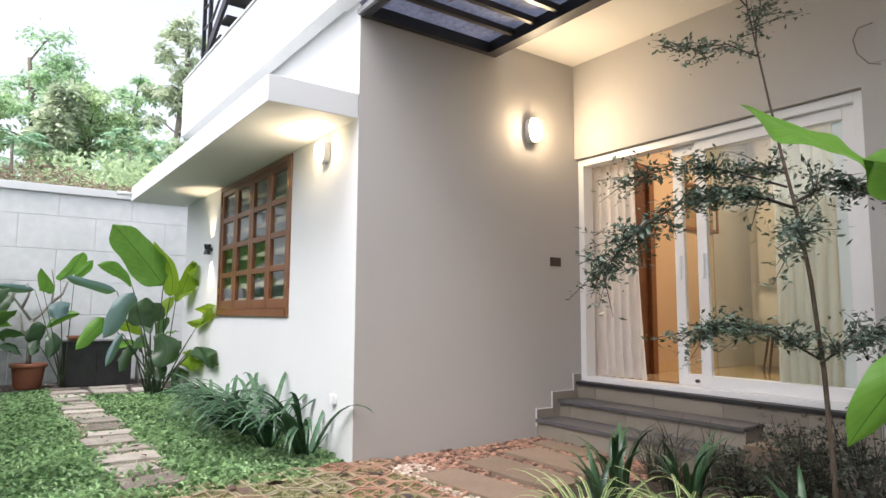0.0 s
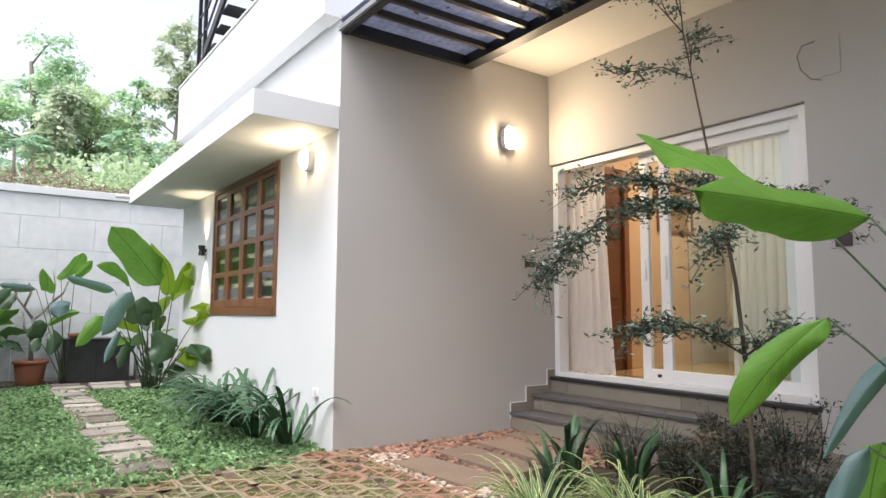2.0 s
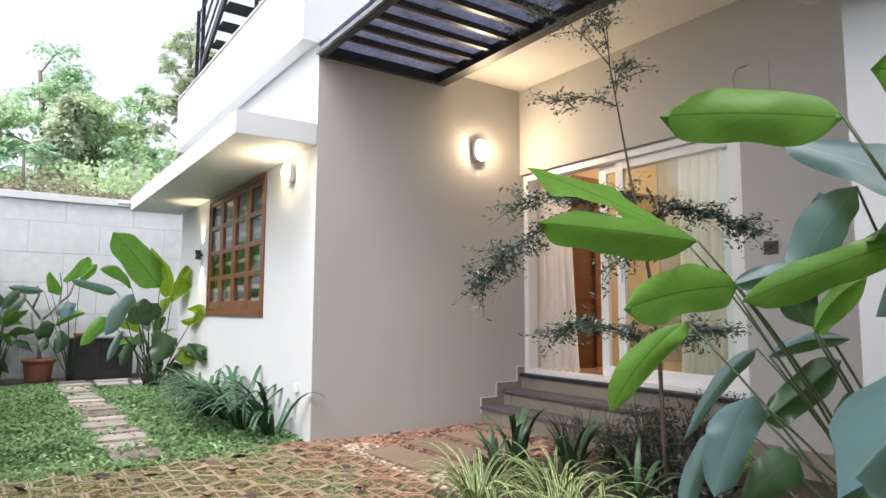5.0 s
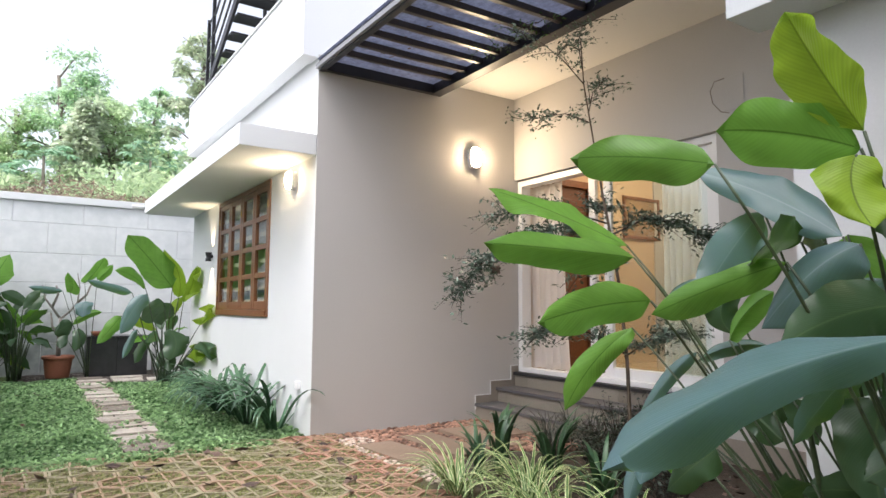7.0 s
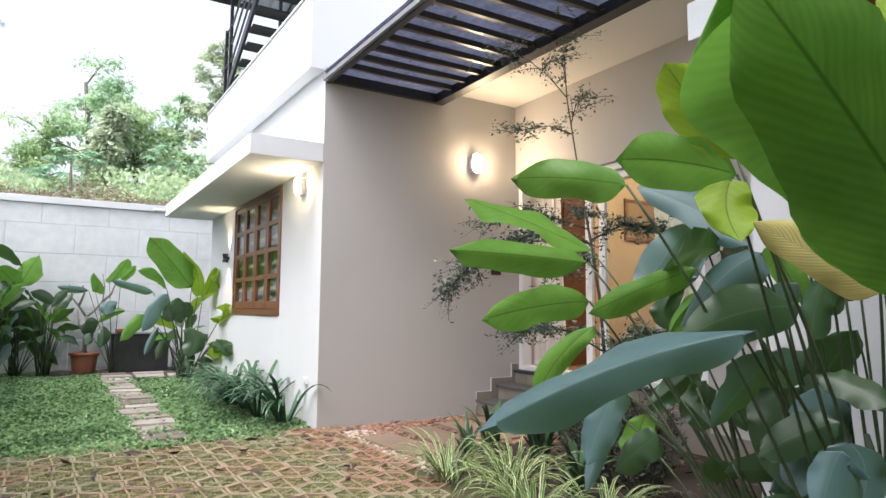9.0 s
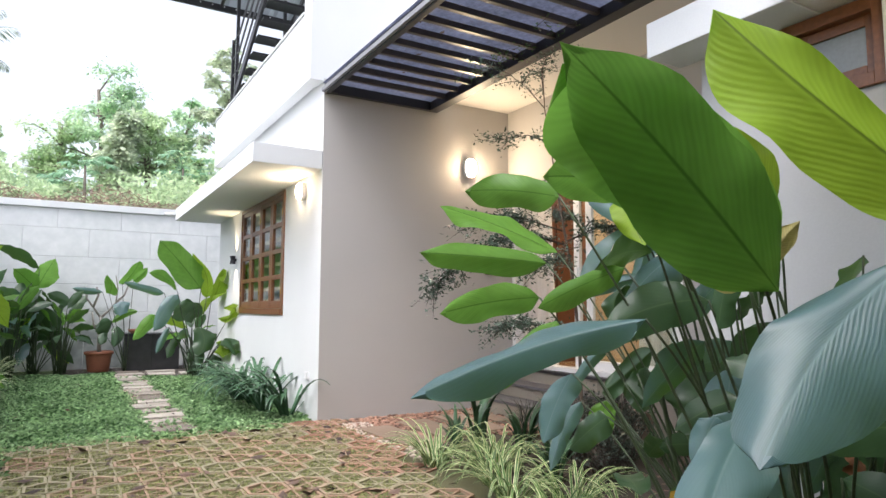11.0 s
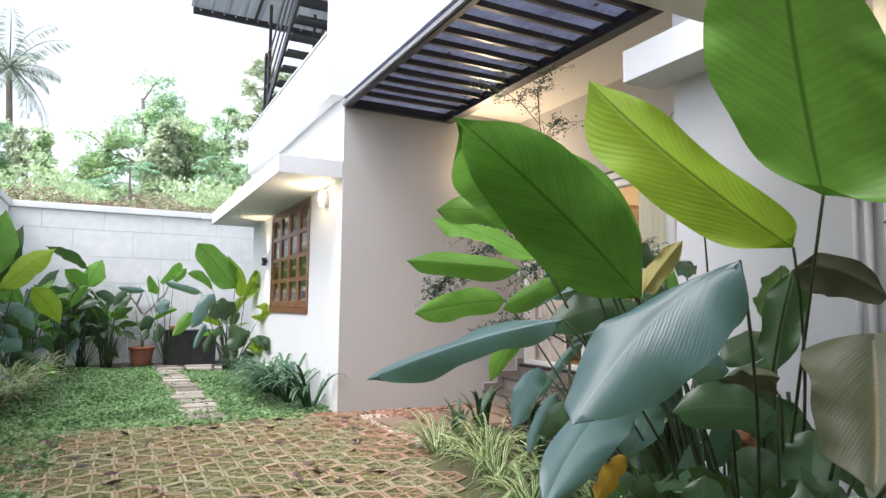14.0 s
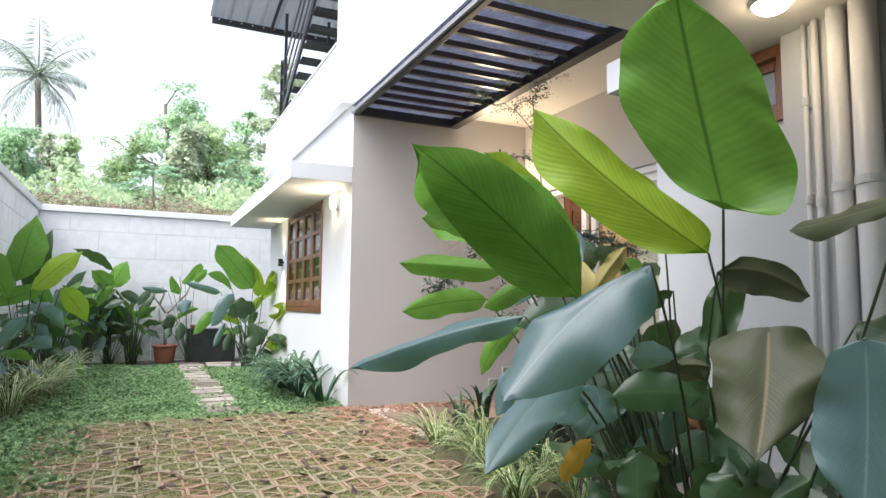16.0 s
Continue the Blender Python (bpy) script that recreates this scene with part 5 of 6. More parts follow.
cigar_plant(-3.5, 1.3, 14, 0.95, 0.5, 9, (0, 0), 0.42, [M_LEAF, M_LEAFBLUE, M_LEAFBLUE])


def strap_clump(name, x, y, n, length, width, m, seed, upright=0.5, label="", group="", z=0.0, toward=None, margin=None):
    """A tuft of long arching strap leaves, each a folded ribbon."""
    ob = empty(name, (x, y, z), label=label, category="plant", group=group)
    rnd = random.Random(seed)
    bm = bmesh.new()
    for k in range(n):
        a = rnd.uniform(0, 2 * math.pi)
        if toward is not None and rnd.random() < 0.55:
            a = toward + rnd.gauss(0, 0.7)
        L = length * rnd.uniform(0.6, 1.1)
        up = upright * rnd.uniform(0.6, 1.3)
        d = Vector((math.cos(a), math.sin(a), 0))
        s = Vector((-d.y, d.x, 0))
        p = Vector((x, y, z - 0.02)) + d * rnd.uniform(0, 0.05) + s * rnd.uniform(-0.04, 0.04)
        pitch = radians(38 + 50 * min(1, up))
        drop = radians(rnd.uniform(95, 175)) * (1.15 - 0.45 * min(1, up))
        prev = None
        ns = 9
        for i in range(ns + 1):
            u = i / ns
            w = width * (0.55 + 0.9 * u) * (1 - u ** 3) * rnd.uniform(0.95, 1.05) + 0.0006
            ang = pitch - drop * u * u
            dirv = d * math.cos(ang) + Vector((0, 0, 1)) * math.sin(ang)
            nv = dirv.cross(s)
            row = [bm.verts.new(p + s * (w * f) + nv * (-w * 0.35 * abs(f))) for f in ((1.0, 0.0, -1.0) if margin is None else (1.0, 0.66, 0.0, -0.66, -1.0))]
            if prev:
                for q in range(len(row) - 1):
                    face = bm.faces.new((prev[q], prev[q + 1], row[q + 1], row[q]))
                    if margin is not None and q in (0, 3):
                        face.material_index = 1
            prev = row
            p = p + dirv * (L / ns)
            p.z = max(p.z, z + 0.012)
    leaves = part("leaves", bm, m, ob, smooth=True)
    if margin is not None:
        leaves.data.materials.append(margin)
    return ob


for i, (x, y, n, ln) in enumerate(((0.11, -2.09, 48, 0.50), (0.21, -2.62, 56, 0.52), (0.05, -3.06, 50, 0.48), (0.29, -3.30, 44, 0.46), (-0.08, -3.60, 46, 0.46), (0.20, -3.80, 40, 0.44), (0.51, -2.27, 34, 0.45))):
    strap_clump("spider_plant", x, y, n + 10, ln * 1.1, 0.0085, M_SPIDER, 100 + i, 0.42, "cream and green variegated spider plant at the bed edge", "variegated spider plants", margin=M_VARIEGPALE)
for i, (x, y, n, ln) in enumerate(((-3.12, 1.55, 60, 0.62), (-3.05, 2.15, 50, 0.55), (-3.0, 4.9, 44, 0.48), (-3.2, 0.75, 46, 0.5), (-3.12, 3.3, 40, 0.45))):
    strap_clump("spider_plant", x, y, n + 40, ln * 1.3, 0.012, M_SPIDER, 130 + i, 0.6, "cream and green variegated spider plant by the lawn", "variegated spider plants", margin=M_CREAM)
for i, (x, y, n, ln) in enumerate(((-0.16, 0.42, 40, 0.62), (-0.30, 0.85, 42, 0.66), (-0.26, 1.28, 40, 0.62), (-0.32, 1.72, 38, 0.60), (-0.25, 2.2, 34, 0.55), (-0.2, 2.7, 26, 0.5))):
    strap_clump("spider_lily", x, y, n // 2 + 12, ln * 1.4, 0.022, M_STRAP, 160 + i, 0.5, "dark green strap-leaved lily clump against the white wall", "lilies along the side wall", toward=math.pi * 1.05)
for i, (x, y, n, ln, up) in enumerate(((0.72, -1.72, 16, 0.55, 1.0), (0.95, -2.0, 18, 0.5, 0.9), (0.45, -1.85, 12, 0.42, 1.0), (0.62, -2.75, 16, 0.5, 0.8))):
    strap_clump("dracaena_tuft", x, y, n, ln, 0.018, M_STRAPDARK, 190 + i, up, "dark green broad strap plant in the bed", "strap plants in the bed")
for i, (x, y) in enumerate(((1.42, -1.45), (1.62, -1.75), (1.25, -1.7), (1.75, -1.35))):
    strap_clump("grass_tuft", x, y, 46, 0.42, 0.0035, M_DARKGRASS, 210 + i, 0.8, "thin dark ornamental grass tuft by the steps", "grass tufts by the steps")



# ---- the slender tree in front of the door ----
def leaf_spray(bm, p, d, n, size, rnd, spread=0.05):
    """Small pointed leaves scattered along a twig from p towards d."""
    for k in range(n):
        c = p + d * rnd.random() + Vector((rnd.gauss(0, spread), rnd.gauss(0, spread), rnd.gauss(0, spread * 0.6)))
        a = Vector((rnd.gauss(0, 1), rnd.gauss(0, 1), rnd.gauss(0, 0.5))).normalized()
        b = a.cross(Vector((rnd.gauss(0, 0.5), rnd.gauss(0, 0.5), 1))).normalized()
        s = size * rnd.uniform(0.6, 1.25)
        v = [bm.verts.new(c + q) for q in (-a * s, b * s * 0.42 - a * s * 0.1, a * s, -b * s * 0.42 - a * s * 0.1)]
        bm.faces.new(v)


def slender_tree():
    t = empty("slender_tree", (0.78, -2.72, 0), label="slender small-leaved tree with tiered horizontal branches", category="tree")
    rnd = random.Random(21)
    trunk = [(0.830, -2.806, -0.057), (0.821, -2.795, 0.381), (0.833, -2.773, 0.788), (0.824, -2.741, 1.195), (0.794, -2.710, 1.500), (0.774, -2.659, 1.805), (0.754, -2.607, 2.160), (0.734, -2.556, 2.515), (0.734, -2.535, 2.818)]
    part("trunk", tube(trunk, (0.014, 0.012, 0.011, 0.010, 0.009, 0.007, 0.005, 0.004, 0.003), 8), M_BARK, t, smooth=True)

    def limb(start, ends, r, leaf_n, size, sag=0.0):
        bm = tube([start] + ends, [r] + [r * (1 - 0.75 * (i + 1) / len(ends)) for i in range(len(ends))], 6)
        b = part("branch", bm, M_TWIG, t, smooth=True)
        lf = bmesh.new()
        tw = bmesh.new()
        pts = [Vector(start)] + [Vector(e) for e in ends]
        for i in range(len(pts) - 1):
            for k in range(leaf_n):
                u = rnd.random()
                if i == 0 and u < 0.35:
                    continue
                p = pts[i].lerp(pts[i + 1], u)
                d = Vector((rnd.gauss(0, 0.6), rnd.gauss(0, 0.6), rnd.gauss(0.0, 0.3) + sag)).normalized() * rnd.uniform(0.06, 0.2)
                d += (pts[i + 1] - pts[i]).normalized() * 0.08
                tube([p, p + d * 0.5 + Vector((0, 0, 0.01)), p + d], (0.0028, 0.002, 0.001), 4, tw, False)
                leaf_spray(lf, p, d, rnd.randint(20, 32), size * 1.1, rnd, 0.028)
        part("twig", tw, M_TWIG, b)
        part("foliage", lf, M_SMALL, b)

    limb((0.794, -2.710, 1.520), [(0.579, -2.560, 1.602), (0.344, -2.420, 1.541), (0.119, -2.322, 1.379), (-0.015, -2.262, 1.217)], 0.008, 19, 0.017, -0.25)
    limb((0.794, -2.710, 1.551), [(1.019, -2.777, 1.662), (1.194, -2.897, 1.621), (1.327, -3.018, 1.519)], 0.007, 19, 0.017)
    limb((0.784, -2.679, 1.622), [(0.630, -2.455, 1.724), (0.507, -2.272, 1.744), (0.374, -2.151, 1.704)], 0.006, 14, 0.016)
    limb((0.784, -2.679, 1.683), [(0.916, -2.490, 1.784), (1.038, -2.344, 1.783)], 0.006, 9, 0.016)
    limb((0.814, -2.741, 1.347), [(0.650, -2.786, 1.419), (0.477, -2.873, 1.399), (0.323, -2.938, 1.318)], 0.006, 9, 0.016, -0.1)
    limb((0.823, -2.763, 0.849), [(0.649, -2.643, 0.971), (0.485, -2.522, 0.992), (0.382, -2.462, 0.962)], 0.006, 16, 0.016)
    limb((0.822, -2.763, 0.829), [(0.987, -2.841, 0.940), (1.141, -2.920, 0.960)], 0.006, 17, 0.016)
    limb((0.744, -2.587, 2.261), [(0.611, -2.517, 2.312), (0.468, -2.438, 2.282), (0.386, -2.398, 2.252)], 0.004, 5, 0.014)
    limb((0.744, -2.587, 2.332), [(0.815, -2.554, 2.474), (0.938, -2.510, 2.564), (1.060, -2.487, 2.584)], 0.004, 4, 0.014)
    limb((0.734, -2.556, 2.515), [(0.632, -2.475, 2.677), (0.509, -2.416, 2.778), (0.387, -2.357, 2.819)], 0.004, 5, 0.014)
    limb((0.734, -2.545, 2.616), [(0.775, -2.472, 2.818), (0.877, -2.408, 2.969), (0.988, -2.344, 3.070)], 0.004, 5, 0.014)
    return t


slender_tree()


M_SHRUB = mat("shrub_leaf", (0.038, 0.052, 0.036), 0.5, 0.3, 9, 40, 0.0, tint=(0.015, 0.024, 0.016), islands=True, trans=0.15)


def low_shrub(x, y, h, r, n, seed, label):
    s = empty("low_shrub", (x, y, 0), label=label, category="shrub", group="low shrubs in the bed")
    rnd = random.Random(seed)
    st, lf = bmesh.new(), bmesh.new()
    for k in range(n):
        a = rnd.uniform(0, 6.28)
        top = Vector((x + math.cos(a) * r * rnd.random(), y + math.sin(a) * r * rnd.random(), h * rnd.uniform(0.45, 1.0)))
        base = Vector((x + rnd.gauss(0, 0.03), y + rnd.gauss(0, 0.03), -0.02))
        mid = base.lerp(top, 0.5) + Vector((rnd.gauss(0, 0.03), rnd.gauss(0, 0.03), 0.04))
        tube([base, mid, top], (0.004, 0.003, 0.0015), 4, st, False)
        for q in range(3):
            leaf_spray(lf, mid.lerp(top, rnd.random()), Vector((rnd.gauss(0, 0.06), rnd.gauss(0, 0.06), rnd.gauss(0, 0.04))), rnd.randint(8, 12), 0.016, rnd, 0.025)
    part("twig", st, M_TWIG, s)
    part("foliage", lf, M_SHRUB, s)


for i, (x, y, h, r) in enumerate(((0.98, -2.62, 0.55, 0.28), (1.25, -2.75, 0.6, 0.3), (0.85, -3.05, 0.45, 0.26), (1.45, -2.4, 0.5, 0.28), (1.15, -2.25, 0.35, 0.24))):
    low_shrub(x, y, h, r, 38, 300 + i, "low dark small-leaved shrub in the bed")


# creeper trailing over the pergola's inner beam
def creeper():
    c = empty("pergola_creeper", (1.2, -1.6, 3.2), label="green creeper sprigs hanging from the pergola beam", category="plant")
    rnd = random.Random(8)
    bm = bmesh.new()
    for k in range(26):
        y = -1.2 - 1.4 * rnd.random()
        p = Vector((1.05 - 0.25 * rnd.random(), y, 3.235 - 0.02 * rnd.random()))
        d = Vector((rnd.gauss(-0.05, 0.12), rnd.gauss(0, 0.12), rnd.uniform(-0.12, 0.02)))
        part("twig", tube([p, p + d], (0.002, 0.001), 4), M_TWIG, c)
        leaf_spray(bm, p, d, 9, 0.017, rnd, 0.02)
    part("foliage", bm, M_CREEPER, c)


M_CREEPER = mat("creeper_leaf", (0.07, 0.14, 0.04), 0.45, 0.3, 9, 40, 0.0, islands=True, trans=0.25)
creeper()


# ---- potted frangipani, stone chest ----
def frangipani():
    x, y = -1.62, 6.28
    pt = empty("flower_pot", (x, y, 0), label="brown terracotta flower pot with a thick rim", category="flower pot")
    def ring(profile, sides=28):
        bm = bmesh.new()
        rr = []
        for r, z in profile:
            rr.append([bm.verts.new((x + r * math.cos(2 * math.pi * k / sides), y + r * math.sin(2 * math.pi * k / sides), z)) for k in range(sides)])
        for a, b in zip(rr, rr[1:]):
            for k in range(sides):
                bm.faces.new((a[k], a[(k + 1) % sides], b[(k + 1) % sides], b[k]))
        bm.faces.new(rr[0][::-1])
        return bm
    part("body", ring([(0.155, 0.0), (0.165, 0.02), (0.195, 0.27), (0.20, 0.30)]), M_POT, pt, smooth=True)
    part("rim", ring([(0.20, 0.285), (0.222, 0.29), (0.224, 0.335), (0.20, 0.34), (0.185, 0.31), (0.15, 0.30)]), M_POT, pt, smooth=True)
    part("soil", tube([(x, y, 0.285), (x, y, 0.305)], 0.178, 24), M_SOIL, pt, "dark potting soil")
    f = empty("frangipani", (x, y, 0.3), label="bare forked frangipani in the terracotta pot among broad leaves", category="plant")
    B = M_FRANGI
    part("trunk", tube([(x, y, 0.30), (x - 0.01, y, 0.55), (x + 0.01, y, 0.78), (x, y, 0.92)], (0.035, 0.028, 0.026, 0.026), 10), B, f, smooth=True)
    for pts in ([(0, 0.90), (-0.12, 1.08), (-0.22, 1.22), (-0.26, 1.42)], [(0, 0.90), (0.12, 1.02), (0.22, 1.16), (0.24, 1.4), (0.20, 1.62)], [(-0.12, 1.08), (-0.05, 1.28), (-0.08, 1.42)], [(0.22, 1.16), (0.34, 1.28), (0.40, 1.46)], [(0, 0.6), (-0.1, 0.78), (-0.13, 1.0)]):
        part("branch", tube([(x + a, y + 0.02, z) for a, z in pts], [0.019 - 0.003 * i for i in range(len(pts))], 8), B, f, smooth=True)

    def leaf(k, base, mid, tip, left, right, m):
        part("leaf", broad_leaf(base, mid, tip, left, right, 760 + k, nu=14, nv=5), m, f, smooth=True)
        part("stem", stalk((-1.22, 6.10, -0.02), base, (0, 0, 0.08), 0.008, 0.004, 6), M_STEM, f, smooth=True)

    leaf(1, (-1.321, 6.188, 1.463), (-1.181, 6.128, 1.658), (-1.075, 6.078, 1.872), (-0.116, 0.030, -0.022), (0.128, 0.030, 0.044), M_LEAF)
    leaf(2, (-1.166, 6.027, 1.520), (-1.073, 5.967, 1.616), (-0.964, 5.917, 1.752), (-0.051, 0.030, 0.046), (0.047, 0.030, -0.062), M_LEAF)
    leaf(3, (-1.529, 5.911, 1.302), (-1.507, 5.851, 1.449), (-1.582, 5.801, 1.611), (-0.084, 0.030, -0.038), (0.093, 0.030, -0.078), M_LEAF)
    leaf(4, (-1.610, 6.299, 1.337), (-1.826, 6.239, 1.358), (-2.067, 6.189, 1.389), (-0.002, 0.030, 0.046), (-0.012, 0.030, -0.063), M_LEAFBLUE)
    leaf(5, (-1.318, 6.029, 1.176), (-1.333, 5.969, 1.063), (-1.347, 5.919, 0.933), (-0.120, 0.030, -0.001), (0.131, 0.030, 0.019), M_LEAFBLUE)
    leaf(6, (-1.466, 6.036, 0.820), (-1.278, 5.976, 0.970), (-1.083, 5.926, 1.015), (-0.018, 0.030, 0.052), (0.037, 0.030, -0.046), M_LEAF)
    leaf(7, (-1.453, 6.267, 0.833), (-1.585, 6.207, 0.761), (-1.696, 6.157, 0.671), (-0.027, 0.030, 0.100), (0.047, 0.030, -0.122), M_LEAFDARK)
    leaf(8, (-1.566, 6.144, 0.651), (-1.596, 6.084, 0.543), (-1.610, 6.034, 0.454), (-0.061, 0.030, 0.018), (0.082, 0.030, 0.015), M_LEAFDARK)
    leaf(9, (-1.376, 6.099, 0.761), (-1.374, 6.039, 0.633), (-1.415, 5.989, 0.414), (-0.087, 0.030, 0.000), (0.093, 0.030, -0.022), M_LEAFDARK)


M_FRANGI = mat("frangipani_bark", (0.26, 0.24, 0.21), 0.8, 0.15, 14, 60, 0.3)
frangipani()
ch = empty("stone_chest", (-0.82, 6.3, 0), label="low chest clad in dark grey granite by the boundary wall", category="chest")
part("front_slab", boxes([(-1.26, 6.16, 0.0, -0.82, 6.18, 0.60)], 0.003), M_BOX, ch)
part("front_slab", boxes([(-0.817, 6.16, 0.0, -0.37, 6.18, 0.60)], 0.003), M_BOX, ch)
part("body", boxes([(-1.245, 6.182, 0.0, -0.385, 6.7, 0.598)], 0.003), M_BOX, ch)
part("top_slab", boxes([(-1.28, 6.145, 0.602, -0.35, 6.72, 0.63)], 0.004), M_BOX, ch)
dish = empty("clay_dish", (-1.05, 6.35, 0.63), label="shallow terracotta dish on the granite chest", category="dish")
part("bowl", tube([(-1.05, 6.35, 0.631), (-1.05, 6.35, 0.65), (-1.05, 6.35, 0.70)], (0.10, 0.12, 0.15), 20), M_POT, dish, smooth=True)
tap = empty("standpipe", (-0.24, 6.4, 0), label="white standpipe beside the granite chest", category="pipe")
part("tube", tube([(-0.24, 6.4, -0.02), (-0.24, 6.4, 0.55)], 0.03, 12), M_PIPE, tap, smooth=True)
part("tap_head", tube([(-0.24, 6.4, 0.50), (-0.24, 6.3, 0.50), (-0.24, 6.27, 0.46)], 0.018, 10), M_RAIL, tap)


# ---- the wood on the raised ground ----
# far leaf colours are raised towards white; haze is painted into them
M_WOODLEAF = mat("hazed_woodland_leaf", (0.66, 0.77, 0.50), 0.45, 0.15, 0.7, 6, 0.0, tint=(0.37, 0.51, 0.29), islands=True, trans=0.55)
M_VINE = mat("hazed_vine_leaf", (0.62, 0.76, 0.52), 0.42, 0.15, 0.8, 6, 0.0, tint=(0.31, 0.49, 0.31), islands=True, trans=0.55)
M_WOODDEEP = mat("hazed_deep_woodland_leaf", (0.70, 0.75, 0.58), 0.42, 0.15, 0.8, 6, 0.0, tint=(0.42, 0.50, 0.37), islands=True, trans=0.4)
M_PAPAYA = mat("hazed_papaya_leaf", (0.45, 0.64, 0.46), 0.4, 0.15, 1.5, 8, 0.0, tint=(0.24, 0.42, 0.27), islands=True, trans=0.45)
M_PALM = mat("hazed_palm_frond", (0.55, 0.62, 0.52), 0.45, 0.12, 1.0, 6, 0.0, tint=(0.26, 0.32, 0.25), islands=True, trans=0.35)
M_DRY = mat("dry_litter", (0.36, 0.26, 0.20), 0.9, 0.2, 2.0, 20, 0.0, tint=(0.13, 0.09, 0.07), islands=True)
M_FALLEN = mat("fallen_leaf", (0.13, 0.085, 0.065), 0.8, 0.3, 2.0, 20, 0.0, tint=(0.045, 0.032, 0.028), islands=True)
M_TRUNK = mat("pale_trunk", (0.22, 0.19, 0.16), 0.9, 0.2, 3, 30, 0.4)


def cloud(points, size, rng, up=0.4, slim=0.45, steep=0.7):
    """Pointed leaves at the given points, turned at random, as one mesh's arrays."""
    n = len(points)
    a = rng.normal(size=(n, 3)) * (1, 1, steep)
    a /= np.linalg.norm(a, axis=1)[:, None]
    k = rng.normal(size=(n, 3)) * (0.8, 0.8, 0.6) + (0, 0, up)
    b = np.cross(a, k)
    b /= np.linalg.norm(b, axis=1)[:, None] + 1e-9
    s = (size * rng.uniform(0.55, 1.3, n))[:, None]
    nn = np.cross(a, b) * s * 0.12
    quad = np.stack([points - a * s, points + b * s * slim + nn, points + a * s, points - b * s * slim + nn], 1).reshape(-1, 3)
    return quad


def leaf_object(name, quad, material, parent=None, label=""):
    n = len(quad) // 4
    me = bpy.data.meshes.new(name)
    me.from_pydata(quad.tolist(), [], np.arange(4 * n).reshape(n, 4).tolist())
    me.materials.append(material)
    ob = new(name, me)
    if parent is not None:
        ob.parent = parent
        ob.matrix_parent_inverse = Matrix.Translation(parent.location).inverted()
    if label:
        tagged(ob, label)
    return ob


def leaf_tuft(centres, reach, per, size, rng, flat=0.5):
    """Tufts of leaves: about each centre a flattened spray whose leaves hang outwards and down."""
    n = len(centres) * per
    c = np.repeat(centres, per, 0)
    d = rng.normal(size=(n, 3)) * (1, 1, flat)
    d /= np.linalg.norm(d, axis=1)[:, None]
    p = c + d * (np.repeat(reach, per) * rng.uniform(0.15, 1.0, n) ** 0.6)[:, None]
    a = d * (1, 1, 0.4) + rng.normal(size=(n, 3)) * 0.35 + (0, 0, -0.35)
    a /= np.linalg.norm(a, axis=1)[:, None]
    b = np.cross(a, rng.normal(size=(n, 3)) * 0.35 + (0, 0, 1))
    b /= np.linalg.norm(b, axis=1)[:, None] + 1e-9
    s = (size * rng.uniform(0.6, 1.35, n))[:, None]
    fold = np.array((0, 0, 1.0)) * s * 0.1
    return np.stack([p - a * s, p + b * s * 0.42 + fold, p + a * s, p - b * s * 0.42 + fold], 1).reshape(-1, 3)


def wood_tree(x, y, top, crown, seed, name="tree", lean=0.0, spread=1.0, label="tall slender tree overgrown with green creepers", n=2600, size=0.072, column=False, low=0.12):
    """A trunk with limbs that fork into tufts of leaves; a column is a trunk wrapped in creepers."""
    rng = np.random.default_rng(seed)
    rnd = random.Random(seed)
    t = empty(name, (x, y, 2.84), label=label, category="tree", group="trees behind the boundary wall")
    h = top - 2.84
    pts = [(x + lean * u + 0.12 * math.sin(4 * u + seed), y + 0.1 * math.sin(3 * u), 2.7 + u * (h - 0.3)) for u in [i / 8 for i in range(9)]]
    part("trunk", tube(pts, [0.11 * (1 - 0.75 * i / 8) + 0.015 for i in range(9)], 8), M_TRUNK, t, smooth=True)
    cl, reach = [], []
    m = 26 if not column else 40
    for k in range(m):
        u = rnd.uniform(low if column else 1 - crown, 1.0)
        i = min(7, int(u * 8))
        c = Vector(pts[i]).lerp(Vector(pts[i + 1]), u * 8 - i)
        ang = rnd.uniform(0, 6.28)
        if column:
            r = rnd.uniform(0.10, 0.36) * spread * (1.2 - 0.6 * u)
            cl.append(c + Vector((math.cos(ang) * r, math.sin(ang) * r, 0)))
            reach.append(rnd.uniform(0.16, 0.34) * spread)
            continue
        r = rnd.uniform(0.35, 1.25) * spread * (1.15 - 0.55 * u)
        e = c + Vector((math.cos(ang) * r, math.sin(ang) * r, rnd.uniform(-0.05, 0.55) * spread))
        part("limb", tube([c, c.lerp(e, 0.5) + Vector((0, 0, 0.08)), e], (0.028, 0.018, 0.007), 5), M_TRUNK, t)
        for q in range(3):
            f = c.lerp(e, 0.55 + 0.2 * q) + Vector((rnd.gauss(0, 0.16), rnd.gauss(0, 0.16), rnd.gauss(0, 0.10))) * spread
            cl.append(f)
            reach.append(rnd.uniform(0.16, 0.36) * spread)
    per = max(8, int(n * 1.35) // len(cl))
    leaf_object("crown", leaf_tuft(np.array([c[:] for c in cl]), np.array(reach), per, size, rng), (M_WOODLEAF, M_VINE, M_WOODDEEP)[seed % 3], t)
    return t


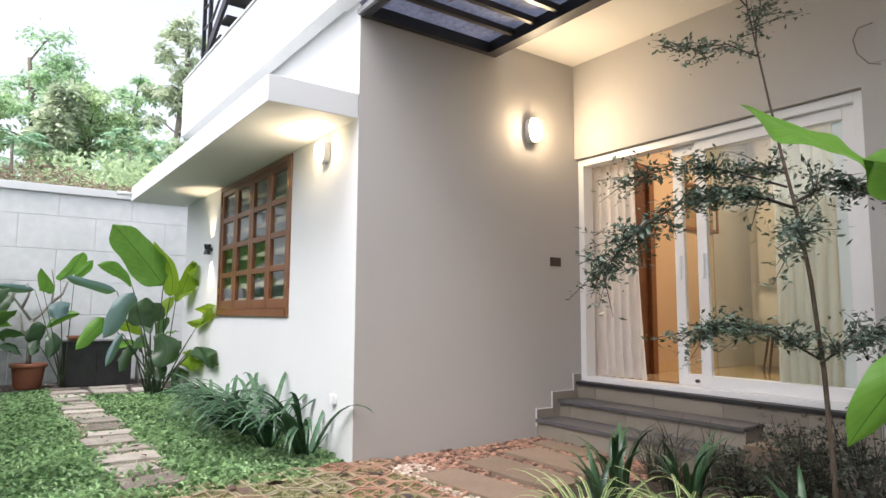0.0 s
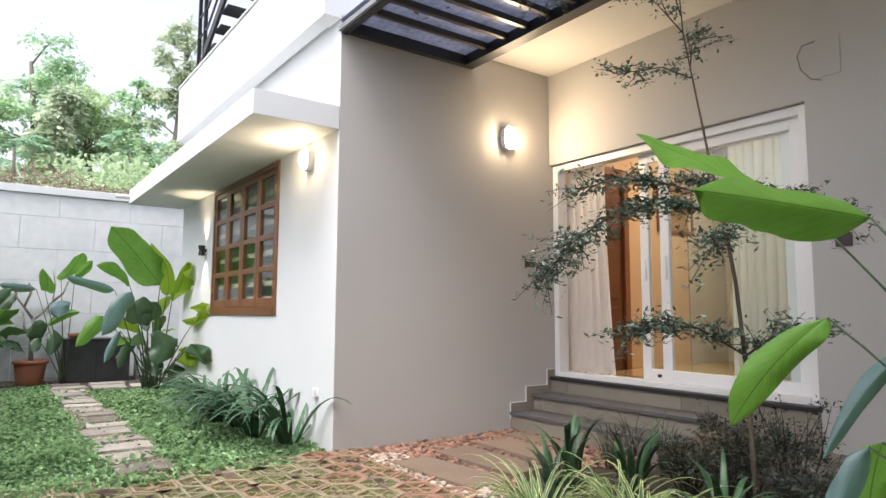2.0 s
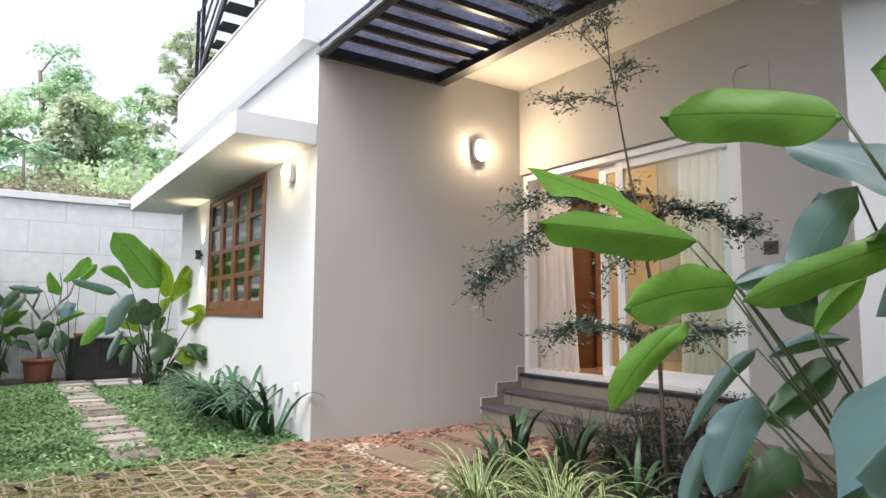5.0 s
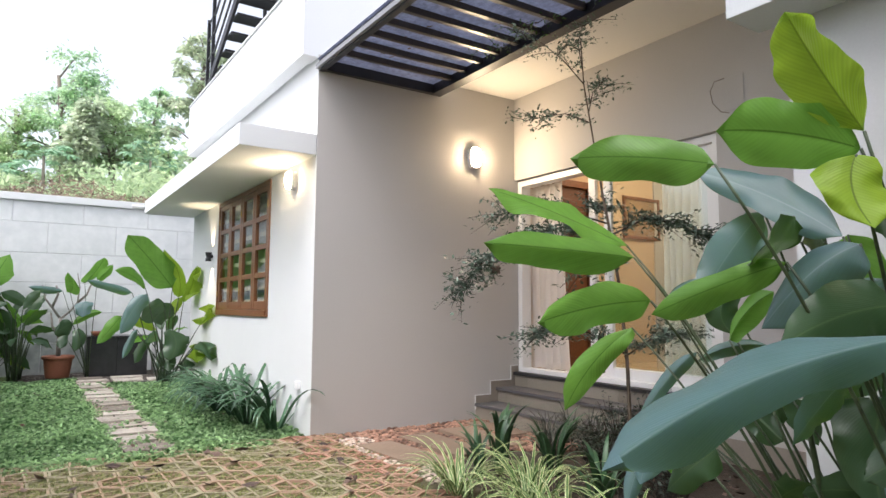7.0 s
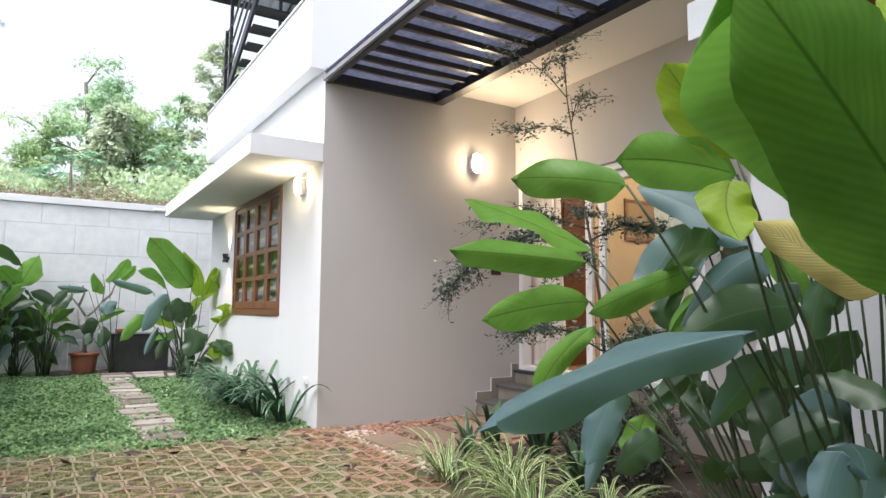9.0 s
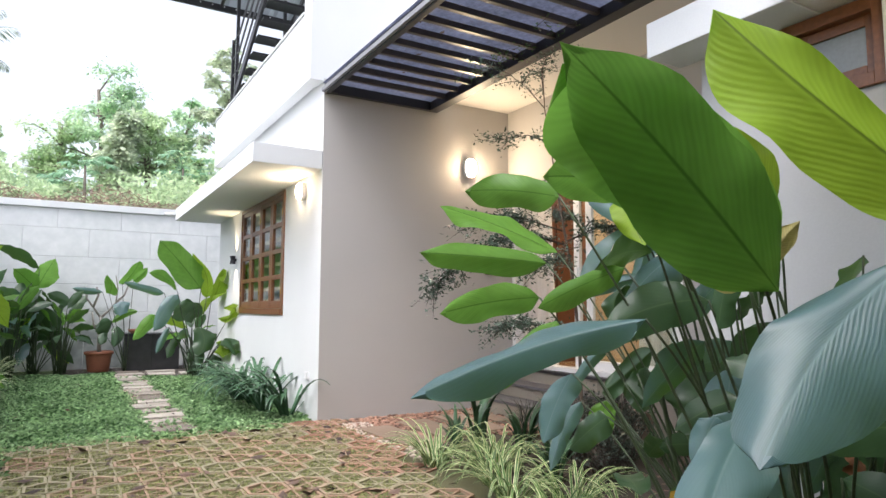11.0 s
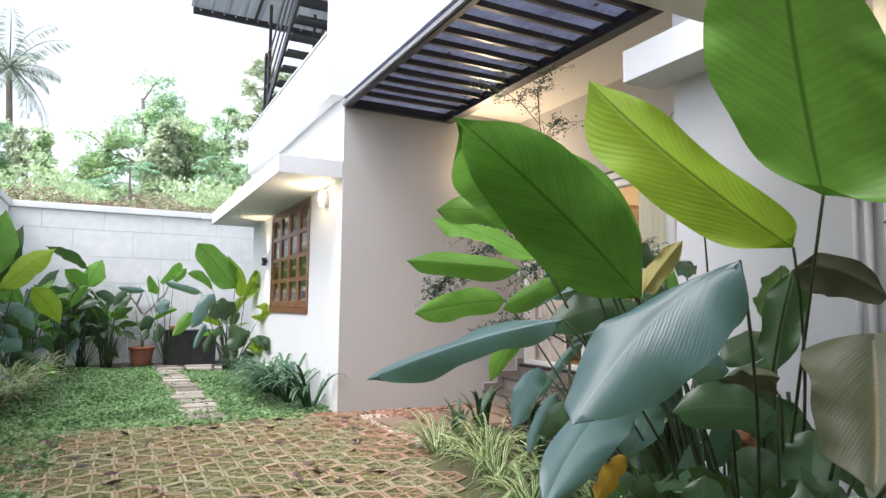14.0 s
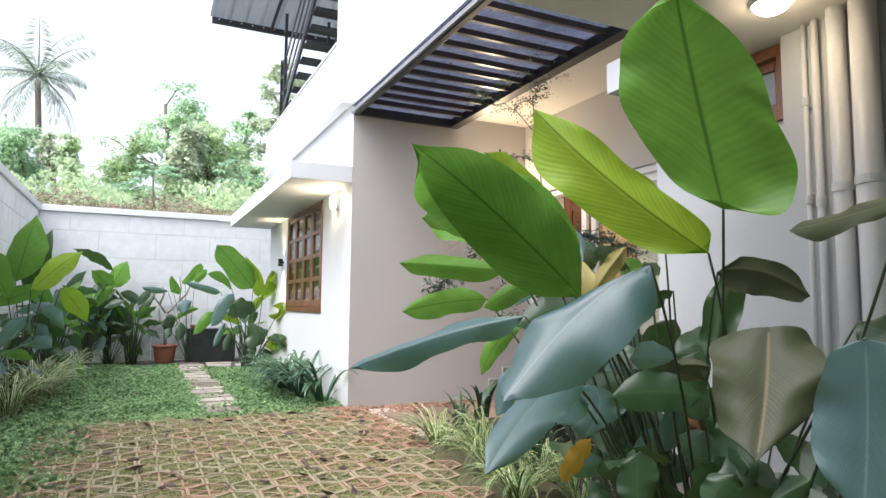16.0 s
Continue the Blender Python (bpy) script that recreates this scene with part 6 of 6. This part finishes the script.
wood_tree(-1.6, 13.6, 7.5, 0.75, 31, spread=1.35, n=5200, label="broad bushy tree overgrown with creepers")
wood_tree(-0.3, 13.0, 6.8, 0.7, 33, spread=1.1, n=4200, label="bushy tree with light green leaves behind the wall")
wood_tree(-1.05, 12.2, 6.5, 0.8, 41, spread=1.15, n=5200, column=True, size=0.10, label="trunk wrapped in hanging green creepers")
wood_tree(-2.6, 14.2, 6.6, 0.75, 30, spread=1.1, n=3600)
wood_tree(0.9, 15.0, 7.4, 0.6, 34, spread=1.0, n=2800, size=0.10)
wood_tree(1.75, 13.2, 8.8, 0.55, 35, spread=0.95, n=2600, size=0.10, label="tall tree with open sprays of leaves behind the house")
wood_tree(3.6, 14.5, 8.8, 0.6, 36, spread=1.5, n=3200, size=0.11)
wood_tree(-5.4, 14.5, 6.5, 0.8, 37, spread=1.75, n=5600, column=True, label="leaning trunk wrapped in thick creepers")
wood_tree(-4.5, 14.0, 6.3, 0.8, 38, spread=0.75, n=2400, column=True, label="thin trunk wrapped in creepers")
wood_tree(-3.9, 13.6, 6.2, 0.8, 45, spread=0.8, n=2200, column=True, label="thin trunk wrapped in creepers")
wood_tree(-2.75, 15.0, 6.0, 0.35, 39, spread=0.6, n=1400, column=True, low=0.4, label="thin young tree with a sparse crown")
wood_tree(-7.0, 15.5, 7.2, 0.6, 40, spread=1.5, n=3000)
wood_tree(0.75, 12.3, 5.5, 0.8, 42, spread=0.75, n=2200, column=True, label="pale trunk with creepers at its foot")
wood_tree(2.6, 12.6, 6.2, 0.8, 46, spread=1.3, n=3800, column=True, label="trunk wrapped in hanging green creepers")
wood_tree(5.5, 15.0, 9.0, 0.6, 43, spread=1.6, n=2400)
wood_tree(-9.5, 16.0, 7.0, 0.6, 44, spread=1.6, n=2400)


def papaya(x, y, top, seed):
    """A young papaya: a bare stem and a whorl of large drooping hand-shaped leaves."""
    p = empty("papaya_tree", (x, y, 2.84), label="young papaya with large drooping lobed leaves", category="tree", group="trees behind the boundary wall")
    rnd = random.Random(seed)
    part("trunk", tube([(x, y, 2.7), (x + 0.03, y, (2.7 + top) / 2), (x, y, top)], (0.05, 0.04, 0.025), 8), M_TRUNK, p, smooth=True)
    for k in range(13):
        a = k * 2.4
        d = Vector((math.cos(a), math.sin(a), 0))
        s = Vector((-d.y, d.x, 0))
        c = Vector((x, y, top)) + d * rnd.uniform(0.35, 0.6) + Vector((0, 0, rnd.uniform(-0.25, 0.3)))
        bm = tube([(x, y, top - 0.05), Vector((x, y, top)).lerp(c, 0.6) + Vector((0, 0, 0.06)), c], (0.01, 0.008, 0.005), 5)
        for lobe in range(7):
            q = radians(-120 + 40 * lobe)
            v = (d * math.cos(q) + s * math.sin(q)) * 0.30 * (1 - 0.2 * abs(lobe - 3) / 3)
            w = Vector((-v.y, v.x, 0)) * 0.22
            drop = Vector((0, 0, -0.10))
            bm.faces.new([bm.verts.new(z) for z in (c, c + v * 0.5 + w + drop * 0.3, c + v + drop, c + v * 0.5 - w + drop * 0.3)])
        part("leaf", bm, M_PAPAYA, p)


papaya(-1.9, 11.6, 4.55, 1)
papaya(0.3, 11.4, 4.7, 2)
papaya(-3.0, 11.9, 4.1, 3)
papaya(1.4, 11.2, 4.3, 4)


def coconut_palm(x, y, top):
    p = empty("coconut_palm", (x, y, 2.84), label="tall coconut palm with drooping fronds", category="palm", group="trees behind the boundary wall")
    rnd = random.Random(6)
    part("trunk", tube([(x + 0.5, y, 2.7), (x + 0.3, y, 4.5), (x + 0.1, y, 6.5), (x, y, top - 0.2)], (0.15, 0.11, 0.095, 0.085), 10), M_TRUNK, p, smooth=True)
    for k in range(19):
        a = k * 2.399
        up = radians(78 - 118 * (k / 18))
        L = rnd.uniform(1.4, 2.3)
        d = Vector((math.cos(a), math.sin(a), 0))
        pos = Vector((x, y, top))
        pts, bm = [pos.copy()], bmesh.new()
        for i in range(12):
            ang = up - radians(62) * ((i / 11) ** 1.6)
            pos = pos + (d * math.cos(ang) + Vector((0, 0, math.sin(ang)))) * (L / 12)
            pts.append(pos.copy())
        side = Vector((-d.y, d.x, 0))
        for i in range(1, 12):
            for j in range(3):
                c = pts[i].lerp(pts[i + 1], j / 3)
                ln = 0.55 * math.sin(math.pi * (i + j / 3) / 13) ** 0.6
                for s in (-1, 1):
                    e = c + (side * s * 0.75 + (pts[i + 1] - pts[i]).normalized() * 0.45 + Vector((0, 0, -0.45 - 0.3 * rnd.random()))).normalized() * ln
                    w = (pts[i + 1] - pts[i]).normalized() * 0.022
                    bm.faces.new([bm.verts.new(q) for q in (c - w, c.lerp(e, 0.5) - w, e, c.lerp(e, 0.5) + w)])
        tube(pts, [0.03 * (1 - 0.9 * i / 12) + 0.003 for i in range(13)], 5, bm)
        part("frond", bm, M_PALM, p)


coconut_palm(-5.3, 16.5, 8.3)


def undergrowth():
    rng = np.random.default_rng(77)
    n = 24000
    x = rng.uniform(-12, 7.5, n)
    y = WALL_Y + 1.15 + 4.5 * rng.random(n) ** 1.2
    hump = 0.55 + 0.35 * np.sin(x * 1.1 + 0.6) + 0.3 * np.sin(x * 2.7 + y) + 0.25 * np.sin(x * 0.45 + 2)
    z = 2.86 + (rng.random(n) ** 0.7) * np.clip(hump, 0.15, None) * (0.35 + 0.32 * (y - WALL_Y))
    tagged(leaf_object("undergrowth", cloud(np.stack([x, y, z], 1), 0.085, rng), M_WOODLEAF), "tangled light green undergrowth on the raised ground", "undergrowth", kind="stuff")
    m = 9000
    x = rng.uniform(-8, 4, m)
    y = WALL_Y + 0.22 + 1.0 * rng.random(m)
    z = 2.90 + rng.random(m) ** 1.5 * (0.32 + 0.14 * np.sin(x * 3.1))
    tagged(leaf_object("dry_litter", cloud(np.stack([x, y, z], 1), 0.085, rng, 0.2, 0.1), M_DRY), "brown dry grass and roots along the wall top", "litter", kind="stuff")


undergrowth()


# ---- lawn ----
def lawn_grass():
    rng = np.random.default_rng(12)
    parts_ = []
    for x0, x1, y0, y1, n in ((-3.05, -1.44, 0.02, 5.9, 42000), (-1.06, -0.05, 0.02, 5.0, 24000), (-3.8, -2.82, -4.5, 0.05, 16000), (-1.44, -1.06, 0.0, 5.2, 900), (-3.8, -3.0, 0.0, 6.8, 6000), (-2.85, -2.45, -4.5, 0.05, 2600), (-2.8, -0.4, -0.22, 0.05, 1700)):
        k = int(n)
        parts_.append(np.stack([rng.uniform(x0, x1, k), rng.uniform(y0, y1, k) ** 1.0], 1))
    P = np.concatenate(parts_)
    n = len(P)
    patch = 0.75 + 0.25 * np.sin(P[:, 0] * 5 + 1.3 * np.sin(P[:, 1] * 3)) * np.sin(P[:, 1] * 4.1)
    ang = rng.uniform(0, 2 * np.pi, n)
    d = np.stack([np.cos(ang), np.sin(ang)], 1)
    L = rng.uniform(0.03, 0.085, n) * patch
    w = rng.uniform(0.005, 0.0115, n)
    lift = rng.uniform(0.25, 0.95, n)
    s = np.stack([-d[:, 1], d[:, 0]], 1)
    z0 = np.full(n, -0.014)
    base = np.concatenate([P, z0[:, None]], 1)
    h1 = (L * lift * 0.8)[:, None]
    mid = base + np.concatenate([d * (L * 0.45)[:, None], h1], 1)
    tip = base + np.concatenate([d * L[:, None], h1 * rng.uniform(0.5, 1.1, (n, 1))], 1)
    sw = np.concatenate([s * w[:, None], np.zeros((n, 1))], 1)
    V = np.stack([base - sw * 0.6, base + sw * 0.6, mid + sw, tip, mid - sw], 1).reshape(-1, 3)
    i = np.arange(n) * 5
    F = np.stack([i, i + 1, i + 2, i + 3, i + 4], 1)
    me = bpy.data.meshes.new("grass")
    me.from_pydata(V.tolist(), [], F.tolist())
    me.materials.append(M_GRASS)
    tagged(new("grass", me), "short broad-bladed green carpet grass", "grass", kind="stuff")


lawn_grass()


def moss_tufts():
    """Short moss and grass growing in the cells of the pavers."""
    rng = np.random.default_rng(15)
    n = 130000
    P = np.stack([rng.uniform(-2.8, 0.25, n), -5.4 * rng.random(n) ** 0.9 - 0.02], 1)
    keep = (P[:, 0] < 0.2 + 0.2 * np.minimum(P[:, 1] + 1, 0)) & (rng.random(n) < np.clip(0.95 - 0.5 * (P[:, 0] + 0.9), 0.12, 1))
    P = P[keep]
    n = len(P)
    d = rng.normal(size=(n, 2))
    d /= np.linalg.norm(d, axis=1)[:, None]
    L = rng.uniform(0.010, 0.036, n)[:, None]
    base = np.concatenate([P, np.full((n, 1), -0.004)], 1)
    tip = base + np.concatenate([d * L * 0.7, L * rng.uniform(0.3, 0.9, (n, 1))], 1)
    sw = np.concatenate([np.stack([-d[:, 1], d[:, 0]], 1) * 0.0028, np.zeros((n, 1))], 1)
    V = np.stack([base - sw, base + sw, tip], 1).reshape(-1, 3)
    me = bpy.data.meshes.new("moss")
    me.from_pydata(V.tolist(), [], np.arange(3 * n).reshape(n, 3).tolist())
    me.materials.append(M_MOSSBLADE)
    tagged(new("moss", me), "olive moss and fine grass in the paver cells", "moss", kind="stuff")


M_MOSSBLADE = mat("moss_blade", (0.25, 0.265, 0.10), 0.8, 0.3, 1.5, 20, 0.0, tint=(0.115, 0.135, 0.045), islands=True, trans=0.2)
moss_tufts()


# ---- gravel, litter ----
def pebbles(name, spots, size, material, label, category, seed, flat=0.55):
    rng = np.random.default_rng(seed)
    ico = bmesh.new()
    bmesh.ops.create_icosphere(ico, subdivisions=1, radius=1.0)
    bv = np.array([v.co[:] for v in ico.verts])
    bf = np.array([[v.index for v in f.verts] for f in ico.faces])
    ico.free()
    n = len(spots)
    sc = size * rng.uniform(0.5, 1.35, (n, 1, 1)) * rng.uniform(0.65, 1.2, (n, 1, 3)) * (1, 1, flat)
    a = rng.uniform(0, 6.28, n)
    c, s = np.cos(a), np.sin(a)
    jit = bv[None] * (1 + rng.uniform(-0.18, 0.18, (n, len(bv), 1)))
    v = jit * sc
    x = v[:, :, 0] * c[:, None] - v[:, :, 1] * s[:, None]
    y = v[:, :, 0] * s[:, None] + v[:, :, 1] * c[:, None]
    V = np.stack([x, y, v[:, :, 2]], 2) + spots[:, None, :]
    F = (bf[None] + (np.arange(n) * len(bv))[:, None, None]).reshape(-1, 3)
    me = bpy.data.meshes.new(name)
    me.from_pydata(V.reshape(-1, 3).tolist(), [], F.tolist())
    me.materials.append(material)
    tagged(new(name, me), label, category, kind="stuff")


rng_g = np.random.default_rng(3)
slabs = ((0.36, -0.98, 0.34, 0.84, 4), (0.80, -0.86, 0.34, 0.86, 2), (1.24, -0.80, 0.34, 0.90, -2), (1.60, -0.55, 0.22, 0.70, 0))


def off_slabs(P):
    ok = np.ones(len(P), bool)
    for x, y, w, d, _ in slabs:
        ok &= ~((np.abs(P[:, 0] - x) < w / 2 + 0.005) & (np.abs(P[:, 1] - y) < d / 2 + 0.005))
    return ok


G = np.stack([rng_g.uniform(0.0, 1.77, 5200), -0.02 - 1.65 * rng_g.random(5200), rng_g.uniform(-0.028, -0.004, 5200)], 1)
G = G[off_slabs(G) & (G[:, 0] > 0.12 - 0.16 * (G[:, 1] + 0.35).clip(-9, 0) * 1.0 - 0.25 * (G[:, 1] > -0.2)) & (G[:, 1] > -1.35 - 0.2 * np.sin(G[:, 0] * 5))]
pebbles("gravel", G, 0.026, M_GRAVEL, "reddish brown gravel along the porch wall", "gravel", 5)
P2 = np.stack([rng_g.uniform(0.10, 0.42, 1100), rng_g.uniform(-1.9, -0.25, 1100), rng_g.uniform(-0.022, 0.0, 1100)], 1)
P2 = P2[off_slabs(P2) & (np.abs(P2[:, 0] - 0.24) < 0.14)]
pebbles("pale_gravel", P2, 0.020, mat("pale_pebbles", (0.50, 0.42, 0.35), 0.6, 0.2, 6, 50, 0.2, tint=(0.3, 0.24, 0.2), islands=True), "pale beige pebbles along the paver edge", "gravel", 6)
P3 = np.stack([rng_g.uniform(-1.5, -1.0, 3400), rng_g.uniform(0.1, 5.4, 3400), rng_g.uniform(-0.022, -0.004, 3400)], 1)
pebbles("path_gravel", P3, 0.018, mat("path_pebbles", (0.45, 0.38, 0.31), 0.7, 0.25, 6, 50, 0.2, tint=(0.16, 0.12, 0.09), islands=True), "brown gravel between the stepping stones", "gravel", 7)
P4 = np.stack([rng_g.uniform(-2.2, -0.1, 2600), rng_g.uniform(5.15, 6.9, 2600), rng_g.uniform(-0.03, -0.008, 2600)], 1)
pebbles("dark_gravel", P4, 0.02, mat("dark_pebbles", (0.17, 0.155, 0.145), 0.75, 0.25, 6, 50, 0.2, tint=(0.08, 0.07, 0.065), islands=True), "dark grey gravel by the boundary wall", "gravel", 9)
structure("planting_bed", [(-0.6, -7.0, -0.055, GX - 0.02, -1.45, -0.022)], M_SOIL, "dark damp soil of the planting bed", "ground")
structure("gravel_bed", [(0.0, -1.448, -0.055, 1.77, -0.004, -0.024)], M_SOIL, "earth under the gravel", "ground")
structure("back_bed", [(-2.2, 5.2, -0.01, -0.006, WALL_Y - 0.003, -0.008)], M_SOIL, "dark earth by the boundary wall", "ground")


def litter(name, n, area, z, size, seed, label):
    rng = np.random.default_rng(seed)
    p = np.stack([rng.uniform(area[0], area[1], n), rng.uniform(area[2], area[3], n), rng.uniform(z, z + 0.01, n)], 1)
    tagged(leaf_object(name, cloud(p, size, rng, 1.6, 0.45, 0.18), M_FALLEN), label, "litter", kind="stuff")


litter("fallen_leaves", 140, (-2.7, 0.0, -4.2, -0.2), 0.016, 0.05, 31, "brown fallen leaves scattered on the pavers")
litter("lawn_leaves", 40, (-2.9, -0.3, 0.2, 4.5), 0.03, 0.035, 32, "brown fallen leaves on the lawn")
litter("bed_litter", 1500, (-0.4, 2.2, -6.0, -1.5), -0.02, 0.035, 33, "brown leaf litter on the bed")


# ---- stones, slabs, pavers and wall blocks, piece by piece ----
def slab(name, x, y, w, d, z0, z1, rot, material, parent, seed):
    rnd = random.Random(seed)
    bm = bmesh.new()
    m = pose(x, y, 0, 0, 0, rot)
    lo, hi = [], []
    for sx, sy in ((-1, -1), (1, -1), (1, 1), (-1, 1)):
        jx, jy = rnd.uniform(-0.012, 0.012), rnd.uniform(-0.012, 0.012)
        lo.append(bm.verts.new(m @ Vector((sx * w / 2 + jx, sy * d / 2 + jy, z0))))
        hi.append(bm.verts.new(m @ Vector((sx * (w / 2 - 0.006) + jx, sy * (d / 2 - 0.006) + jy, z1 + rnd.uniform(-0.003, 0.003)))))
    bm.faces.new(hi)
    for k in range(4):
        bm.faces.new((lo[k], lo[(k + 1) % 4], hi[(k + 1) % 4], hi[k]))
    return part(name, bm, material, parent)


path = empty("stepping_path", (-1.25, 2.7, 0), label="path of pale stepping stones through the lawn", category="path", kind="structure")
rnd_p = random.Random(17)
yy = 0.12
while yy < 5.2:
    d = rnd_p.uniform(0.20, 0.34)
    slab("stone", -1.25 + rnd_p.uniform(-0.05, 0.05), yy + d / 2, rnd_p.uniform(0.30, 0.44), d, -0.04, rnd_p.uniform(0.006, 0.016), rnd_p.uniform(-8, 8), M_SLAB, path, int(yy * 100))
    yy += d + rnd_p.uniform(0.06, 0.13)
for k, (x, y, w, d) in enumerate(((-1.2, 5.55, 0.42, 0.30), (-0.74, 5.42, 0.40, 0.42), (-0.28, 5.38, 0.40, 0.40), (-1.25, 5.92, 0.44, 0.28), (-0.7, 5.88, 0.46, 0.30))):
    slab("stone", x, y, w, d, -0.02, 0.012, rnd_p.uniform(-5, 5), M_SLAB, path, 700 + k)
walkway = empty("sandstone_walk", (0.9, -0.85, 0), label="tan sandstone slabs set in the gravel before the steps", category="path", kind="structure")
for k, (x, y, w, d, r) in enumerate(slabs):
    slab("slab", x, y, w, d, -0.05, 0.008, r, M_SAND, walkway, 900 + k)
slab("slab", 2.1, -1.95, 0.36, 0.36, -0.03, 0.20, 3, M_SAND, walkway, 950)


def paver_mesh(R=0.1435, h=0.03):
    """A hexagonal paver: a rim and six spokes round open cells."""
    bm = bmesh.new()
    out = [Vector((R * math.sin(k * math.pi / 3), R * math.cos(k * math.pi / 3), 0)) for k in range(6)]
    r_in = R - 0.021
    inn = [v * (r_in / R) for v in out]
    Z = Vector((0, 0, h))
    ot, it = [bm.verts.new(v + Z) for v in out], [bm.verts.new(v + Z) for v in inn]
    ob_, ib = [bm.verts.new(v * 1.012) for v in out], [bm.verts.new(v * 0.985) for v in inn]
    for k in range(6):
        j = (k + 1) % 6
        bm.faces.new((ot[k], it[k], it[j], ot[j]))
        bm.faces.new((ob_[k], ot[k], ot[j], ob_[j]))
        bm.faces.new((it[k], ib[k], ib[j], it[j]))
    for k in range(3):
        d = out[k].normalized()
        s = Vector((-d.y, d.x, 0)) * 0.0065
        e = d * r_in * 0.985
        z = Vector((0, 0, h - 0.001 * k - 0.004))
        top = [bm.verts.new(p + z) for p in (-e - s, e - s, e + s, -e + s)]
        low = [bm.verts.new(p) for p in (-e - s * 1.15, e - s * 1.15, e + s * 1.15, -e + s * 1.15)]
        bm.faces.new(top)
        bm.faces.new((top[0], low[0], low[1], top[1]))
        bm.faces.new((top[2], low[2], low[3], top[3]))
    me = bpy.data.meshes.new("paver")
    bm.to_mesh(me)
    bm.free()
    me.materials.append(M_TERRA)
    return me


pm = paver_mesh()
bed = bpy.data.objects["paver_bed"]
rnd_t = random.Random(2)
row = 0
y = -0.10
while y > -5.35:
    x = -2.70 + (0.127 if row % 2 else 0.0)
    while x < 0.25:
        if x < 0.20 + 0.2 * min(0.0, y + 1):
            o = new("paver", pm)
            o.parent = bed
            o.location = (x, y, -0.022 + rnd_t.uniform(-0.004, 0.003))
            o.rotation_euler = (rnd_t.uniform(-0.015, 0.015), rnd_t.uniform(-0.015, 0.015), rnd_t.uniform(-0.02, 0.02))
        x += 0.254
    y -= 0.22
    row += 1


def block_mesh(w, h):
    me = bpy.data.meshes.new("block")
    b = boxes([(-w / 2 + 0.005, -0.007, -h / 2 + 0.005, w / 2 - 0.005, 0.0, h / 2 - 0.005)])
    top = [f for f in b.faces if f.normal.y < -0.5]
    bmesh.ops.scale(b, vec=(0.992, 1, 0.985), verts=list({v for f in top for v in f.verts}))
    b.to_mesh(me)
    b.free()
    me.materials.append(M_BLOCK)
    return me


rows_z = [(0.0, 0.50), (0.50, 0.99), (0.99, 1.48), (1.48, 1.96), (1.96, 2.46), (2.46, 2.80)]
cache = {}


def lay_blocks(wall, place, turn, start, stop):
    for r, (za, zb) in enumerate(rows_z):
        p = start - (0.5 if r % 2 else 0.0)
        while p < stop:
            a, b = max(p, start), min(p + 1.0, stop)
            if b - a > 0.12:
                key = (round(b - a, 2), round(zb - za, 2))
                if key not in cache:
                    cache[key] = block_mesh(*key)
                o = new("block", cache[key])
                o.parent = wall
                o.location = place((a + b) / 2, (za + zb) / 2)
                o.rotation_euler = (0, 0, turn)
            p += 1.0


lay_blocks(bpy.data.objects["wall_boundary_back"], lambda s, z: (s, WALL_Y, z), 0.0, WALL_X + 0.01, 1.2)
lay_blocks(bpy.data.objects["wall_boundary_side"], lambda s, z: (WALL_X, s, z), math.pi / 2, -2.0, WALL_Y - 0.01)
